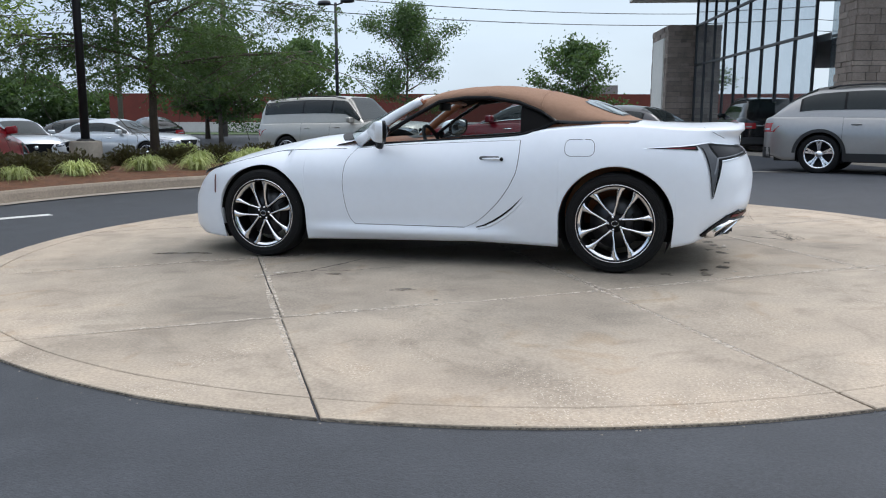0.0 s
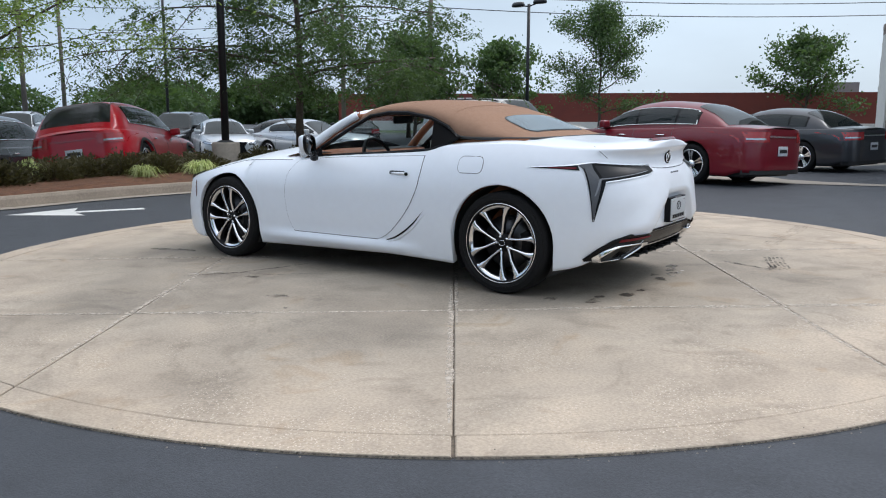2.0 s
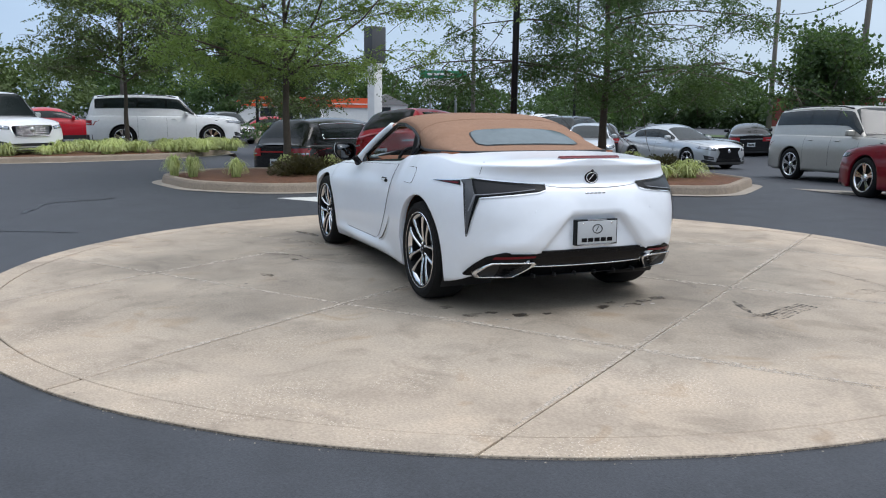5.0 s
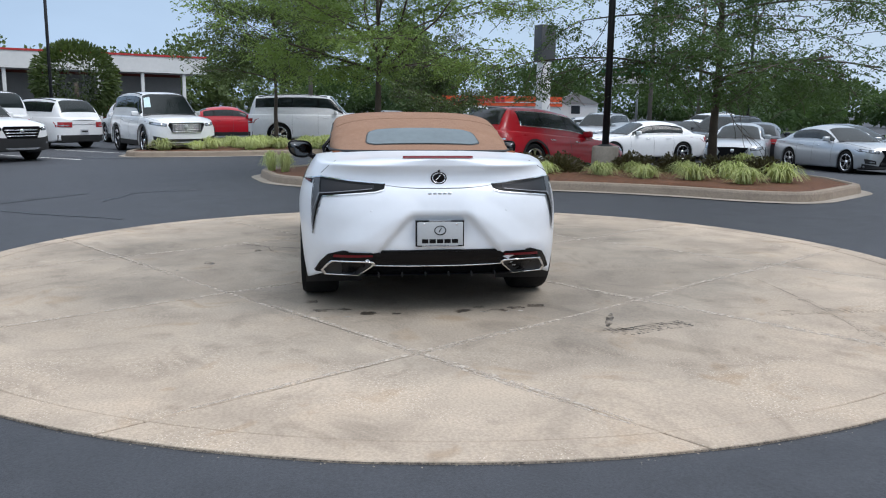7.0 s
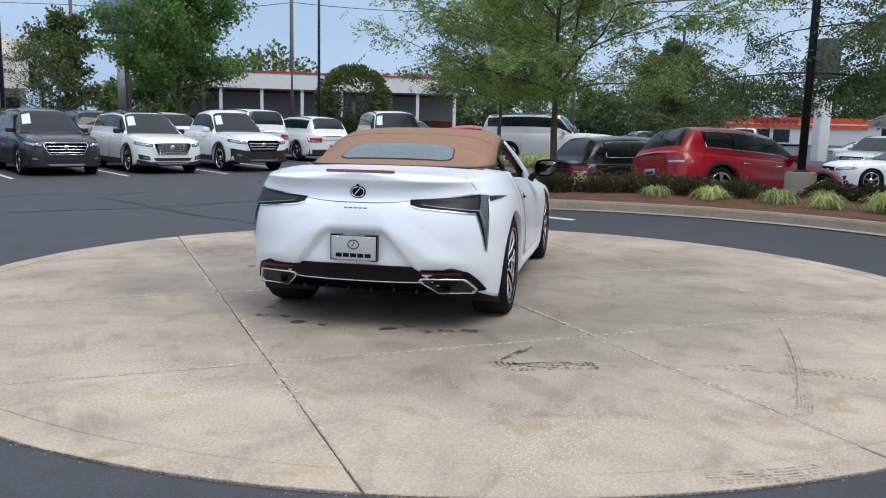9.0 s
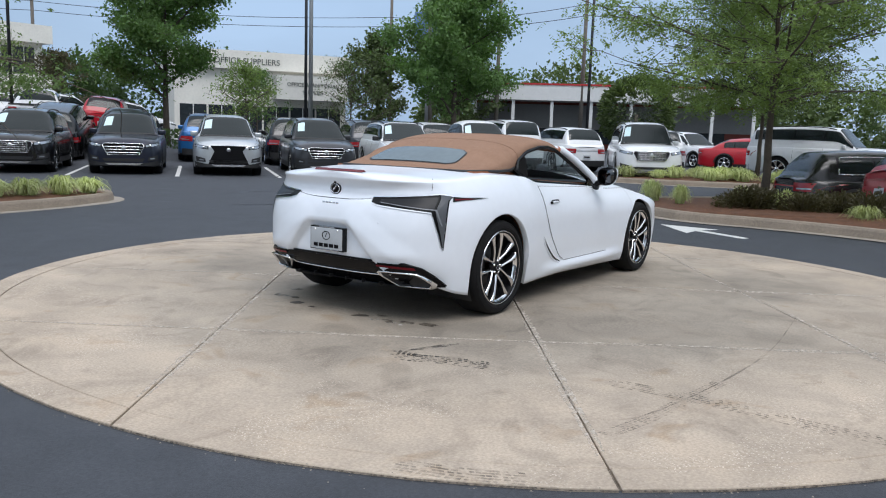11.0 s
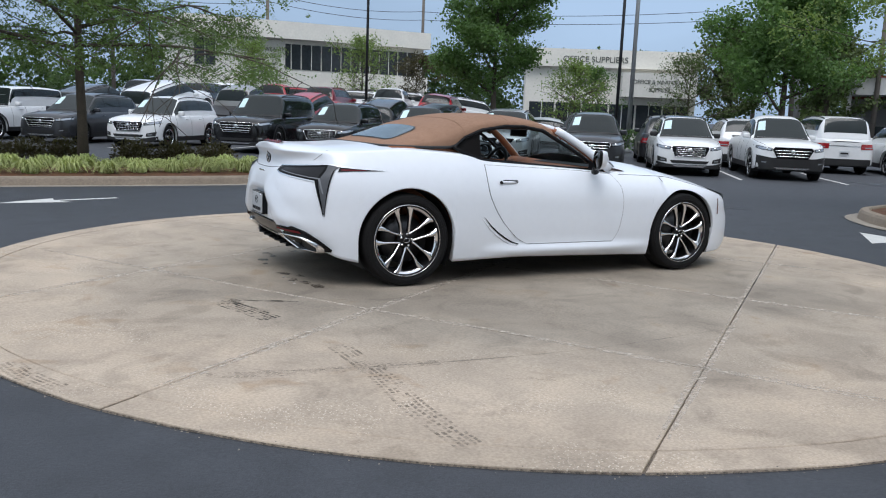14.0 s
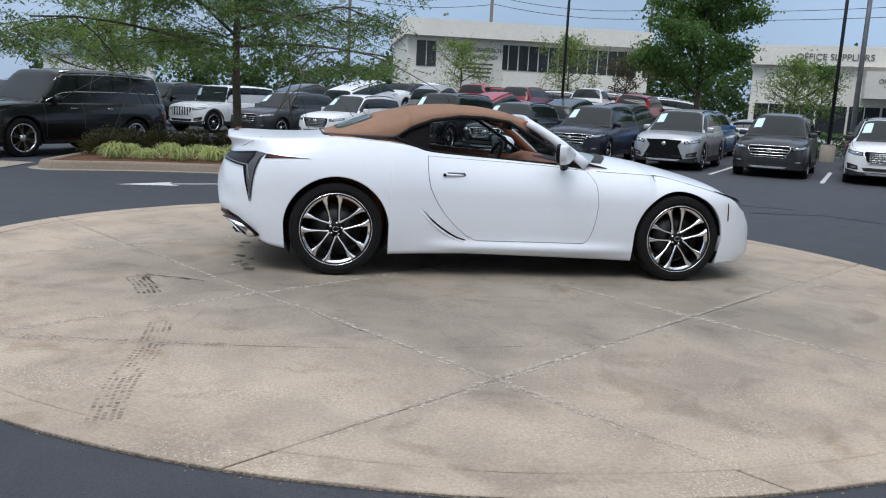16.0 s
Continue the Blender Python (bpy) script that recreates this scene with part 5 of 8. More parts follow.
tread_mark([(3.32, 2.62), (2.95, 2.70), (2.53, 2.75), (2.1, 2.80)], 0.09, "thin tyre tread line on the concrete")
strip_mark([(-0.2, 2.75), (1.08, 2.85), (2.09, 2.8), (2.94, 2.66), (3.13, 2.49)], 0.014, FAINT_MARK, "thin curved tyre line on the concrete", "tyre mark")
tread_mark([(4.18, 2.07), (4.09, 2.33), (3.96, 2.58)], 0.13, "dark tyre tread print at the rim")
tread_mark([(1.9, 3.13), (1.78, 3.2), (1.66, 3.26)], 0.06, "small dark tread print on the concrete")
strip_mark([(-1.04, -1.72), (-0.86, -1.48), (-0.76, -1.35), (-0.66, -1.05), (-0.58, -0.77)], 0.022, CRACK, "dark branching crack in a slab", "crack", 0.012)
strip_mark([(-0.76, -1.35), (-0.5, -1.3), (-0.2, -1.05)], 0.012, CRACK, "dark branching crack in a slab", "crack", 0.012)
strip_mark([(-2.45, -1.02), (-2.2, -0.92), (-1.95, -0.88)], 0.10, OIL_SPOT, "dark damp streak on the concrete")
spot_mark(0.13, -1.82, 0.055, OIL_SPOT, "small dark oil spot on the concrete", 2.0, 0.2)
spot_mark(-0.55, -1.45, 0.04, OIL_SPOT, "small dark oil spot on the concrete", 2.2, 0.1)
spot_mark(0.45, -2.05, 0.015, OIL_SPOT, "small dark oil spot on the concrete", 1.2, 0)
JOINT_LINES = [(GA * c, GB) for c in cutsA[1:-1]] + [(p, Vector((n.y, -n.x))) for p, n in map(cross_joint, cutsB[1:-1])]
for p, d in JOINT_LINES:
    c = Vector((PAD_X, PAD_Y)); foot = p + d * (c - p).dot(d); half = math.sqrt(max(0.1, 4.12 ** 2 - (foot - c).length_squared))
    side = Vector((-d.y, d.x))
    for lo, hi, off, ww in ((-0.98, -0.30, 0.019, 0.042), (-0.6, 0.30, -0.018, 0.034), (0.10, 0.97, 0.020, 0.044), (0.35, 0.98, -0.019, 0.036)):
        strip_mark([foot + d * half * (lo + (hi - lo) * k / 3) + side * off for k in range(4)], ww, PALE_EDGE, "pale worn edge along a joint", "wear", 0.003, 20)
strip_mark([(-1.08, -1.65), (-1.0, -1.53), (-0.92, -1.42)], 0.02, PALE_MARK, "pale filled crack in a slab", "crack")


# dark irregular seam and loose grit where the asphalt meets the pad
seam_v, seam_f = [], []
for k in range(360):
    q = 2 * math.pi * k / 360
    r0 = PAD_R + 0.001 + 0.001 * noise.noise((q * 22, 3, 1)); r1 = PAD_R + 0.008 + 0.008 * noise.noise((q * 31, 7, 2))
    for r in (r0, r1):
        x, y = PAD_X + r * math.cos(q), PAD_Y + r * math.sin(q)
        seam_v.append((x, y, SLOPE_X * x + SLOPE_Y * y + (-0.004 if r == r0 else -0.009)))
seam_f = [(2 * k, 2 * k + 1, (2 * k + 3) % 720, (2 * k + 2) % 720) for k in range(360)]
poly_mesh("pad_seam", seam_v, seam_f, mark_mat("seam_dirt", (0.045, 0.04, 0.034), 0.7, 60), "dark dirty seam round the concrete pad", "seam")
GRIT = mat("pale_grit", (0.24, 0.21, 0.175), 0.9, var=0.3, scale=30, rand=0.5)
gv, gf = [], []
for k in range(420):
    q = mk.uniform(0, 2 * math.pi); r = PAD_R + abs(mk.gauss(0, 0.03)) * (1 if mk.random() < 0.7 else -1) * (2.5 if mk.random() < 0.12 else 0.6)
    x, y, z = PAD_X + r * math.cos(q), PAD_Y + r * math.sin(q), mk.uniform(0.0015, 0.0045)
    base = SLOPE_X * x + SLOPE_Y * y + (0.0 if r < PAD_R else -0.014); n0 = len(gv); t0 = mk.uniform(0, 6.28)
    for j in range(4):
        w = z * mk.uniform(0.9, 1.8); gv.append((x + w * math.cos(t0 + 1.57 * j), y + w * math.sin(t0 + 1.57 * j), base))
    gv.append((x, y, base + z))
    gf += [(n0 + j, n0 + (j + 1) % 4, n0 + 4) for j in range(4)]
poly_mesh("grit", gv, gf, GRIT, "loose pale grit along the pad's edge", "grit", kind="stuff")


def sealed(points, w=0.05):
    pts = smooth_line(points, 7)
    for k in range(1, len(pts) - 1):
        pts[k] = pts[k] + Vector((mk.uniform(-0.05, 0.05), mk.uniform(-0.05, 0.05)))
    vs, fs = ribbon(pts, [w * mk.uniform(0.6, 1.4) for _ in pts], -0.008)
    poly_mesh("sealed_crack", vs, fs, SEALED_CRACK, "black sealed crack in the asphalt", "crack")


for pts in (((-3.06, -7.56), (-3.75, -6.8), (-4.55, -5.9), (-6.28, -4.68)), ((-4.55, -5.9), (-3.89, -4.7), (-3.3, -3.42)), ((-5.83, -7.83), (-5.14, -6.66), (-4.7, -6.05)), ((-5.24, -9.47), (-6.05, -9.23)), ((-5.21, -4.15), (-6.29, -3.88), (-6.72, -2.99)), ((-7.2, -7.6), (-6.3, -7.9), (-5.83, -7.83))):
    sealed(pts)
DRAIN = mat("drain_iron", (0.02, 0.02, 0.02), 0.6)
vs, fs = ribbon([(-16.6, -8.0), (-16.2, -7.0), (-15.9, -5.6)], [0.3, 0.7, 0.3], -0.009)
poly_mesh("damp_patch", vs, fs, SEALED_CRACK, "dark damp patch on the asphalt by the kerb", "stain")
# ---- parked cars (built facing +x) ----
CARPAINT = {}


def paint(name, rgb, metal=0.25, rough=0.3):
    if name not in CARPAINT:
        CARPAINT[name] = mat("car_paint_" + name, rgb, rough, metal=metal, coat=0.55, var=0.05, scale=1.5, spec=0.35)
    return CARPAINT[name]


SHEET_PAPER = mat("paper_price_sheet", (0.62, 0.78, 0.82), 0.7)
HEAD_LENS = mat("head_lamp_lens", (0.46, 0.49, 0.53), 0.10, metal=0.6, var=0.45, scale=18)
TAIL_RED = mat("tail_lamp_red", (0.32, 0.012, 0.016), 0.15, coat=0.6)
PLATE_PALE = mat("pale_number_plate", (0.55, 0.57, 0.60), 0.5)
CAR_BLIND = mat("cabin_dark", (0.02, 0.02, 0.022), 0.9)
CAR_GLASS = glass("car_window_glass", (0.014, 0.020, 0.021), 0.90, 0.02, 0.36)

#            L     W     H    belt  hood  wb   wheel clear cowl  shield roof  tail  box  tail_z
KINDS = {
    "suv": (4.75, 1.88, 1.70, 1.06, 1.02, 2.75, 0.365, 0.24, 1.02, 0.28, -1.85, -2.22, 5.0, 1.02),
    "crossover": (4.50, 1.84, 1.57, 0.94, 0.93, 2.64, 0.36, 0.22, 0.98, 0.22, -1.70, -2.14, 4.6, 1.00),
    "raked_suv": (4.64, 1.86, 1.70, 1.05, 1.02, 2.66, 0.37, 0.25, 1.0, 0.25, -1.30, -2.18, 4.3, 1.06),
    "big_suv": (5.15, 2.02, 1.90, 1.15, 1.14, 2.95, 0.41, 0.28, 1.10, 0.45, -2.25, -2.50, 6.0, 1.12),
    "sedan": (4.95, 1.86, 1.45, 0.95, 0.90, 2.85, 0.345, 0.17, 0.90, 0.10, -1.15, -1.95, 3.6, 1.00),
    "pickup": (5.40, 1.90, 1.80, 1.12, 1.10, 3.20, 0.385, 0.30, 1.10, 0.48, -0.55, -0.80, 5.0, 1.10),
    "jeep": (4.60, 1.85, 1.84, 1.16, 1.12, 2.90, 0.41, 0.30, 0.82, 0.55, -2.20, -2.28, 9.0, 1.12),
    "coupe": (4.60, 1.86, 1.30, 0.90, 0.84, 2.70, 0.35, 0.14, 0.60, -0.05, -0.85, -1.60, 3.2, 0.92),
    "van": (4.9, 1.95, 1.95, 1.12, 1.1, 2.95, 0.36, 0.24, 1.5, 0.9, -2.3, -2.42, 6.0, 1.1),
}


def parked_car(kind, colour, label, x, y, heading, roof=None, sheet_on=False, cladding=True, grille="bars", rails=True, spokes=5, plate_back=True, category="car", chrome_line=False, dark_rim=False, group="", lod=1):
    L, W, H, belt, hood, wb, wr, clear, cowl, shield, roof_end, tail_x, boxy, tail_z = KINDS[kind]
    car = new("pickup_truck" if kind == "pickup" else "parked_car")
    tilt_x = math.degrees(math.atan(lie(x + 1, y) - lie(x, y))); tilt_y = math.degrees(math.atan(lie(x, y + 1) - lie(x, y)))
    car.matrix_world = Matrix.Translation((x, y, lie(x, y) - 0.03)) @ pose(0, 0, 0, tilt_y, -tilt_x, 0) @ pose(0, 0, 0, 0, 0, heading)
    tagged(car, label, category, group)
    w2, xf, xr = W / 2, L / 2, -L / 2
    ax = (wb / 2 + 0.02 * L, -wb / 2 + 0.02 * L)
    ar = wr * 1.12
    beltf = curve([xr, tail_x, 0, cowl, xf - 0.45, xf - 0.12, xf], [tail_z - 0.06, belt + 0.01, belt - 0.01, belt - 0.03, hood - 0.09, hood - 0.155, hood - 0.25])
    topf = curve([xr, tail_x, cowl, xf - 0.5, xf - 0.14, xf], [tail_z - 0.03, tail_z + 0.02, hood + 0.05, hood + 0.01, hood - 0.055, hood - 0.17])

    def plan(px, z):
        n = 4.6
        t = (px - 0.55 * xf) / (0.45 * xf) if px > 0.55 * xf else ((0.60 * xr - px) / (-0.40 * xr) if px < 0.60 * xr else 0)
        t = min(0.9995, max(0, t))
        k = (1 - 0.93 * t ** n) ** (1 / n) if t > 0 else 1
        tb = beltf(px)
        s = 1 - 0.05 * max(0, (0.5 * tb - z) / (0.5 * tb)) ** 2 - 0.10 * max(0, (z - 0.62 * tb) / (0.38 * tb)) ** 2.2
        return w2 * k * s

    def low(px):
        z = clear + (0.06 if px > xf - 0.35 or px < xr + 0.35 else 0)
        for c in ax:
            d = ar * ar - (px - c) ** 2
            if d > 0:
                z = max(z, wr + math.sqrt(d))
        return z

    def side(px, z, off=0.0):
        return Vector((px, plan(px, z) + off, z))
    xs = [c + ar * math.cos(math.pi * k / 14) for c in ax for k in range(15)] + [c + s * (ar + 0.004) for c in ax for s in (1, -1)]
    xs += span(xr, xf, 22) + [s * (xf - d) for s in (1, -1) for d in (0.004, 0.012, 0.03, 0.055, 0.09, 0.14, 0.2, 0.28)]
    xs = sorted(set(round(v, 3) for v in xs if xr <= v <= xf))
    bm = bmesh.new()
    rows_z = [0, 0.08, 0.2, 0.33, 0.46, 0.58, 0.7, 0.8, 0.9, 0.96, 1]
    for sg in (1, -1):
        cols = []
        for px in xs:
            z0, z1 = low(px), beltf(px)
            col = [bm.verts.new((px, sg * (plan(px, z0) - 0.05), z0 + 0.01))]
            col += [bm.verts.new((px, sg * plan(px, z0 + (z1 - z0) * t), z0 + (z1 - z0) * t)) for t in rows_z]
            for f in (0.92, 0.78, 0.55, 0.28, 0.0):
                col.append(bm.verts.new((px, sg * plan(px, z1) * f, z1 + (max(topf(px), z1) - z1) * (1 - f ** 3))))
            cols.append(col)
        for a, b in zip(cols, cols[1:]):
            for j in range(len(a) - 1):
                bm.faces.new((a[j], b[j], b[j + 1], a[j + 1]))
    # close nose and tail
    for px in (xs[0], xs[-1]):
        z0, z1 = low(px), beltf(px)
        def end(t, u, px=px, z0=z0, z1=z1):
            z = z0 + (z1 - z0) * t
            return (px, plan(px, z) * u, z)
        sheet(end, rows_z, span(-1, 1, 9), bm=bm)
    bmesh.ops.remove_doubles(bm, verts=bm.verts, dist=0.002)
    bmesh.ops.recalc_face_normals(bm, faces=bm.faces)
    body = part("body", bm, colour, car)
    part("underbody", slab(xr + 0.25, xf - 0.25, -w2 * 0.82, w2 * 0.82, clear - 0.02, clear + 0.22, 0.02), BLACK_PLASTIC, car, "black underside")

    # cabin
    gz_top = curve([tail_x, (tail_x + roof_end) / 2, roof_end, (roof_end + shield) / 2 + 0.1, shield, (shield + cowl) / 2, cowl],
                   [belt + 0.01, belt + (H - belt) * (0.60 if kind in ("sedan", "coupe", "crossover") else 0.62), H - 0.06, H, H - 0.06, belt + (H - belt) * 0.5, belt])
    expo = 2 / boxy

    def cab(px, s, off=0.0):
        a = abs(s) * math.pi / 2
        zb = beltf(px) - 0.015
        zt = gz_top(px)
        sy, cz = max(0, math.sin(a)) ** expo, max(0, math.cos(a)) ** expo
        z = zb + max(0.0, zt - zb) * cz
        lean = 1 - (0.225 if boxy < 8 else 0.06) * (z - zb) / (H - belt)
        wbase = plan(px, beltf(px)) * 0.985
        return Vector((px, math.copysign((wbase * sy * lean) + off * sy, s), z + off * cz))
    xs2 = sorted(set(span(tail_x, cowl, 30) + [roof_end, shield]))
    bm = sheet(lambda px, s: cab(px, s), xs2, span(-1, 1, 31))
    bmesh.ops.recalc_face_normals(bm, faces=bm.faces)
    cabin = part("cabin", bm, colour, car)
    if roof:
        part("roof_panel", sheet(lambda px, s: cab(px, s, 0.005), span(roof_end, shield, 10), span(-0.48, 0.48, 9)), roof, cabin, "dark roof panel")
    part("windscreen", sheet(lambda t, s: cab(shield + (cowl - shield) * t, s * (0.50 + 0.10 * t), 0.006), span(0.10, 0.93, 10), span(-0.95, 0.95, 15)), CAR_GLASS, car, "dark windscreen")
    if kind != "coupe":
        part("rear_window", sheet(lambda t, s: cab(tail_x + (roof_end - tail_x) * t, s * (0.60 - 0.10 * t), 0.006), span(0.20 if kind != "sedan" else 0.08, 0.90, 8), span(-0.92, 0.92, 13)), CAR_GLASS, car, "dark rear window")
    cuts = {"suv": (0.92, 0.02, -0.88, -1.80), "crossover": (0.88, -0.02, -0.85, -1.55), "big_suv": (0.98, 0.08, -0.88, -2.22), "raked_suv": (0.9, 0.0, -0.86, -1.62), "sedan": (0.80, -0.10, -0.92, -1.35), "pickup": (1.0, 0.28, -0.25, -0.56), "jeep": (0.74, 0.05, -0.82, -2.0), "coupe": (0.5, -0.5, -0.8, -0.9), "van": (1.3, 0.2, -0.9, -2.2)}[kind]

    def side_glass(a, b, off=0.008, n=9):
        def f(t, v):
            px = a + (b - a) * t
            zt = gz_top(px); zb = beltf(px)
            if zt - zb < 0.12:
                hi_s = 0.97
            else:
                hi_s = 0.97 - (0.97 - (0.60 if boxy > 4.5 else 0.63)) * 1.0
            s = 0.968 + (hi_s - 0.968) * v
            return cab(px, s, off)
        return sheet(f, span(0, 1, n), span(0, 1, 5))
    both(lambda: side_glass(cuts[0] + 0.02, cuts[-1] - 0.02, 0.003, 22), "window_band", BLACK_TRIM, car, "black window surround")
    for a, b in zip(cuts, cuts[1:]):
        if a - b > 0.2:
            both(lambda: side_glass(a - 0.022, b + 0.022), "side_window", CAR_GLASS, car, "dark side window")
    if chrome_line:
        both(lambda: tube([cab(px, 0.975, 0.010) for px in span(cuts[0], cuts[-1], 16)] + [cab(px, 0.615, 0.008) for px in span(cuts[-1] + 0.05, cuts[0] - 0.35, 14)], 0.010, 5), "chrome_line", CHROME, car)
    # seams, handles, mirrors
    for sx in (cowl - 0.05, cuts[1], cuts[2]):
        both(lambda: tube([side(sx, z, 0.0) for z in span(clear + 0.15, beltf(sx), 7)], 0.004, 4), "door_seam", SEAM, car)
    for sx in (cuts[1] + 0.16, cuts[2] + 0.14):
        both(lambda: tube([side(v, belt - 0.12, 0.018) for v in span(sx, sx + 0.18, 4)], [0.008, 0.014, 0.014, 0.008], 6), "door_handle", CHROME if chrome_line else colour, car)
    both(lambda: slab(cowl - 0.42, cowl - 0.30, plan(cowl - 0.4, belt) * 0.96, plan(cowl - 0.4, belt) + 0.17, belt + 0.0, belt + 0.14, 0.035), "door_mirror", BLACK_PLASTIC if roof else colour, car)
    # nose
    def nose(yv, z, off=0.0):
        # depth of the nose at a width and a height
        lo, hi = xf - 0.9, xf
        for _ in range(0 if plan(xf, z) >= abs(yv) else 18):
            m = (lo + hi) / 2
            lo, hi = (m, hi) if plan(m, z) >= abs(yv) else (lo, m)
        px = xf if plan(xf, z) >= abs(yv) else lo
        return Vector((px + off, yv, z))

    def nose_patch(y0, y1, z0, z1, off, taper=0.0, n=9):
        return sheet(lambda u, v: nose(y0 + (y1 - y0) * u, z0 + (z1 - z0) * v + taper * u, off), span(0, 1, n), span(0, 1, 4))
    zg = hood - 0.33

    def nose_shape(lo, hi, off, nu=11, nv=4):
        """A patch on the nose between a lower and an upper edge, each a few points of (share of the half width, height)."""
        kl, kh = span(0, 1, len(lo)), span(0, 1, len(hi))

        def f(u, v):
            y = float(np.interp(u, kl, [p[0] for p in lo])) * (1 - v) + float(np.interp(u, kh, [p[0] for p in hi])) * v
            z = float(np.interp(u, kl, [p[1] for p in lo])) * (1 - v) + float(np.interp(u, kh, [p[1] for p in hi])) * v
            return nose(y * w2, z, off)
        return sheet(f, span(0, 1, nu), span(0, 1, nv))
    low_car = kind in ("sedan", "coupe")
    part("front_bumper", nose_shape([(-0.94, clear + 0.02), (0.94, clear + 0.02)], [(-0.94, clear + (0.40 if kind == "pickup" else 0.16)), (-0.60, clear + (0.34 if kind == "pickup" else 0.10)), (0.60, clear + (0.34 if kind == "pickup" else 0.10)), (0.94, clear + (0.40 if kind == "pickup" else 0.16))], 0.012, 21), BLACK_PLASTIC, car, "black lower bumper")
    if grille == "spindle":
        gr = part("grille", nose_shape([(-0.58, clear + 0.09), (0.58, clear + 0.09)], [(-0.40, zg), (0.40, zg)], 0.014, 13), BLACK_TRIM, car, "black waisted front grille")
        part("grille_top", nose_shape([(-0.40, zg), (0.40, zg)], [(-0.52, zg + 0.15), (0.52, zg + 0.15)], 0.014, 13), BLACK_TRIM, gr)
    else:
        gr = part("grille", nose_shape([(-0.42, zg - 0.14), (0.42, zg - 0.14)], [(-0.55, zg + 0.10), (-0.50, zg + 0.15), (0.50, zg + 0.15), (0.55, zg + 0.10)], 0.012, 15), BLACK_TRIM, car, "black front grille")
    edge = [(-0.42, zg - 0.14), (-0.55, zg + 0.10), (-0.50, zg + 0.15), (0.50, zg + 0.15), (0.55, zg + 0.10), (0.42, zg - 0.14)]
    if grille in ("bars", "mesh"):
        part("grille_frame", tube([nose(q * w2, z, 0.014) for q, z in edge], 0.010, 5, closed=True), CHROME if kind != "pickup" else BLACK_TRIM, gr, "bright grille frame")
    if grille == "bars":
        for k in range(3):
            hw_ = w2 * (0.43 + 0.035 * k)
            part("grille_bar", tube([nose(v, zg - 0.085 + 0.075 * k, 0.018) for v in span(-hw_, hw_, 11)], 0.013, 6), CHROME, gr, "bright grille bar")
    elif grille == "mesh":
        for k in range(5):
            part("grille_bar", tube([nose(v, zg - 0.10 + 0.052 * k, 0.016) for v in span(-w2 * 0.42, w2 * 0.42, 11)], 0.006, 5), CHROME, gr)
        for k in range(9):
            v = -w2 * 0.40 + w2 * 0.8 * k / 8
            part("grille_slat", tube([nose(v + 0.03 * (q % 2), zg - 0.12 + 0.06 * q, 0.016) for q in range(5)], 0.005, 5), CHROME, gr)
    elif grille == "slots":
        for k in range(7):
            v = -w2 * 0.42 + w2 * 0.84 * k / 6
            part("grille_slat", slab(xf - 0.02, xf + 0.035, v - 0.03, v + 0.03, zg - 0.14, zg + 0.14, 0.01), colour, gr)
    part("badge", lathe([(0.001, 0.02), (0.05, 0.02), (0.06, 0.01), (0.06, 0.0)], 16, "x"), CHROME, car, "plain round badge").location = nose(0, zg + 0.04, 0.012)
    # swept lamps that wrap the corners, with a dark lower rim and a bright brow
    lamp_z = zg + 0.045
    both(lambda: nose_shape([(0.57, lamp_z), (0.80, lamp_z + 0.025), (0.955, lamp_z + 0.07)], [(0.56, lamp_z + 0.085), (0.80, lamp_z + 0.115), (0.945, lamp_z + 0.15)], 0.008), "lamp_surround", BLACK_TRIM, car)
    both(lambda: nose_shape([(0.60, lamp_z + 0.018), (0.80, lamp_z + 0.040), (0.94, lamp_z + 0.08)], [(0.59, lamp_z + 0.075), (0.80, lamp_z + 0.105), (0.935, lamp_z + 0.138)], 0.012), "head_lamp", HEAD_LENS, car, "clear swept head lamp")
    for sg in (1, -1):
        part("lamp_eye", lathe([(0.001, 0.014), (0.030, 0.012), (0.036, 0.0)], 12, "x"), CHROME, car).location = nose(sg * w2 * 0.70, lamp_z + 0.06, 0.008)
    part("lower_intake", nose_shape([(-0.50, clear + 0.13), (0.50, clear + 0.13)], [(-0.56, clear + 0.21), (0.56, clear + 0.21)], 0.014, 13), BLACK_PLASTIC, car, "black lower intake")
    if not low_car:
        part("skid_plate", nose_shape([(-0.40, clear + 0.035), (0.40, clear + 0.035)], [(-0.50, clear + 0.085), (0.50, clear + 0.085)], 0.020, 9), CHROME, car, "silver skid plate")
    both(lambda: nose_shape([(0.64, clear + 0.15), (0.90, clear + 0.17)], [(0.66, clear + 0.25), (0.92, clear + 0.31)], 0.012, 7), "fog_pocket", BLACK_PLASTIC, car, "black fog lamp pocket")
    both(lambda: nose_shape([(0.70, clear + 0.19), (0.82, clear + 0.20)], [(0.70, clear + 0.225), (0.82, clear + 0.235)], 0.018, 4, 2), "fog_lamp", HEAD_LENS, car)
    both(lambda: tube([Vector((px, plan(px, beltf(px)) * 0.62, beltf(px) + (max(topf(px), beltf(px)) - beltf(px)) * (1 - 0.62 ** 3) + 0.001)) for px in span(cowl - 0.05, xf - 0.25, 8)], 0.007, 4), "bonnet_crease", colour, car)
    both(lambda: tube([Vector((px, plan(px, beltf(px)) * 0.95, beltf(px) + (max(topf(px), beltf(px)) - beltf(px)) * (1 - 0.95 ** 3) + 0.002)) for px in span(cowl, xf - 0.16, 10)], 0.005, 4), "bonnet_seam", SEAM, car)
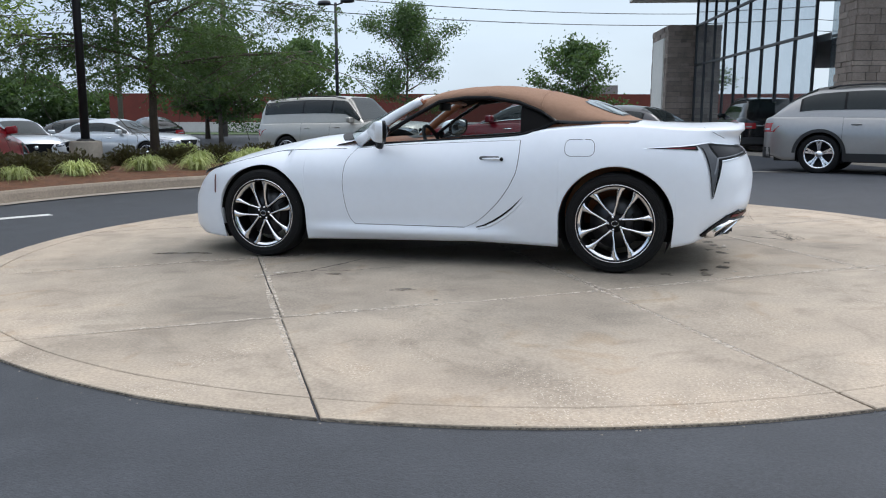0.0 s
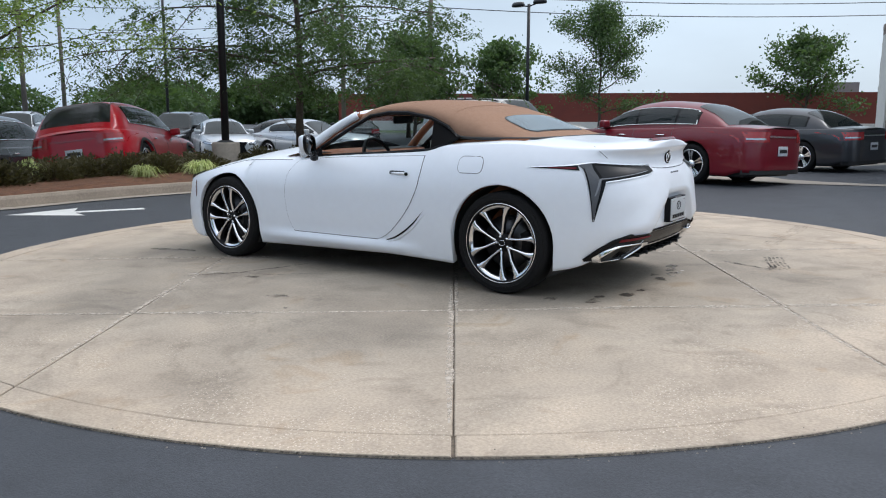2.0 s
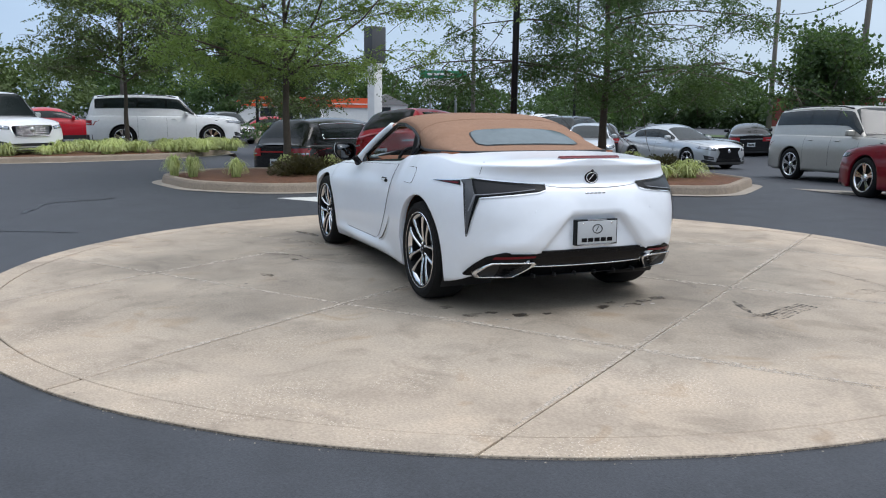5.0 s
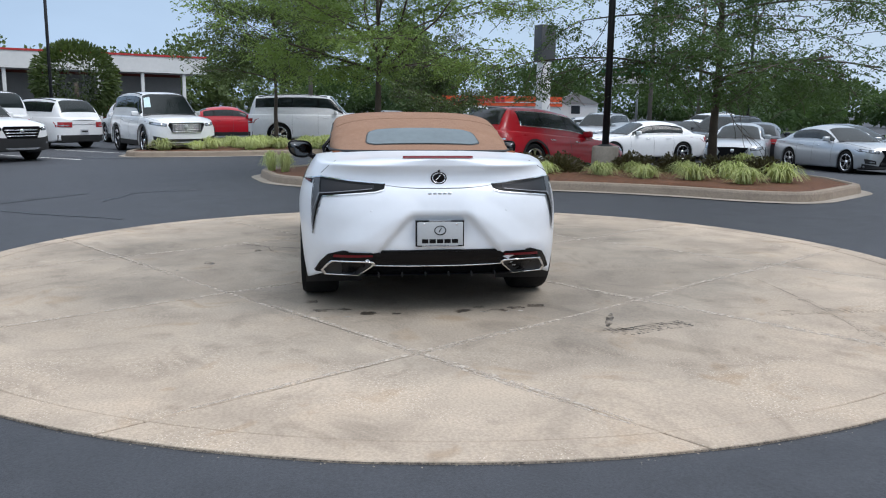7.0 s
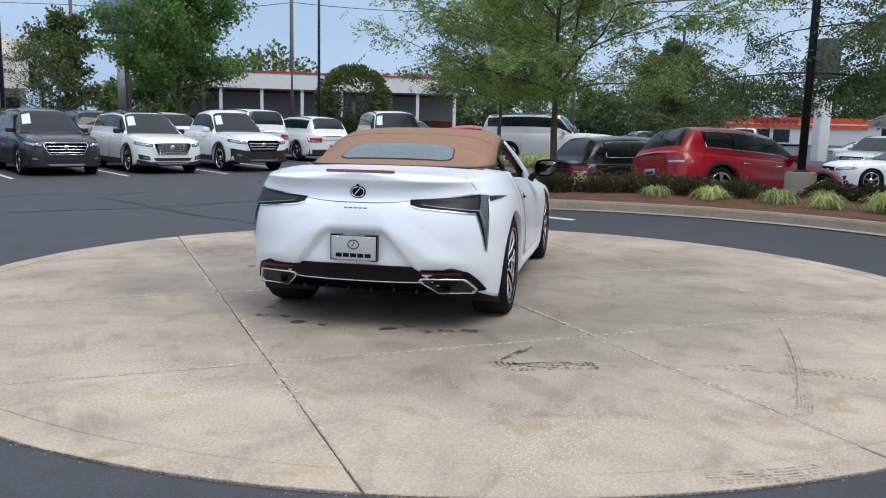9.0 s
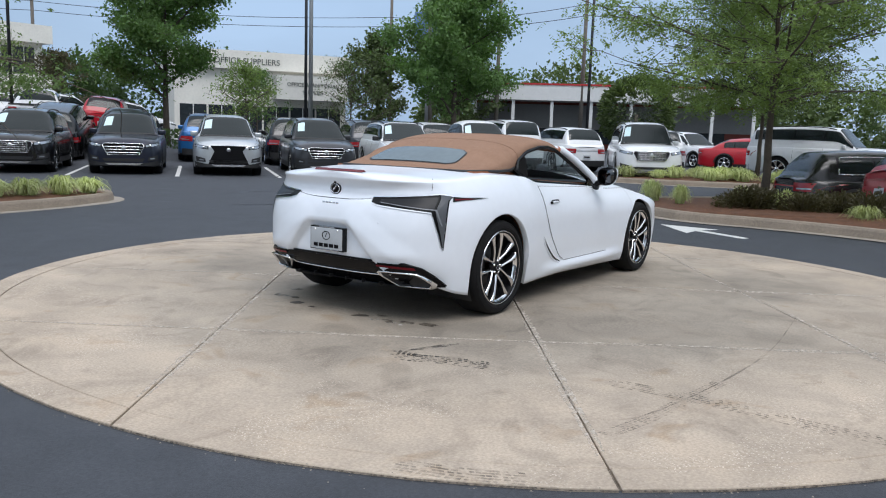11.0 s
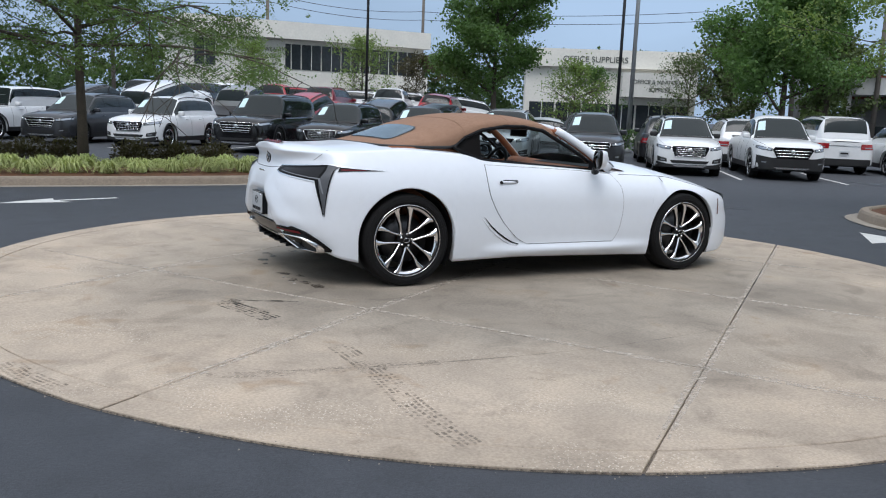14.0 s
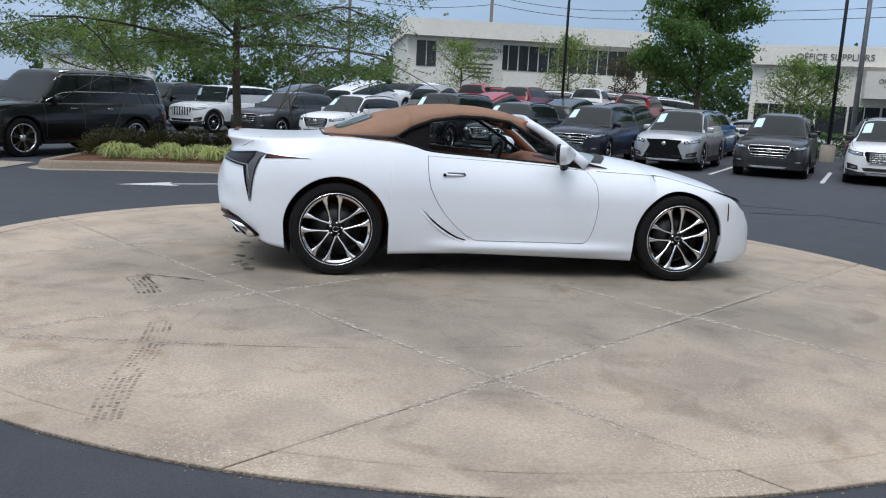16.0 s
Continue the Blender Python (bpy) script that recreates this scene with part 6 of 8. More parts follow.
    part("wiper_cowl", sheet(lambda t, s: cab(shield + (cowl - shield) * t, s, 0.010), span(0.94, 1.0, 3), span(-0.56, 0.56, 9)), BLACK_PLASTIC, car, "black cowl under the windscreen")
    # tail
    def tail(yv, z, off=0.0):
        lo, hi = xr, xr + 0.9
        for _ in range(0 if plan(xr, z) >= abs(yv) else 18):
            m = (lo + hi) / 2
            lo, hi = (lo, m) if plan(m, z) >= abs(yv) else (m, hi)
        px = xr if plan(xr, z) >= abs(yv) else hi
        return Vector((px - off, yv, z))

    def tail_patch(y0, y1, z0, z1, off, n=9):
        return sheet(lambda u, v: tail(y0 + (y1 - y0) * u, z0 + (z1 - z0) * v, off), span(0, 1, n), span(0, 1, 4))
    part("rear_bumper", tail_patch(-w2 * 0.93, w2 * 0.93, clear + 0.03, clear + (0.10 if kind in ("sedan", "coupe") else 0.24), 0.012, 17), BLACK_PLASTIC, car, "black lower bumper")
    tz = tail_z - 0.28
    both(lambda: tail_patch(w2 * 0.48, w2 * 0.95, tz, tz + 0.17, 0.012), "tail_lamp", TAIL_RED, car, "red tail lamp")
    both(lambda: tail_patch(w2 * 0.60, w2 * 0.90, tz + 0.04, tz + 0.07, 0.016), "reverse_lamp", HEAD_LENS, car)
    part("tail_bar", tail_patch(-w2 * 0.5, w2 * 0.5, tz + 0.08, tz + 0.11, 0.010), CHROME if grille != "spindle" else TAIL_RED, car)
    if plate_back:
        zp = tz - 0.14
        pl = part("number_plate", slab(xr - 0.022, xr - 0.012, -0.155, 0.155, zp - 0.08, zp + 0.08, 0.003), PLATE_PALE, car, "pale number plate with plain bar")
        part("plate_bar", slab(xr - 0.025, xr - 0.022, -0.12, 0.12, zp - 0.03, zp + 0.03, 0.001), BLACK_PLASTIC, pl, "plain dark bar", False)
    if cladding:
        for c in ax:
            both(lambda: sheet(lambda a, k: side(c + math.cos(a) * ar * (1.0, 1.14)[k], wr + math.sin(a) * ar * (1.0, 1.14)[k], 0.018), span(0.05, math.pi - 0.05, 18), [0, 1]), "wheel_arch_trim", BLACK_PLASTIC, car, "black arch trim")
        both(lambda: sheet(lambda px, k: side(px, clear + 0.0 + (0.0, 0.10, 0.15)[k], 0.012), span(ax[1] + ar, ax[0] - ar, 8), [0, 1, 2]), "sill_trim", BLACK_PLASTIC, car, "black sill trim")
    for c in ax:
        both(lambda: sheet(lambda a, k: (c + math.cos(a) * ar * 0.99, (w2 * 0.95, w2 * 0.5, w2 * 0.5)[k], wr + math.sin(a) * ar * (0.99 if k < 2 else 0.05)), span(-0.4, math.pi + 0.4, 14), [0, 1, 2]), "arch_liner", BLACK_PLASTIC, car)
    if rails and kind in ("suv", "raked_suv", "big_suv", "crossover"):
        both(lambda: tube([cab(px, 0.42, 0.035 if abs(t - 0.5) < 0.49 else 0.005) for t, px in zip(span(0, 1, 9), span(roof_end + 0.1, shield - 0.05, 9))], 0.018, 6), "roof_rail", CHROME if chrome_line else BLACK_PLASTIC, car, "roof rail")
    if sheet_on:
        part("price_sheet", sheet(lambda t, s: cab(shield + (cowl - shield) * t, s, 0.012), span(0.25, 0.66, 4), span(-0.40, -0.14, 4)), SHEET_PAPER, car, "pale paper price sheet behind glass")
    if kind == "pickup":
        part("load_bed", slab(xr + 0.08, tail_x - 0.08, -w2 * 0.82, w2 * 0.82, tail_z - 0.02, tail_z + 0.035, 0.01), BLACK_PLASTIC, car, "dark bed cover")
    if kind == "jeep":
        part("spare_wheel", lathe([(0.10, 0.0), (0.20, 0.10), (0.36, 0.12), (0.40, 0.06), (0.40, -0.06), (0.36, -0.1)], 24, "x"), RUBBER, car, "spare wheel").matrix_local = pose(xr - 0.10, 0, 0.98, 0, 0, 180)
    # wheels
    first = new("wheel"); first.parent = car
    part("tyre", lathe([(wr * 0.70, -0.10), (wr * 0.80, -0.115), (wr * 0.93, -0.11), (wr, -0.07), (wr, 0.07), (wr * 0.93, 0.11), (wr * 0.80, 0.115), (wr * 0.71, 0.10)], 32), RUBBER, first, "black tyre")
    part("rim_well", lathe([(wr * 0.72, 0.10), (wr * 0.66, 0.085), (wr * 0.62, 0.02), (0.02, 0.01)], 28), RIM_DARK, first, "dark wheel well")
    bm = lathe([(wr * 0.73, 0.10), (wr * 0.71, 0.108), (wr * 0.66, 0.10), (wr * 0.64, 0.085)], 32)
    for k in range(spokes):
        a = 2 * math.pi * k / spokes + 0.3
        for da in (-0.16, 0.16):
            sheet(lambda t, q: ((0.05 + (wr * 0.68 - 0.05) * t) * math.cos(a + da * t) - q * 0.022 * math.sin(a), 0.098 - 0.02 * (1 - t), (0.05 + (wr * 0.68 - 0.05) * t) * math.sin(a + da * t) + q * 0.022 * math.cos(a)), [0, 0.5, 1], [-1, 1], bm=bm)
    lathe([(0.001, 0.092), (0.06, 0.09), (0.075, 0.06)], 14, bm=bm)
    part("rim", bm, RIM_DARK if dark_rim else CHROME, first, "alloy rim")
    yw = w2 - 0.125
    first.matrix_local = pose(ax[0], yw, wr, 0, 0, 0)
    for c, s in ((ax[1], 1), (ax[0], -1), (ax[1], -1)):
        o = copy_thing(first, pose(c, s * yw, wr, 0, 0, 0 if s > 0 else 180))
    return car
# ---- the cars of the lot ----
WHITE = paint("white", (0.78, 0.79, 0.80), 0.0); BLACKP = paint("black", (0.006, 0.006, 0.007), 0.0, 0.2)
RED = paint("red", (0.40, 0.004, 0.014), 0.0); MAROON = paint("maroon", (0.16, 0.003, 0.012), 0.0)
SILVER = paint("silver", (0.50, 0.52, 0.54), 0.6); GREYP = paint("grey", (0.042, 0.044, 0.050), 0.4); BEIGE = paint("beige_silver", (0.46, 0.44, 0.40), 0.4)
NAVY = paint("navy", (0.014, 0.018, 0.034), 0.3); BLUE = paint("blue", (0.02, 0.12, 0.32), 0.3); STEEL = paint("warm_silver", (0.33, 0.325, 0.32), 0.6)

parked_car("crossover", RED, "bright red compact crossover parked behind the planted island", -10.38, 4.10, 124.8, grille="spindle", chrome_line=True, rails=False)
parked_car("crossover", BLACKP, "black compact crossover with chrome window line", -12.08, 2.20, 124.8, grille="spindle", chrome_line=True, rails=False)
parked_car("sedan", WHITE, "white saloon with alloy wheels on the far bay", -21.0, 10.6, -80, cladding=False, grille="spindle", chrome_line=True)
parked_car("sedan", SILVER, "silver saloon facing the drive", -18.2, 13.1, -33, cladding=False, grille="spindle", chrome_line=True)
parked_car("sedan", SILVER, "silver saloon parked side on", -16.1, 15.4, 2, cladding=False, grille="spindle", chrome_line=True)
parked_car("big_suv", BEIGE, "beige silver older large off-roader with roof rails", -7.4, 14.0, -10, cladding=False, chrome_line=False, spokes=6)
parked_car("sedan", MAROON, "dark red saloon with polished wheels beside the drive", -1.15, 9.15, 165, cladding=False, chrome_line=True)
parked_car("sedan", GREYP, "dark grey saloon at the showroom front", -0.39, 14.97, 160, cladding=False)
parked_car("raked_suv", STEEL, "warm silver compact crossover at the showroom", 5.56, 10.26, -18, grille="spindle", rails=True)
parked_car("big_suv", WHITE, "white large off-roader behind a small tree", -23.9, -1.1, 85, cladding=False, spokes=6)
parked_car("suv", BLACKP, "black crossover beside the showroom glass", 3.6, 22.0, 100)

# bays run along ROW_U from ROW_0; the cars face along ROW_N
ROW_0, ROW_U, ROW_N = Vector((-1.75, -18.45)), Vector((-0.788, 0.615)), Vector((0.615, 0.788))
FRONT_ROW = [("pickup", WHITE, "white pickup truck with black bumper and price sheet", 6.0, "bars", None, True),
             ("suv", WHITE, "white crossover with black roof and price sheet", 5.0, "mesh", BLACKP, True),
             ("suv", GREYP, "dark grey crossover with bright grille bars", 4.0, "bars", None, True),
             ("suv", SILVER, "silver crossover with black grille", 3.0, "spindle", None, True),
             ("suv", NAVY, "dark blue-grey crossover with bright grille bars", 2.0, "bars", None, True),
             ("suv", BLACKP, "dark off-roader with price sheet", 1.0, "mesh", None, True),
             ("big_suv", BLACKP, "black large off-roader with bright grille", 0.0, "bars", None, True),
             ("suv", WHITE, "white crossover with wide bright grille", -1.35, "mesh", None, True),
             ("suv", GREYP, "dark grey off-roader in the row", -2.5, "bars", None, True),
             ("jeep", WHITE, "white boxy off-roader with slotted grille", -3.65, "slots", None, True)]
for kind, col, lab, bay, gr, rf, sh in FRONT_ROW:
    c = ROW_0 + ROW_U * 2.69 * bay - ROW_N * KINDS[kind][0] / 2
    parked_car(kind, col, lab, c.x, c.y, 52, roof=rf, sheet_on=sh, grille=gr, group="cars in the front row", spokes=6 if kind == "jeep" else 5)
SECOND_ROW = [("suv", WHITE, "white crossover seen from behind with red lamps", 7.9, 4.5), ("big_suv", WHITE, "white large off-roader seen from behind", 7.0, 4.9),
              ("suv", WHITE, "white crossover seen from behind", 5.9, 5.6), ("suv", GREYP, "dark grey off-roader seen from behind", 4.95, 5.6),
              ("suv", BLACKP, "black crossover seen from behind", 3.9, 5.6), ("suv", BLUE, "bright blue crossover in the second row", 2.8, 6.5),
              ("suv", GREYP, "dark crossover in the second row", 1.8, 5.8), ("suv", BLACKP, "black crossover in the second row", 1.0, 5.6),
              ("suv", RED, "red crossover in the second row", -0.2, 5.8), ("pickup", STEEL, "grey pickup truck seen from behind", -1.35, 5.8),
              ("big_suv", WHITE, "white off-roader behind the row", -2.6, 6.0), ("suv", BLACKP, "dark crossover behind the row", -3.8, 6.0)]
SECOND_ROW += [("pickup", SILVER, "silver pickup truck at the back of the lot", -4.6, 13.0), ("suv", BLACKP, "black crossover at the back of the lot", -3.2, 13.2),
               ("pickup", RED, "red pickup truck at the back of the lot", -1.9, 13.0), ("suv", MAROON, "dark red crossover at the back of the lot", -0.7, 12.6),
               ("pickup", WHITE, "white pickup truck at the back of the lot", 0.3, 13.4), ("suv", RED, "red crossover at the back of the lot", 1.3, 12.8)]
for kind, col, lab, bay, back in SECOND_ROW:
    c = ROW_0 + ROW_U * 2.69 * bay - ROW_N * (back + KINDS[kind][0] / 2)
    parked_car(kind, col, lab, c.x, c.y, 232, group="cars in the second row")
parked_car("big_suv", BLACKP, "black very large off-roader with chrome wheels", 7.1, -12.6, 53.5, cladding=False, chrome_line=True, spokes=6)
parked_car("big_suv", WHITE, "white large crossover with mesh grille", -19.5, -6.1, 28, grille="mesh", sheet_on=True)
parked_car("suv", WHITE, "white crossover parked behind another", -25.5, -8.0, 212)
parked_car("coupe", BLACKP, "black low sports car at the road", -20.7, 22.9, 140, cladding=False)
parked_car("sedan", GREYP, "dark saloon seen from behind", -21.3, 15.6, 145, cladding=False)
FAR_CARS = [("sedan", WHITE, -28.6, 16.2, -60), ("suv", BLACKP, -23.0, 14.9, -55), ("suv", SILVER, -30.5, 12.4, -40), ("sedan", GREYP, -31.5, 18.4, -60), ("suv", WHITE, -35.0, 21.0, 120),
            ("sedan", SILVER, -37.5, 14.5, 80), ("suv", STEEL, -38.0, 2.9, 10), ("van", WHITE, -44.0, 8.8, 170), ("sedan", RED, -39.0, 6.0, 90), ("pickup", WHITE, -5.2, -36.5, 20), ("suv", RED, -8.9, -34.6, 200),
            ("suv", WHITE, -14.0, -31.8, 160), ("sedan", SILVER, -18.6, -25.4, 140), ("suv", WHITE, -12.6, -34.2, 150), ("suv", WHITE, -19.4, -35.0, 170), ("sedan", RED, -2.6, -36.8, 10), ("big_suv", BLACKP, 7.2, -30.5, 50),
            ("sedan", RED, -30.5, -5.0, 100), ("suv", WHITE, -33.0, -9.0, 60), ("sedan", BLACKP, -19.3, 18.0, 20), ("sedan", SILVER, 10.5, -28.5, 50), ("suv", BLACKP, 9.0, -22.5, 52), ("suv", WHITE, 11.5, -24.0, 52)]
for kind, col, fx, fy, hd in FAR_CARS:
    nm = {WHITE: "white", BLACKP: "black", SILVER: "silver", GREYP: "dark grey", STEEL: "warm grey", RED: "red"}[col]
    parked_car(kind, col, nm + " " + {"sedan": "saloon", "suv": "crossover", "van": "panel van", "pickup": "pickup truck", "big_suv": "large off-roader"}[kind] + " parked far across the lot", fx, fy, hd, group="far parked cars")
# ---- trees, shrubs, grasses ----
BARK = mat("grey_brown_bark", (0.085, 0.068, 0.052), 0.95, var=0.35, scale=5, bump=0.9, bscale=30)


def leaf_mat(name, rgb, trans=0.25):
    m = mat(name, rgb, 0.55, var=0.25, scale=1.2, rand=0.55, spec=0.3)
    b = m.node_tree.nodes["Principled BSDF"]
    out = m.node_tree.nodes["Material Output"]
    tl = m.node_tree.nodes.new("ShaderNodeBsdfTranslucent"); tl.inputs[0].default_value = (rgb[0] * 1.6, rgb[1] * 1.7, rgb[2] * 0.9, 1)
    mx = m.node_tree.nodes.new("ShaderNodeMixShader"); mx.inputs[0].default_value = trans
    m.node_tree.links.new(b.outputs[0], mx.inputs[1]); m.node_tree.links.new(tl.outputs[0], mx.inputs[2]); m.node_tree.links.new(mx.outputs[0], out.inputs[0])
    return m


LEAF_LOCUST = leaf_mat("locust_leaf", (0.15, 0.21, 0.07), 0.42)
LEAF_MAPLE = leaf_mat("maple_leaf", (0.105, 0.185, 0.06), 0.34)
LEAF_DARK = leaf_mat("dark_leaf", (0.072, 0.118, 0.050), 0.38)
LEAF_FEATHER = leaf_mat("feather_leaf", (0.11, 0.165, 0.062), 0.42)
LEAF_OLIVE = leaf_mat("olive_leaf", (0.085, 0.118, 0.045))
LEAF_SHRUB = leaf_mat("barberry_leaf", (0.078, 0.068, 0.036))
BLADE = leaf_mat("pale_green_blade", (0.44, 0.48, 0.22))


def leaves(name, centres, dirs, size, ratio, material, parent, seed, droop=0.3, label=""):
    """Many small leaf blades round the given centres, as one mesh."""
    rng = np.random.default_rng(seed)
    n = len(centres)
    d = np.asarray(dirs) + rng.normal(0, 0.55, (n, 3)); d[:, 2] -= droop
    d /= np.linalg.norm(d, axis=1)[:, None] + 1e-9
    up = rng.normal(0, 1, (n, 3)); up[:, 2] += 0.8
    s = np.cross(d, up); s /= np.linalg.norm(s, axis=1)[:, None] + 1e-9
    ln = size * rng.uniform(0.6, 1.35, (n, 1)); wd = ln * ratio
    c = np.asarray(centres)
    q = np.stack([c - d * ln * 0.5, c + s * wd * 0.5 - d * ln * 0.05, c + d * ln * 0.5, c - s * wd * 0.5 - d * ln * 0.05], 1).reshape(-1, 3)
    me = bpy.data.meshes.new(name)
    me.vertices.add(4 * n); me.vertices.foreach_set("co", q.ravel())
    me.loops.add(4 * n); me.loops.foreach_set("vertex_index", np.arange(4 * n))
    me.polygons.add(n); me.polygons.foreach_set("loop_start", np.arange(0, 4 * n, 4))
    me.update(calc_edges=True)
    me.materials.append(material)
    ob = new(name, me)
    if parent is not None:
        ob.parent = parent
    return tagged(ob, label)


def tree(x, y, height, crown, clear, label, style="locust", seed=1, count=6000, trunk_r=0.09, leaf=0.16, material=None, lift=0.12, lean=0.0, leader=False):
    rng = random.Random(seed)
    t = new("tree"); t.location = (x, y, lie(x, y) + lift)
    tagged(t, label, "tree")
    bm = bmesh.new()
    tips, tdir = [], []

    def limb(p, d, length, r, depth):
        pts, q, dd = [p.copy()], p.copy(), d.copy()
        n = 5
        for k in range(n):
            dd = (dd + Vector((rng.gauss(0, 0.13), rng.gauss(0, 0.13), rng.gauss(-0.06 if leader else 0.03, 0.08)))).normalized()
            q = q + dd * length / n
            pts.append(q.copy())
        tube(pts, [max(0.006, r * (1 - 0.62 * k / n)) for k in range(n + 1)], 7 if depth < 1 else 5, bm=bm)
        for k in range(1, n + 1):
            if depth >= 1:
                tips.append(pts[k]); tdir.append(dd.copy())
        if depth < 3:
            m = {0: 0, 1: 5, 2: 4}[depth]
            for k in range(m):
                i = 1 + int(rng.random() * n)
                i = min(n, max(1, i))
                a = rng.uniform(0, 2 * math.pi)
                side = Vector((math.cos(a), math.sin(a), rng.uniform(-0.55, 0.25) if style == "locust" else rng.uniform(-0.25, 0.5)))
                nd = (dd * 0.55 + side * 0.75).normalized()
                if style == "locust":
                    nd.z *= 0.55; nd.normalize()
                limb(pts[i], nd, length * rng.uniform(0.40, 0.62), r * 0.42, depth + 1)
    top = height * (0.94 if style != "locust" or leader else 0.62)
    tr = [Vector((lean * k / 8 + rng.gauss(0, 0.02), rng.gauss(0, 0.02), top * k / 8)) for k in range(9)]
    tr[0] = Vector((0, 0, -0.15))
    tube(tr, [trunk_r * (1.35 - 0.15) if k == 0 else trunk_r * max(0.14, 1 - 0.85 * k / 8) for k in range(9)], 10, bm=bm)
    limbs = 20 if leader else 15 if style == "locust" else 16
    for k in range(limbs):
        f = k / (limbs - 1)
        z = clear + (top - clear) * (f ** (1.5 if style == "locust" else 0.9) * 0.95)
        a = 2.4 * k + rng.uniform(-0.3, 0.3)
        if style == "locust":
            rise = rng.uniform(0.02, 0.30) + 0.5 * f if leader else rng.uniform(0.06, 0.42) + 0.6 * f
            ln = crown * rng.uniform(0.75, 1.0) * (1 - (0.6 if leader else 0.3) * f)
        else:
            rise = rng.uniform(0.1, 0.45) + 0.8 * f
            ln = crown * (0.55 + 0.5 * math.sin(math.pi * min(1, 0.25 + 0.72 * f))) * rng.uniform(0.8, 1.0) * (1 - 0.55 * f * f)
        d = Vector((math.cos(a), math.sin(a), rise)).normalized()
        i = z / top * 8; j = min(7, int(i))
        limb(tr[j].lerp(tr[j + 1], i - j), d, ln, trunk_r * (0.38 if style == "locust" else 0.5) * (1 - 0.4 * f), 1)
    part("trunk", bm, BARK, t, "grey-brown trunk and limbs")
    nr = np.random.default_rng(seed + 50)
    P = np.array([tuple(v) for v in tips]); D = np.array([tuple(v) for v in tdir])
    # leaves gather on some of the twigs only, so that gaps stay open between the layers
    held = nr.permutation(len(P))[: max(12, int(len(P) * (0.42 if style == "locust" else 0.9)))]
    load = nr.gamma(1.6, 1.0, len(held))
    fronds = 9 if style == "locust" else 1
    pick = nr.choice(held, count // fronds, p=load / load.sum())
    spread = crown * (0.056 if style == "locust" else 0.10)
    c = P[pick] + nr.normal(0, 1, (len(pick), 3)) * np.array([spread, spread, spread * (0.55 if style == "locust" else 0.8)])
    c = c[c[:, 2] > clear * 0.78]
    ld = nr.normal(0, 0.7, (len(c), 3))
    if style == "locust":
        # each frond is a drooping stalk with leaflets on both sides
        fd = nr.normal(0, 1, (len(c), 3)); fd[:, 2] = -0.35 - 0.35 * np.abs(fd[:, 2]); fd /= np.linalg.norm(fd, axis=1)[:, None]
        fs = np.cross(fd, (0, 0, 1)); fs /= np.linalg.norm(fs, axis=1)[:, None] + 1e-9
        along = np.arange(fronds) / (fronds - 1); sign = np.where(np.arange(fronds) % 2, 1.0, -1.0)
        c = (c[:, None] + fd[:, None] * (along * leaf * 4.2)[None, :, None] + fs[:, None] * (sign * leaf * 0.42)[None, :, None]).reshape(-1, 3)
        ld = (fs[:, None] * sign[None, :, None] * 1.6 + fd[:, None] * 0.8).reshape(-1, 3)
    leaves("crown", c, ld, leaf, 0.42 if style == "locust" else 0.7, material or (LEAF_LOCUST if style == "locust" else LEAF_MAPLE), t, seed + 9, 0.45 if style == "locust" else 0.2, "leafy crown with gaps")
    return t


tree(-9.34, 0.29, 7.2, 3.6, 1.8, "slender feathery street tree in the mulch island", "locust", 3, 72000, 0.085, 0.068, lift=0.17)
tree(-8.80, 7.44, 7.4, 4.3, 1.75, "feathery street tree with dark trunk in the island", "locust", 12, 99000, 0.095, 0.072, LEAF_DARK, lift=0.17, leader=True)
tree(3.02, -10.9, 7.0, 4.2, 2.25, "feathery street tree above pale grasses", "locust", 21, 99000, 0.105, 0.072, LEAF_FEATHER, lift=0.17, leader=True)
tree(-20.2, -2.5, 6.8, 3.4, 2.0, "feathery street tree on the far island", "locust", 31, 36000, 0.08, 0.10, LEAF_OLIVE, lift=0.15)
tree(-23.1, -16.3, 8.8, 2.7, 1.9, "dense full green maple tree among parked cars", "maple", 41, 62000, 0.15, 0.135)
tree(-16.0, -27.0, 9.2, 2.75, 2.0, "dense full green maple tree among parked cars", "maple", 52, 62000, 0.15, 0.135)
tree(-17.2, 30.5, 4.5, 2.2, 0.8, "dark leafy tree near the road", "maple", 61, 9000, 0.10, 0.18, LEAF_DARK, lift=0)
tree(-11.1, 28.9, 6.0, 2.3, 1.2, "leafy roadside tree with open crown", "maple", 66, 20000, 0.08, 0.10, LEAF_DARK, lift=0)
tree(-5.9, 47.7, 5.4, 2.8, 1.3, "small leafy roadside tree", "maple", 76, 8000, 0.11, 0.20, LEAF_DARK, lift=0)
tree(-18.3, 24.5, 4.4, 2.3, 0.8, "dark leafy tree beyond the parked saloons", "maple", 81, 12000, 0.11, 0.17, LEAF_DARK, lift=0)
tree(-21.0, 27.5, 4.5, 2.6, 0.8, "dark leafy tree near the road", "maple", 86, 10000, 0.12, 0.19, LEAF_DARK, lift=0)
tree(-54.7, 5.2, 8.0, 2.6, 1.2, "tall dark tree in the distance", "maple", 91, 12000, 0.2, 0.26, LEAF_DARK, lift=0)
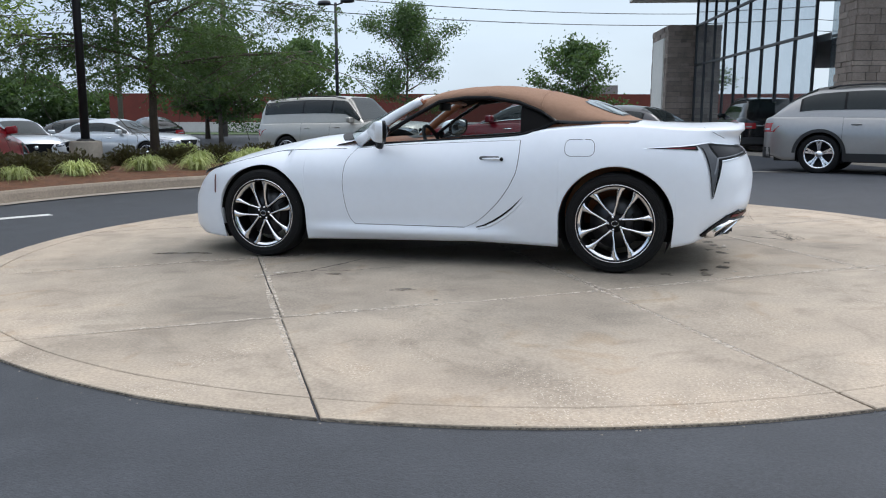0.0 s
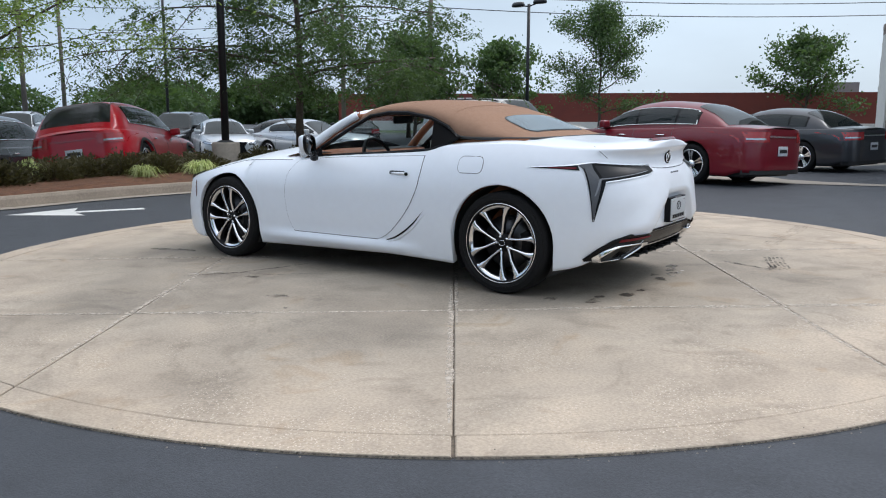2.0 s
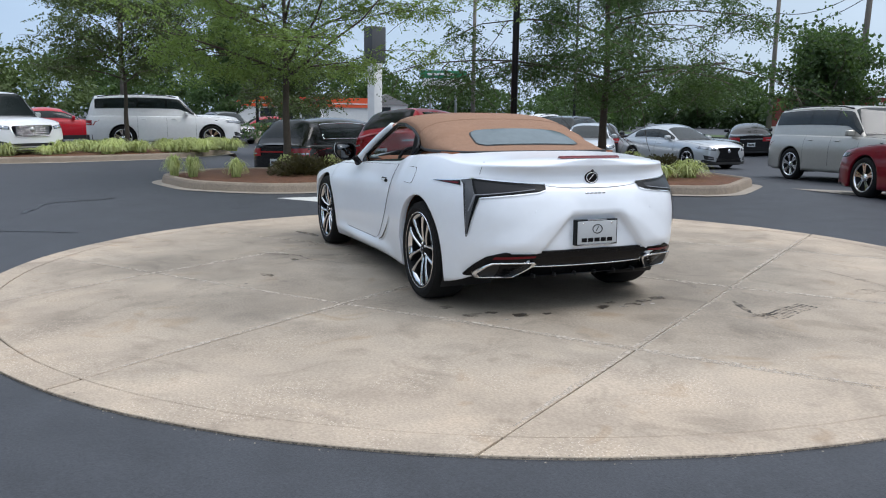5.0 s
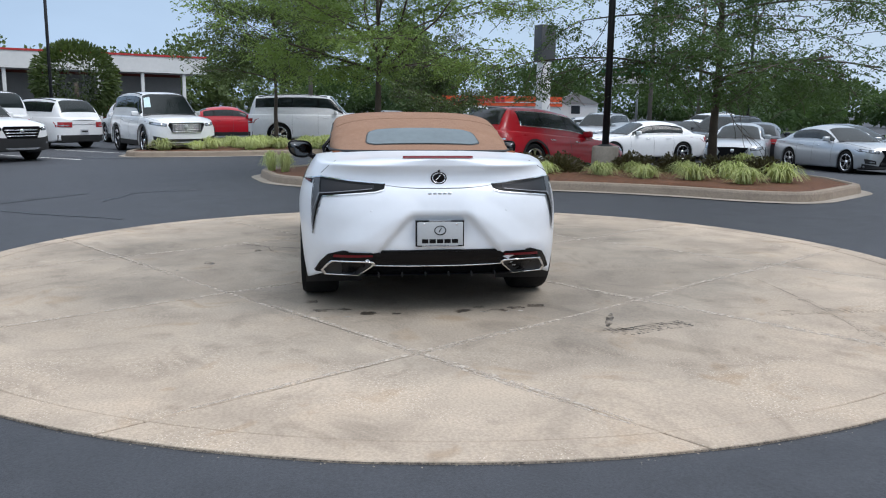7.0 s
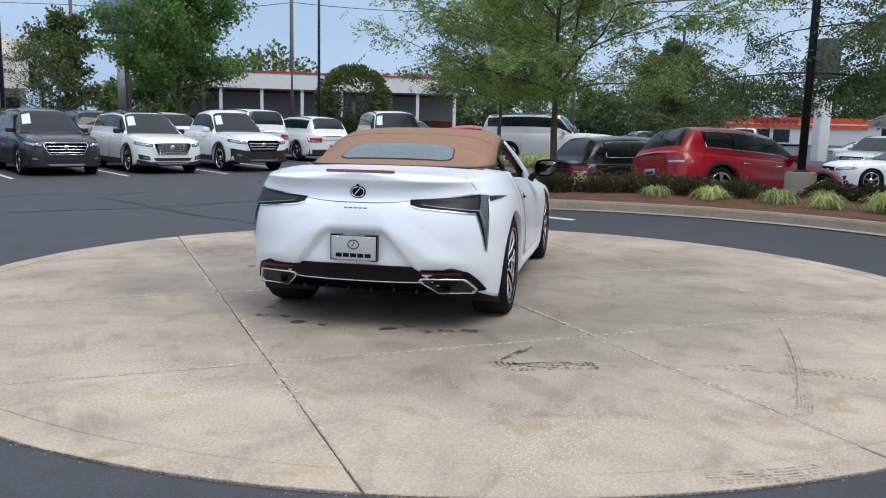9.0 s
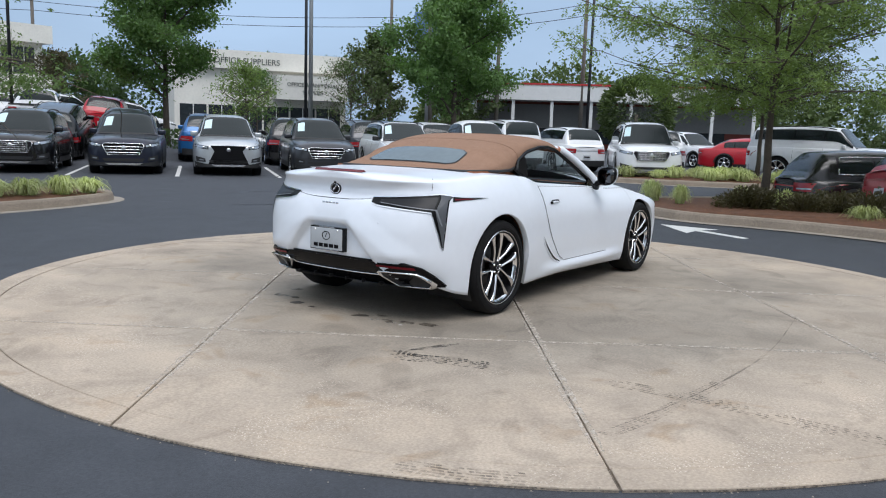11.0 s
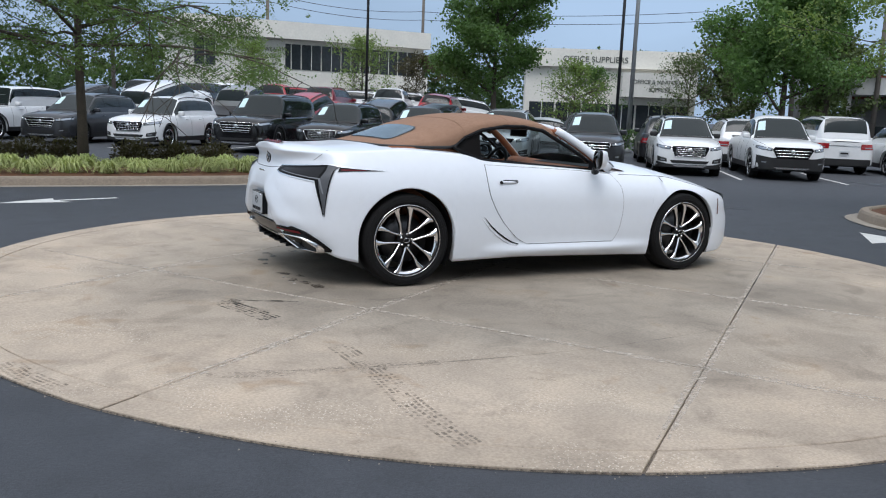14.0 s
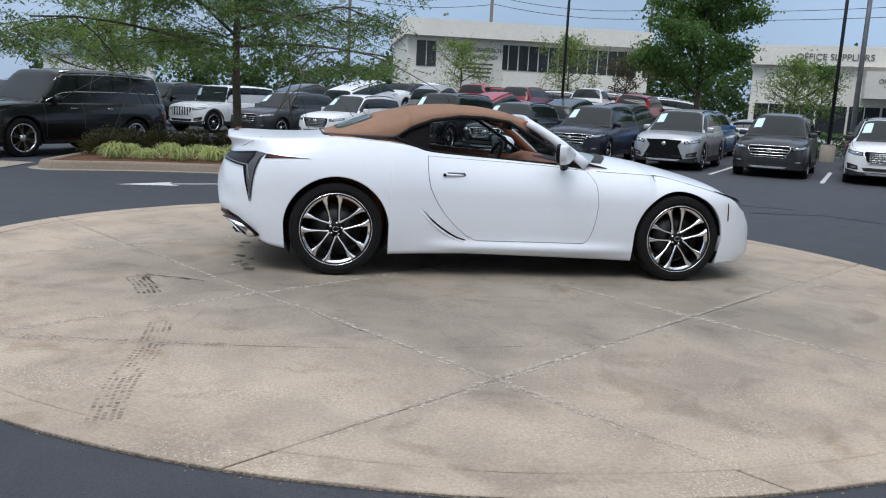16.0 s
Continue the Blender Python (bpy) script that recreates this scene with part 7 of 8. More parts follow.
for k, (x, y, h, cr, mt) in enumerate(((-13.4, -37.4, 4.6, 2.0, LEAF_LOCUST), (-7.7, -40.0, 4.2, 1.8, LEAF_LOCUST), (-25.2, -31.3, 4.3, 1.5, LEAF_MAPLE), (-21.4, -27.9, 4.2, 1.8, LEAF_LOCUST), (-17.5, -38.8, 4.2, 1.5, LEAF_SHRUB), (-29.0, -27.6, 5.0, 2.3, LEAF_OLIVE))):
    tree(x, y, h, cr, 1.2, "small ornamental tree before the office building", "maple", 100 + k, 3400, 0.07, 0.11, mt, lift=0)
tree(-38.0, -33.0, 7.6, 2.6, 1.5, "olive green broad tree in the distance", "maple", 120, 11000, 0.2, 0.24, LEAF_OLIVE, lift=0)
tree(-43.0, -29.5, 7.8, 2.6, 1.5, "olive green broad tree in the distance", "maple", 122, 11000, 0.2, 0.24, LEAF_OLIVE, lift=0)
tree(13.0, -20.5, 7.0, 3.2, 2.0, "feathery street tree beyond the black off-roader", "locust", 130, 12000, 0.09, 0.14, LEAF_OLIVE, lift=0)
tree(8.5, -25.0, 6.6, 3.4, 2.0, "feathery street tree beyond the black off-roader", "locust", 133, 12000, 0.09, 0.14, LEAF_LOCUST, lift=0)
tree(-24.5, 3.5, 6.0, 2.6, 1.6, "olive green tree on the far side", "locust", 136, 12000, 0.09, 0.14, LEAF_OLIVE, lift=0)


def round_bush(x, y, r, h, seed):
    t = new("bush"); t.location = (x, y, lie(x, y)); tagged(t, "clipped dense rounded green bush", "bush")
    rng = np.random.default_rng(seed); n = 5200
    v = rng.normal(0, 1, (n, 3)); v /= np.linalg.norm(v, axis=1)[:, None]
    rr = rng.uniform(0.80, 1.03, (n, 1))
    leaves("foliage", v * rr * np.array([r, r, h / 2]) + np.array([0, 0, h / 2 + 0.5]), v, 0.26, 0.6, LEAF_OLIVE, t, seed)
    part("trunk", tube([(0, 0, -0.1), (0, 0, h * 0.6)], 0.12, 8), BARK, t)


round_bush(-40.2, -14.6, 2.3, 4.4, 7)

# belts of far woodland: overlapping leafy crowns joined as one
def woodland(name, spots, seed, size, material):
    rng = np.random.default_rng(seed)
    cs, ds = [], []
    for x, y, r, h in spots:
        n = int(2200 * r / 4)
        v = rng.normal(0, 1, (n, 3)); v /= np.linalg.norm(v, axis=1)[:, None]
        lump = 1 + 0.22 * np.sin(v[:, :1] * 7 + x) * np.cos(v[:, 1:2] * 6 + y)
        c = v * lump * rng.uniform(0.75, 1.05, (n, 1)) * np.array([r, r, h * 0.5]) + np.array([x, y, h * 0.52])
        cs.append(c); ds.append(v)
    ob = leaves(name, np.concatenate(cs), np.concatenate(ds), size, 0.7, material, None, seed, 0.1)
    return tagged(ob, "belt of dark far trees behind the lot", "woodland", "", "stuff")


rw = random.Random(5)
def belt(x0, y0, x1, y1, n, r, h):
    return [(x0 + (x1 - x0) * k / n + rw.uniform(-3, 3), y0 + (y1 - y0) * k / n + rw.uniform(-3, 3), r * rw.uniform(0.7, 1.3), h * rw.uniform(0.65, 1.25)) for k in range(n + 1)]


woodland("far_trees", belt(-125, -10, -112, 55, 14, 5, 7.5) + belt(-80, 50, -58, 66, 8, 4.0, 4.6), 3, 0.5, LEAF_DARK)
woodland("far_trees", belt(-75, -55, -95, -10, 10, 5, 7.5), 4, 0.5, LEAF_OLIVE)
woodland("far_trees", belt(-48, 34, -66, 40, 5, 2.6, 3.4), 5, 0.35, LEAF_DARK)
woodland("far_trees", belt(-60, -70, 30, -95, 14, 5, 7.5), 6, 0.5, LEAF_DARK)


def tuft_mesh(seed, blades=230, h=0.36, r=0.44):
    """A fountain of narrow blades that rise and arch over to the ground."""
    rng = random.Random(seed); vs, fs = [], []
    for k in range(blades):
        a = rng.uniform(0, 2 * math.pi); c, s = math.cos(a), math.sin(a)
        out = r * rng.uniform(0.25, 1.0); hh = h * rng.uniform(0.7, 1.15) * (1.05 - 0.35 * out / r)
        w = rng.uniform(0.006, 0.011); q = 0.13 * rng.random() ** 0.5; a2 = rng.uniform(0, 6.28)
        b0 = Vector((math.cos(a2) * q, math.sin(a2) * q, 0))
        n = len(vs)
        for t in (0, 0.25, 0.5, 0.75, 1.0):
            p = b0 + Vector((c * out * t ** 1.15, s * out * t ** 1.15, hh * (4 * t * (1 - t) * 0.62 + 1.0 * t * (1 - t * 0.72))))
            ww = w * (1 - t ** 3 * 0.9)
            vs += [p + Vector((-s, c, 0)) * ww, p - Vector((-s, c, 0)) * ww]
        fs += [(n + 2 * i, n + 2 * i + 1, n + 2 * i + 3, n + 2 * i + 2) for i in range(4)]
    me = bpy.data.meshes.new("grass_tuft"); me.from_pydata([tuple(v) for v in vs], [], fs); me.materials.append(BLADE)
    return me


TUFTS = [tuft_mesh(s) for s in range(4)]


def tuft(x, y, s=1.0, lift=0.12):
    s *= 0.84
    o = new("grass_tuft", rw.choice(TUFTS)); o.matrix_world = Matrix.LocRotScale((x, y, lie(x, y) + lift), Euler((0, 0, rw.uniform(0, 6.28))), (s * 1.12, s * 1.12, s))
    return tagged(o, "pale green arching ornamental grass tuft in mulch", "grass tuft", "grass tufts along the kerb")


for d in (165, 158, 150, 144, 138, 131.5):
    tuft(*on_circle(7.75 + rw.uniform(-0.12, 0.12), d), rw.uniform(0.9, 1.25))
for d in (147, 141, 135, 129):
    tuft(*on_circle(8.6 + rw.uniform(-0.2, 0.2), d), rw.uniform(0.9, 1.25))
for k in range(3):
    tuft(-9.0 + 0.55 * k + rw.uniform(-0.1, 0.1), 8.0 + rw.uniform(-0.2, 0.2), rw.uniform(0.9, 1.2))
for k in range(12):
    tuft(-1.6 + 0.62 * k + rw.uniform(-0.08, 0.08), -9.5 + 0.03 * k + rw.uniform(-0.12, 0.12), rw.uniform(0.9, 1.2))
for k in range(9):
    tuft(-0.2 + 0.66 * k + rw.uniform(-0.1, 0.1), -10.3 + rw.uniform(-0.2, 0.2), rw.uniform(0.85, 1.2))
for x, y in ((-8.7, -1.6), (-8.1, -0.9), (-9.2, -1.9), (-8.2, 0.9), (-8.5, 0.1)):
    o = tuft(x, y, 1.0); o.scale = (0.6, 0.6, 1.15)
for k in range(40):
    x, y = -18.2 + rw.uniform(-1.2, 1.5), -6.0 + 6.6 * rw.random()
    tuft(x - max(0, y + 2) * 0.35, y, rw.uniform(1.0, 1.5))


def shrub(x, y, r, h, seed):
    t = new("shrub"); t.location = (x, y, lie(x, y) + 0.12)
    tagged(t, "low dark brown-green spreading shrub in mulch", "shrub", "low shrubs in the islands")
    rng = np.random.default_rng(seed); n = 2400
    v = rng.normal(0, 1, (n, 3)); v[:, 2] = np.abs(v[:, 2]); v /= np.linalg.norm(v, axis=1)[:, None]
    k = rng.uniform(0.45, 1.08, (n, 1)) * (1 + 0.18 * np.sin(5 * v[:, :1] + seed) * np.cos(6 * v[:, 1:2]))
    leaves("foliage", v * k * np.array([r, r, h]) + np.array([0, 0, 0.03]), v, 0.06, 0.55, LEAF_SHRUB, t, seed, -0.2)
    bm = bmesh.new()
    rr = random.Random(seed)
    for _ in range(9):
        a = rr.uniform(0, 6.28)
        tube([(0, 0, -0.05), (math.cos(a) * r * 0.4, math.sin(a) * r * 0.4, h * 0.5), (math.cos(a) * r * 0.75, math.sin(a) * r * 0.75, h * 0.85)], [0.012, 0.008, 0.004], 4, bm=bm)
    part("branch_mass", bm, BARK, t)


sd = 0
for d in range(181, 156, -4):
    for r in (8.35, 9.0):
        sd += 1
        x, y = on_circle(r + rw.uniform(-0.12, 0.12), d + rw.uniform(-1, 1))
        shrub(x, y, rw.uniform(0.40, 0.55), rw.uniform(0.30, 0.40), sd)
for d in (148, 143, 138, 133):
    sd += 1; shrub(*on_circle(9.35, d), 0.45, 0.34, sd)
for x, y in ((5.3, -11.0), (4.7, -11.5), (5.6, -10.4), (4.0, -11.6), (3.3, -11.7), (2.0, -11.4), (1.2, -11.3), (0.4, -11.2)):
    sd += 1; shrub(x, y, 0.5, 0.5, sd)
# ---- poles, lamps, wires, buildings ----
POLE_BLACK = mat("black_painted_steel", (0.012, 0.013, 0.016), 0.5, var=0.2)
POLE_GREY = mat("galvanised_steel", (0.36, 0.37, 0.38), 0.5, metal=0.6)
WOOD_POLE = mat("weathered_timber_pole", (0.16, 0.14, 0.12), 0.9, var=0.25, scale=3)
WIRE = mat("black_cable", (0.02, 0.02, 0.022), 0.6)
STUCCO = mat("cream_stucco", (0.76, 0.735, 0.67), 0.85, var=0.08, scale=0.8, bump=0.2)
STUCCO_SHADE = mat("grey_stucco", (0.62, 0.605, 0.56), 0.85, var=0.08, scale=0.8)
OFFICE_GLASS = mat("office_window_glass", (0.03, 0.036, 0.042), 0.12, var=0.4, scale=0.6, spec=0.35)
BRICK = mat("dark_red_brick", (0.17, 0.040, 0.028), 0.85, var=0.2, scale=2, bump=0.3, bscale=25)
ORANGE = mat("orange_red_band", (0.75, 0.10, 0.025), 0.5, var=0.05)
WHITE_WALL = mat("white_painted_wall", (0.68, 0.68, 0.67), 0.7, var=0.06, scale=0.5)
ROOF_GREY = mat("grey_roof_metal", (0.22, 0.22, 0.22), 0.6, var=0.1)
STONE = mat("split_stone", (0.33, 0.265, 0.22), 0.9, var=0.3, scale=3, bump=0.8, bscale=14, rand=0.45)
MORTAR = mat("dark_mortar", (0.10, 0.09, 0.08), 0.95)
SHOW_GLASS = mat("coated_showroom_glass", (0.60, 0.64, 0.66), 0.03, metal=0.9, var=0.06, scale=0.4)
MULLION = mat("black_window_frame", (0.015, 0.015, 0.017), 0.45)
SIGN_BLUE = mat("billboard_blue", (0.12, 0.2, 0.4), 0.6, var=0.4, scale=0.5)
PALE_BLUE = mat("pale_blue_roof", (0.34, 0.42, 0.52), 0.5, var=0.1, scale=0.8)
SIGN_GREEN = mat("sign_green", (0.02, 0.22, 0.10), 0.5, var=0.2, scale=0.8)
SIGN_RED = mat("sign_red", (0.45, 0.03, 0.03), 0.5)
CAP_GREY = mat("dark_grey_sign", (0.06, 0.062, 0.066), 0.5)
DARK_LETTER = mat("dark_lettering", (0.10, 0.11, 0.10), 0.7)


def lamp_post(x, y, h, heads, label, r=0.06, base=True, turn=0.0):
    p = new("lamp_post"); p.matrix_world = pose(x, y, lie(x, y), 0, 0, turn)
    tagged(p, label, "lamp post")
    part("pole", tube([(0, 0, 0), (0, 0, h * 0.5), (0, 0, h)], [r * 1.1, r, r * 0.9], 10), POLE_BLACK, p)
    if base:
        part("footing", lathe([(0.001, 0.62), (0.24, 0.62), (0.27, 0.59), (0.27, -0.1)], 20, "z"), GUTTER, p, "round concrete footing")
        part("base_plate", lathe([(0.001, 0.66), (0.10, 0.66), (0.16, 0.63), (0.16, 0.62)], 16, "z"), POLE_BLACK, p)
    for s in heads:
        part("arm", tube([(0, 0, h - 0.1), (0.3 * s, 0, h - 0.06), (0.42 * s, 0, h - 0.05)], 0.03, 6), POLE_BLACK, p)
        part("lamp_head", sheet(lambda a, k: (s * (0.72 + (0.02, 0.30, 0.36, 0.36, 0.02)[k] * math.cos(a)), (0.02, 0.18, 0.24, 0.24, 0.02)[k] * math.sin(a), h + (0.16, 0.13, 0.04, -0.04, -0.05)[k]), span(0, 2 * math.pi, 17)[:-1], [0, 1, 2, 3, 4], loop=True), POLE_BLACK, p, "black oval lamp head")


lamp_post(-8.28, 4.86, 9.0, (1, -1), "tall black lamp post on a concrete footing", 0.068, turn=30)
lamp_post(-13.6, 26.6, 6.0, (1, -1), "black twin-headed lamp post", 0.075, turn=-20)
lamp_post(-27.5, -11.9, 9.5, (1, -1), "tall black lamp post in the lot", 0.062, turn=60)
lamp_post(-10.5, -29.6, 11.0, (1, -1), "tall black lamp post in the lot", 0.062, turn=20)
lamp_post(-18.15, -20.5, 10.5, (1, -1), "tall black lamp post in the lot", 0.062, turn=20)
lamp_post(-37.7, 4.5, 7.1, (1, -1), "black lamp post beyond the drive", 0.08, turn=20)
lamp_post(8.6, -30.0, 9.0, (1, -1), "black lamp post beyond the row", 0.07, turn=20)
lamp_post(-30.5, 20.0, 8.0, (1, -1), "black lamp post beyond the saloons", 0.07, turn=60)
fp = new("flag_pole"); fp.location = (-20.9, -22.9, -0.1); tagged(fp, "slim silver flag pole in the lot", "flag pole")
part("pole", tube([(0, 0, 0), (0, 0, 7), (0, 0, 13)], [0.11, 0.09, 0.06], 12), POLE_GREY, fp)
part("collar", lathe([(0.16, 0.0), (0.17, 0.1), (0.12, 0.2)], 16, "z"), POLE_GREY, fp)


def utility_pole(x, y, h, lean=0.0, arms=True):
    p = new("utility_pole"); p.matrix_world = pose(x, y, 0, 0, lean, 0); tagged(p, "grey weathered timber utility pole with cross arms", "utility pole")
    part("pole", tube([(0, 0, -0.1), (0, 0, h)], [0.17, 0.11], 10), WOOD_POLE, p)
    if arms:
        for z in (h - 0.5, h - 1.4):
            arm = part("cross_arm", slab(-1.1, 1.1, -0.06, 0.06, z - 0.06, z + 0.06, 0.01), WOOD_POLE, p)
            for v in (-1.0, -0.5, 0.5, 1.0):
                part("insulator", tube([(v, 0, z + 0.06), (v, 0, z + 0.24)], 0.05, 8), POLE_GREY, arm)
    return p


UTIL = [(-22.3, 31.0, 11.5, 1.5), (-47.9, 22.0, 12, 0), (-47.8, -21.9, 15, 0), (-47.9, -39.9, 15, 0), (-41.0, -30.5, 12.5, 3.0), (-44.8, -27.3, 13, 0), (-52, -2, 11, 0), (-33, 36, 11, 0), (-57, 30, 12, 0), (-29, -62, 15, 0), (-14, -60, 15, 0), (-2.5, -63, 16, 0), (4.0, 50, 11, 0), (26, 60, 11, 0)]
for ux, uy, uh, ul in UTIL:
    utility_pole(ux, uy, uh, ul)


def wire(a, b, sag):
    A, B = Vector(a), Vector(b)
    o = new("cable", None)
    bpy.data.objects.remove(o)
    pts = [A.lerp(B, t) - Vector((0, 0, sag * 4 * t * (1 - t))) for t in span(0, 1, 15)]
    me = bpy.data.meshes.new("cable"); bm = tube(pts, 0.022, 4); bm.to_mesh(me); bm.free(); me.materials.append(WIRE)
    return tagged(new("overhead_cable", me), "thin black overhead cable between poles", "cable", "overhead cables")


RUNS = [[(-57, 30), (-33, 36), (-22.3, 31.0), (4.0, 50), (26, 60)], [(-2.5, -63), (-14, -60), (-29, -62), (-47.9, -39.9), (-47.8, -21.9), (-52, -2), (-47.9, 22.0), (-57, 30)]]
for run, h0 in zip(RUNS, (10.4, 13.0)):
    for a, b in zip(run, run[1:]):
        for dz, off, sag in ((0, -1.0, 0.7), (0, 1.0, 0.75), (-0.9, 0.0, 0.6), (-2.6, 0.3, 0.5), (-3.3, -0.2, 0.45)):
            wire((a[0] + off, a[1], h0 + dz), (b[0] + off, b[1], h0 + dz), sag)


def wall_frame(p0, p1):
    """A turn and place for a facade that runs from p0 to p1, outward to its right."""
    a, b = Vector(p0), Vector(p1)
    return Matrix.Translation((a.x, a.y, 0)) @ pose(0, 0, 0, 0, 0, math.degrees(math.atan2(b.y - a.y, b.x - a.x))), (b - a).length


def block(name, m, x0, x1, y0, y1, z0, z1, material, parent, label="", bevel=0.0):
    return part(name, slab(x0, x1, y0, y1, z0, z1, bevel, m=m), material, parent, label, False)


def writing(text, size, m, material, parent, label):
    c = bpy.data.curves.new("writing", "FONT"); c.body = text; c.size = size; c.extrude = 0.02; c.align_x = "CENTER"
    o = bpy.data.objects.new("tmp", c); scene.collection.objects.link(o)
    dg = bpy.context.evaluated_depsgraph_get()
    me = bpy.data.meshes.new_from_object(o.evaluated_get(dg)); bpy.data.objects.remove(o)
    me.materials.clear(); me.materials.append(material)
    w = new("lettering", me); w.matrix_world = m
    w.parent = parent
    return tagged(w, label)


# cream two-storey office block
OFF_R, OFF_L = (-24.2, -52.0), (-6.1, -52.6)
off_m, off_l = wall_frame(OFF_R, OFF_L)
office = new("office_building"); tagged(office, "cream two-storey flat-roofed office building with dark window bands", "building")
I = off_m
block("wall", I, 0, off_l, -12, 0, 0, 7.2, STUCCO, office, "cream stucco wall")
block("parapet", I, -0.3, off_l + 0.3, -12.3, 0.9, 6.2, 7.4, STUCCO, office, "cream projecting parapet")
block("balcony", I, 0.2, 6.0, 0, 1.6, 2.9, 4.0, STUCCO, office, "cream balcony front")
for k in range(11):
    if k in (7, 8, 9):
        continue
    wx = 0.6 + k * (off_l - 1.2) / 11; ww = (off_l - 1.2) / 11 - 0.10
    w = block("window", I, wx, wx + ww, -0.1, 0.06, 4.1, 5.9, OFFICE_GLASS, office, "dark upper window")
    block("window_mullion", I, wx + ww / 2 - 0.03, wx + ww / 2 + 0.03, 0.06, 0.10, 4.1, 5.9, STUCCO_SHADE, w)
    if k > 5:
        continue
    w = block("window", I, wx, wx + 1.1, -0.1, 0.06, 0.5, 2.8, OFFICE_GLASS, office, "dark lower window")
    block("window_mullion", I, wx + 0.52, wx + 0.58, 0.06, 0.10, 0.5, 2.8, STUCCO_SHADE, w)
for k in range(5):
    block("column", I, 0.4 + k * 1.28, 0.75 + k * 1.28, 1.0, 1.5, 0, 2.9, STUCCO, office, "square column")


def on_wall(m, x, z, y=0.12):
    return m @ Matrix.Translation((x, y, z)) @ pose(0, 0, 0, 90, 0, 180)


sx = 0.70 * off_l
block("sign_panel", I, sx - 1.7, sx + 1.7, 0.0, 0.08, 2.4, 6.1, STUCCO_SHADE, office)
writing("COMMONWEALTH", 0.40, on_wall(I, sx, 5.3), DARK_LETTER, office, "dark lettering on the wall")
writing("TECHNOLOGY", 0.40, on_wall(I, sx, 4.8), DARK_LETTER, office, "dark lettering on the wall")
for k in range(4):
    block("sign_bar", I, sx - 1.0 + 0.06 * k, sx + 1.0 - 0.06 * k, 0.08, 0.10, 4.35 - 0.3 * k, 4.48 - 0.3 * k, DARK_LETTER, office, "plain dark bar")

# cream supplies store
ST_R, ST_L = (-36.8, -35.0), (-27.0, -41.2)
st_m, st_l = wall_frame(ST_R, ST_L)
store = new("supplies_store"); tagged(store, "cream single-storey supplies store with dark lettering", "building")
block("wall", st_m, 0, st_l, -10, 0, 0, 5.6, STUCCO, store, "cream stucco wall")
block("fascia", st_m, -0.2, st_l + 0.2, -10.2, 0.5, 4.8, 6.0, STUCCO, store, "cream fascia")
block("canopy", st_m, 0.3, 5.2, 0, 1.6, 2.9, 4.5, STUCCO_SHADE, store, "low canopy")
for k in range(6):
    wx = 0.4 + k * (st_l - 0.6) / 6
    w = block("window", st_m, wx, wx + 1.7, -0.1, 0.05, 0.3, 2.4, OFFICE_GLASS, store, "dark shop window")
    block("window_mullion", st_m, wx + 0.82, wx + 0.88, 0.05, 0.09, 0.3, 2.4, WHITE_WALL, w)
writing("OFFICE SUPPLIERS", 0.55, on_wall(st_m, 0.60 * st_l, 5.15, 0.52), DARK_LETTER, store, "dark lettering on the fascia")
writing("OFFICE & JANITORIAL", 0.36, on_wall(st_m, 2.75, 3.8, 1.62), DARK_LETTER, store, "dark lettering on the canopy")
writing("SUPPLIES", 0.36, on_wall(st_m, 2.75, 3.3, 1.62), DARK_LETTER, store, "dark lettering on the canopy")

# store with canopy and red edging
cn_m, cn_l = wall_frame((-53.5, -10.5), (-44.5, -29.5))
canopy = new("canopy_store"); tagged(canopy, "long low store with white canopy, red edging and grey shade", "building")
block("wall", cn_m, 0, cn_l, -9, -3, 0, 3.6, BRICK, canopy, "red-brown brick wall")
block("shade", cn_m, 0, cn_l, -3.0, -2.9, 1.6, 3.4, ROOF_GREY, canopy, "grey roof shade")
block("roof", cn_m, -1, cn_l + 1, -10, 0.4, 3.6, 4.7, WHITE_WALL, canopy, "white canopy edge")
block("red_edge", cn_m, -1.05, cn_l + 1.05, -10.05, 0.45, 4.7, 4.83, SIGN_RED, canopy, "red roof edging")
for k in range(8):
    block("post", cn_m, 0.5 + k * 2.85, 0.72 + k * 2.85, 0, 0.22, 0, 3.6, WHITE_WALL, canopy, "white post")
for k in range(5):
    block("window", cn_m, 2 + k * 3.8, 4.4 + k * 3.8, -3.05, -2.95, 0.5, 1.6, OFFICE_GLASS, canopy, "dark shop window")

# orange-banded store across the road, and pale houses
or_m, or_l = wall_frame((-92.6, 28.5), (-96.5, 11.9))
shop = new("parts_store"); tagged(shop, "white low store with wide orange-red band", "building")
block("wall", or_m, 0, or_l, -12, 0, 0, 1.9, WHITE_WALL, shop, "white wall")
block("band", or_m, -0.1, or_l + 0.1, -12.1, 0.2, 1.9, 3.1, ORANGE, shop, "orange-red band")
block("band_line", or_m, -0.12, or_l + 0.12, -12.1, 0.24, 2.3, 2.42, WHITE_WALL, shop, "white line")
for k in range(8):
    block("sign_bar", or_m, 0.42 * or_l + k * 0.62, 0.42 * or_l + 0.5 + k * 0.62, 0.2, 0.3, 2.35, 3.0, SIGN_RED, shop, "plain red sign bar")
for k in range(3):
    block("window", or_m, 8 + 2.2 * k, 9.8 + 2.2 * k, -0.05, 0.05, 0.2, 1.7, OFFICE_GLASS, shop, "shop window")
hs_m, hs_l = wall_frame((-102.0, 36.5), (-103.2, 30.5))
house = new("white_house"); tagged(house, "pale white gabled building across the road", "building")
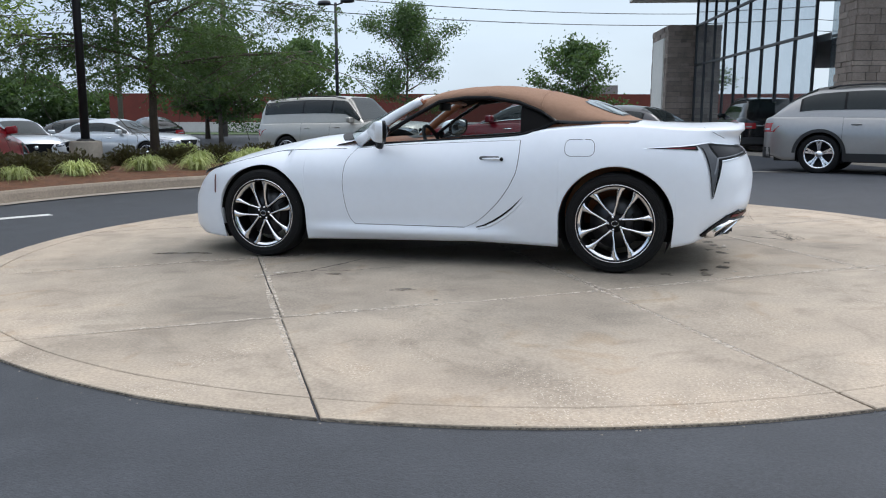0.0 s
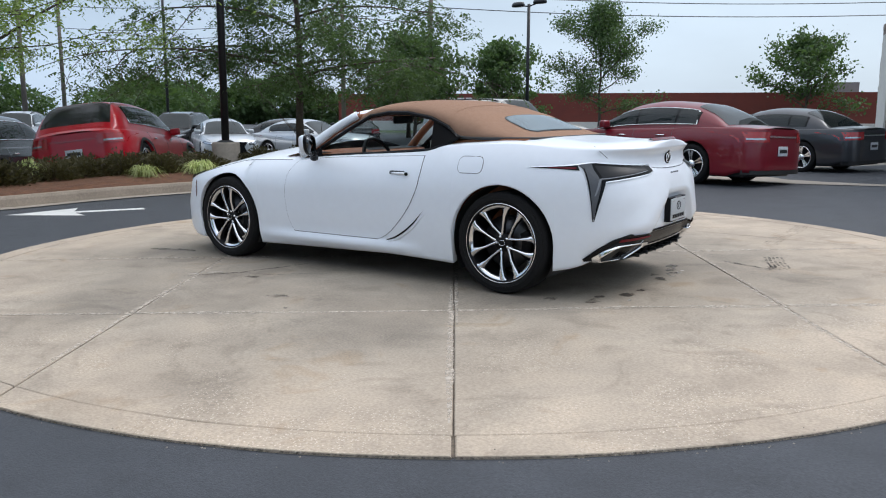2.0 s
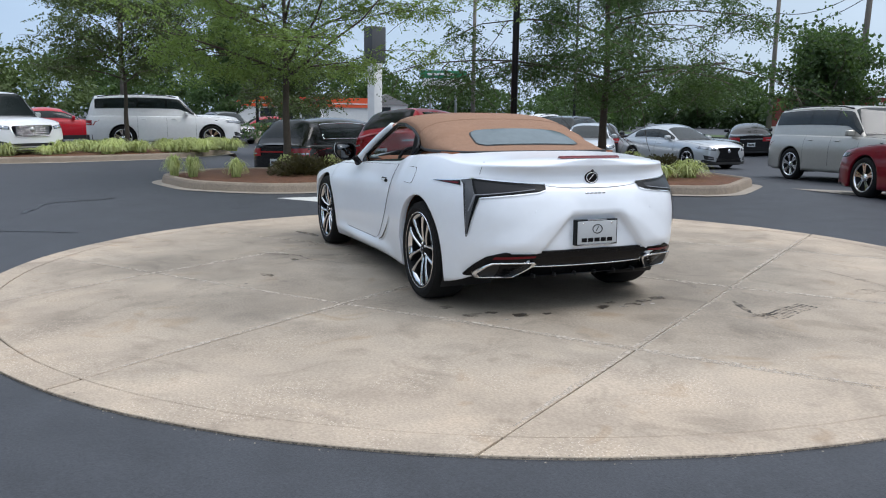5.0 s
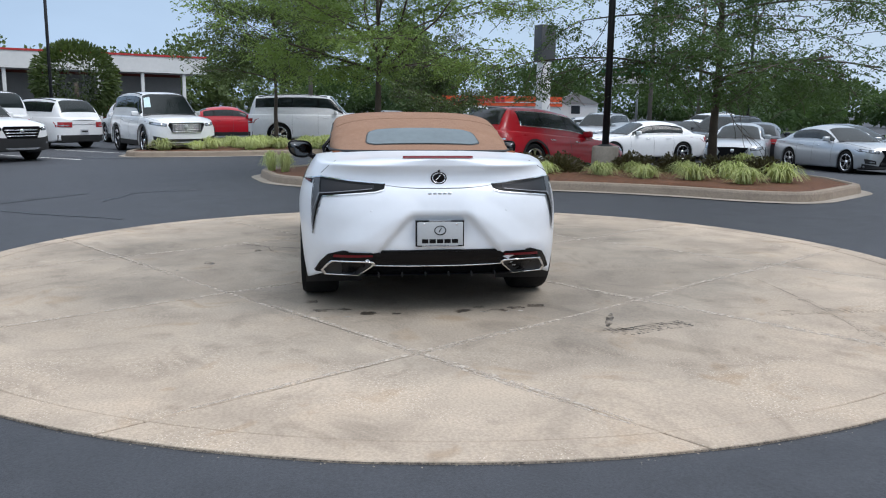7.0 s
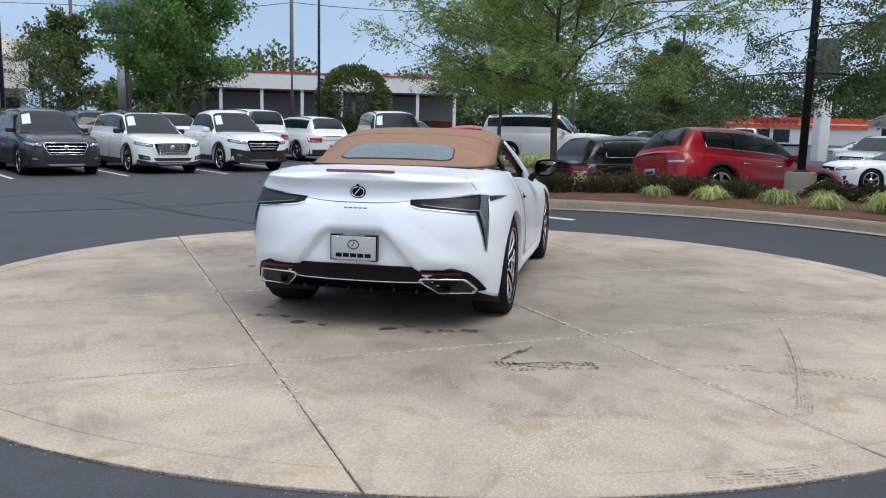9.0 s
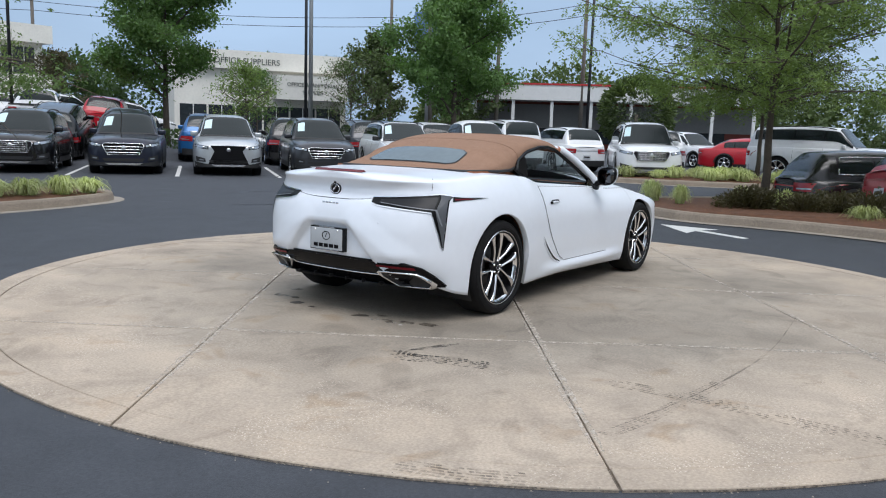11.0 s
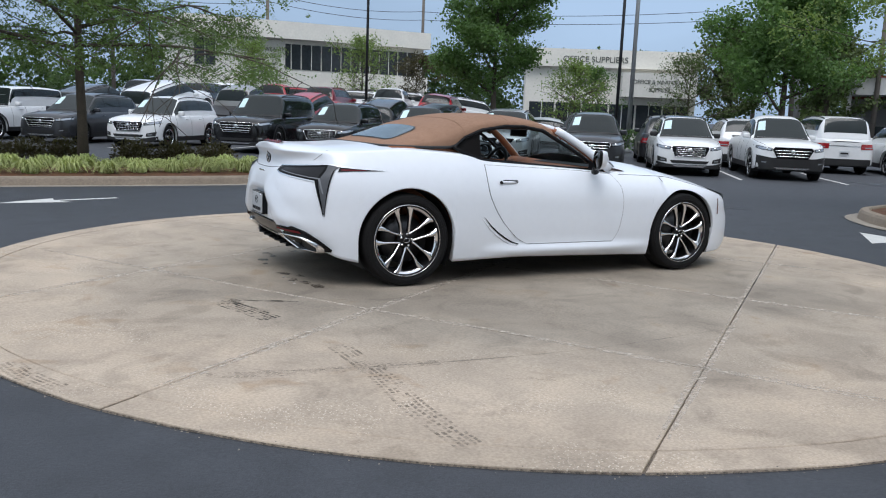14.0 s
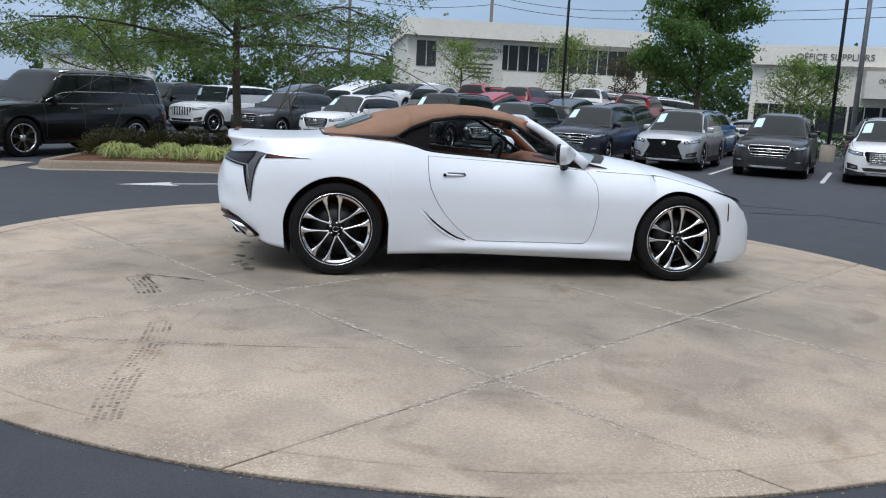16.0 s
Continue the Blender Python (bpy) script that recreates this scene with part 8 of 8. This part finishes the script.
block("wall", hs_m, 0, hs_l, -8, 0, 0, 2.5, WHITE_WALL, house, "white wall")
rf = bmesh.new(); prism([(-0.3, 2.4), (hs_l + 0.3, 2.4), (hs_l / 2, 3.9)], (-8.3, 0.3), "y", rf); bmesh.ops.transform(rf, matrix=hs_m, verts=rf.verts)
part("roof", rf, ROOF_GREY, house, "grey gable roof", False)
block("window", hs_m, hs_l * 0.4, hs_l * 0.6, -0.05, 0.06, 1.0, 2.1, OFFICE_GLASS, house, "dark window")

# red brick wall with a pale sign, hedge before it
br_m, br_l = wall_frame((8.0, 56.5), (-38.0, 41.0))
brick_wall = new("brick_building"); tagged(brick_wall, "long low dark red brick building beyond the road", "building")
block("wall", br_m, 0, br_l, -8, 0, 0, 2.8, BRICK, brick_wall, "dark red brick wall")
block("plinth", br_m, 0, br_l, 0, 0.08, 0, 0.8, STUCCO_SHADE, brick_wall, "pale plinth")
block("roof_unit", br_m, 12, 14.2, -4, -2, 2.8, 3.5, ROOF_GREY, brick_wall)
for k in range(6):
    block("sign_bar", br_m, br_l - 10.6 + k * 0.62, br_l - 10.1 + k * 0.62, 0.0, 0.1, 1.9, 2.5, WHITE_WALL, brick_wall, "plain white sign bar")


def hedge(p0, p1, h, w, seed):
    rng = np.random.default_rng(seed); a, b = np.array(p0), np.array(p1); L = np.linalg.norm(b - a); n = int(L * 260)
    d = (b - a) / L; nn = np.array([-d[1], d[0]])
    t = rng.uniform(0, 1, n); u = rng.uniform(-1, 1, n); z = rng.uniform(0.05, 1, n)
    face = rng.integers(0, 3, n); u = np.where(face < 2, np.sign(u) * rng.uniform(0.85, 1.05, n), u); z = np.where(face == 2, rng.uniform(0.9, 1.06, n), z)
    c = np.stack([a[0] + d[0] * L * t + nn[0] * u * w / 2, a[1] + d[1] * L * t + nn[1] * u * w / 2, z * h], 1)
    ob = leaves("hedge", c, rng.normal(0, 1, (n, 3)), 0.16, 0.6, LEAF_DARK, None, seed, 0)
    tagged(ob, "low clipped dark green hedge", "hedge", "", "stuff")


hedge((-27.5, 39.0), (-19.5, 41.0), 1.0, 1.0, 3)
hedge((-10.4, -27.0), (-16.4, -24.0), 0.9, 1.0, 4)
hedge((-18.6, -22.8), (-24.8, -19.0), 0.9, 1.0, 5)
hedge((-33.0, 3.2), (-36.5, 7.2), 0.7, 1.0, 6)
verge = poly_mesh("verge", [(x, y, 0.16) for x, y in ((-60, 26), (-14, 36.5), (12, 47), (12, 53), (-14, 42.5), (-62, 31))], [(0, 1, 4, 5), (1, 2, 3, 4)], GRASS_FAR, "mown green roadside verge", "grass verge")

# tall white pylon sign, green roadside sign, billboard
py = new("pylon_sign"); py.matrix_world = pose(-42.15, 12.58, 0, 0, 0, 20); tagged(py, "tall white pylon sign with plain dark grey cap", "sign")
part("shaft", slab(-0.35, 0.35, -0.32, 0.32, -0.2, 4.4, 0.05), WHITE_WALL, py, "white shaft")
part("cap", slab(-0.42, 0.42, -0.55, 0.55, 4.4, 6.6, 0.06), CAP_GREY, py, "dark grey sign box")
gs = new("road_sign"); gs.matrix_world = pose(-58.3, 23.9, 0, 0, 0, 65); tagged(gs, "green roadside sign board on grey posts", "sign")
part("board", slab(-2.0, 2.0, -0.1, 0.1, 4.35, 5.0, 0.03), SIGN_GREEN, gs, "green board")
part("lower_board", slab(-1.8, 1.8, -0.1, 0.1, 3.7, 4.3, 0.03), WHITE_WALL, gs, "pale lower board")
for v in (-1.1, 1.1):
    part("post", tube([(v, 0, 0), (v, 0, 5.0)], 0.1, 8), POLE_GREY, gs)
part("sign_bar", slab(-1.4, 0.9, -0.13, -0.10, 4.58, 4.78, 0.01), WHITE_WALL, gs, "plain white bar")
bb = new("billboard"); bb.matrix_world = pose(-47.0, -35.4, 0, 0, 0, 110); tagged(bb, "large blue billboard on a dark frame", "billboard")
part("panel", slab(-1.1, 1.1, -0.2, 0.2, 7.7, 10.5, 0.05), SIGN_BLUE, bb, "blue printed panel")
part("back", slab(-0.4, 2.2, 0.25, 1.6, 7.5, 10.6, 0.05), WOOD_POLE, bb, "dark back frame")
part("post", tube([(0, 0.8, 0), (0, 0.8, 7.6)], 0.3, 12), POLE_GREY, bb)
part("walkway", slab(-1.3, 1.3, -0.9, 0.2, 7.4, 7.6, 0.02), POLE_BLACK, bb)
bl_m, bl_l = wall_frame((22.5, -65.8), (14.0, -67.0))
bl = new("blue_roof_store"); tagged(bl, "far store with blue roof band", "building")
block("wall", bl_m, 0, bl_l, 0, 8, 0, 4.4, WHITE_WALL, bl, "pale wall"); block("band", bl_m, -0.2, bl_l + 0.2, -0.3, 8.2, 4.0, 5.2, PALE_BLUE, bl, "blue roof band")

# ---- showroom: glass front between stone piers ----
show = new("showroom"); tagged(show, "glass-fronted showroom with dark frames and stone piers", "building")
G0, G1 = Vector((1.6, 30.2)), Vector((4.75, 17.2))
sh_m, sh_l = wall_frame(G0, G1)
ROWS_Z = [0.25, 3.35, 5.0, 6.35]
NB = 9
block("base", sh_m, -0.2, sh_l + 0.2, -0.15, 0.25, -0.1, 0.25, MULLION, show, "dark base")
for k in range(NB):
    for z0, z1 in zip(ROWS_Z, ROWS_Z[1:]):
        block("pane", sh_m, k * sh_l / NB + 0.03, (k + 1) * sh_l / NB - 0.03, 0.02, 0.04, z0 + 0.03, z1 - 0.03, SHOW_GLASS, show, "reflecting window pane")
for k in range(NB + 1):
    block("mullion", sh_m, k * sh_l / NB - 0.025, k * sh_l / NB + 0.025, -0.03, 0.05, 0, 6.35, MULLION, show, "black mullion")
for z in ROWS_Z:
    block("transom", sh_m, 0, sh_l, -0.025, 0.05, z - 0.04, z + 0.04, MULLION, show, "black transom")
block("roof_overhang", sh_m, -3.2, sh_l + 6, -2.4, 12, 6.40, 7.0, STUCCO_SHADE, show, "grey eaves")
block("back_wall", sh_m, -1, sh_l + 6, 9.0, 9.3, 0, 6.4, WHITE_WALL, show, "inner wall")
block("inner_floor", sh_m, -1, sh_l + 6, 0.3, 9.0, 0.0, 0.06, ROOF_GREY, show, "showroom floor")
block("inner_floor", sh_m, 0.5, sh_l, 0.5, 9.0, 3.2, 3.4, WHITE_WALL, show, "inner gallery")


def stone_pier(x0, x1, y0, y1, z1, seed):
    """A pier of split stones in courses, each stone proud of the mortar by its own amount."""
    pier = part("pier", slab(x0 + 0.03, x1 - 0.03, y0 + 0.03, y1 - 0.03, 0, z1, m=sh_m), MORTAR, show, "split-stone pier", False)
    rng = random.Random(seed); bm = bmesh.new()
    z = 0.0
    while z < z1 - 0.05:
        h = rng.choice((0.12, 0.16, 0.2, 0.26))
        for face in range(2):
            a0, a1 = (x0, x1) if face == 0 else (y0, y1)
            a = a0
            while a < a1 - 0.02:
                w = min(a1 - a, rng.uniform(0.25, 0.7)); d = rng.uniform(0.0, 0.035)
                if face == 0:
                    bx = (a + 0.006, a + w - 0.006, y0 - d, y0 + 0.06)
                else:
                    bx = (x1 - 0.06, x1 + d, a + 0.006, a + w - 0.006)
                v = [bm.verts.new(sh_m @ Vector(p)) for p in ((bx[0], bx[2], z + 0.006), (bx[1], bx[2], z + 0.006), (bx[1], bx[3], z + 0.006), (bx[0], bx[3], z + 0.006), (bx[0], bx[2], z + h - 0.006), (bx[1], bx[2], z + h - 0.006), (bx[1], bx[3], z + h - 0.006), (bx[0], bx[3], z + h - 0.006))]
                for q in ((0, 3, 2, 1), (4, 5, 6, 7), (0, 1, 5, 4), (1, 2, 6, 5), (2, 3, 7, 6), (3, 0, 4, 7)):
                    bm.faces.new([v[i] for i in q])
                a += w
        z += h
    part("stone", bm, STONE, pier, "courses of split stone", False)


stone_pier(-4.0, -0.35, -1.1, 1.0, 5.0, 4)
block("pier_panel", sh_m, -3.4, -1.0, -1.18, -1.05, 0.2, 4.6, STUCCO, show, "pale side panel")
stone_pier(sh_l + 0.75, sh_l + 1.8, 0.3, 7.0, 6.4, 8)
block("side_wall", sh_m, sh_l + 0.1, sh_l + 0.75, 0.4, 0.6, 0, 6.4, SHOW_GLASS, show, "recessed glass")

# pale concrete aprons before the showroom and at the lot's edge
def apron(corners, label):
    n = len(corners)
    poly_mesh("apron", [(x, y, lie(x, y) - 0.004) for x, y in corners], [tuple(range(n))], GUTTER, label, "pavement")


apron([(-4.4, 8.7), (0.9, 9.0), (3.6, 9.8), (9.0, 10.2), (22.0, 10.5), (22.0, 16.0), (5.0, 15.5), (2.6, 27.5), (-4.0, 26.0), (-2.6, 13.0)], "pale concrete apron before the showroom")
apron([(6.9, -8.1), (14.0, -9.0), (14.0, -10.3), (6.7, -9.6)], "pale concrete strip by the island")

# painted bay lines along the front row
for k in range(-4, 8):
    c = ROW_0 + ROW_U * 2.69 * (k + 0.5)
    vs, fs = ribbon([c - ROW_N * 4.6, c - ROW_N * 2.0, c + ROW_N * 0.45], 0.11, -0.010)
    poly_mesh("bay_line", vs, fs, ROAD_WHITE, "white painted parking bay line", "road marking")
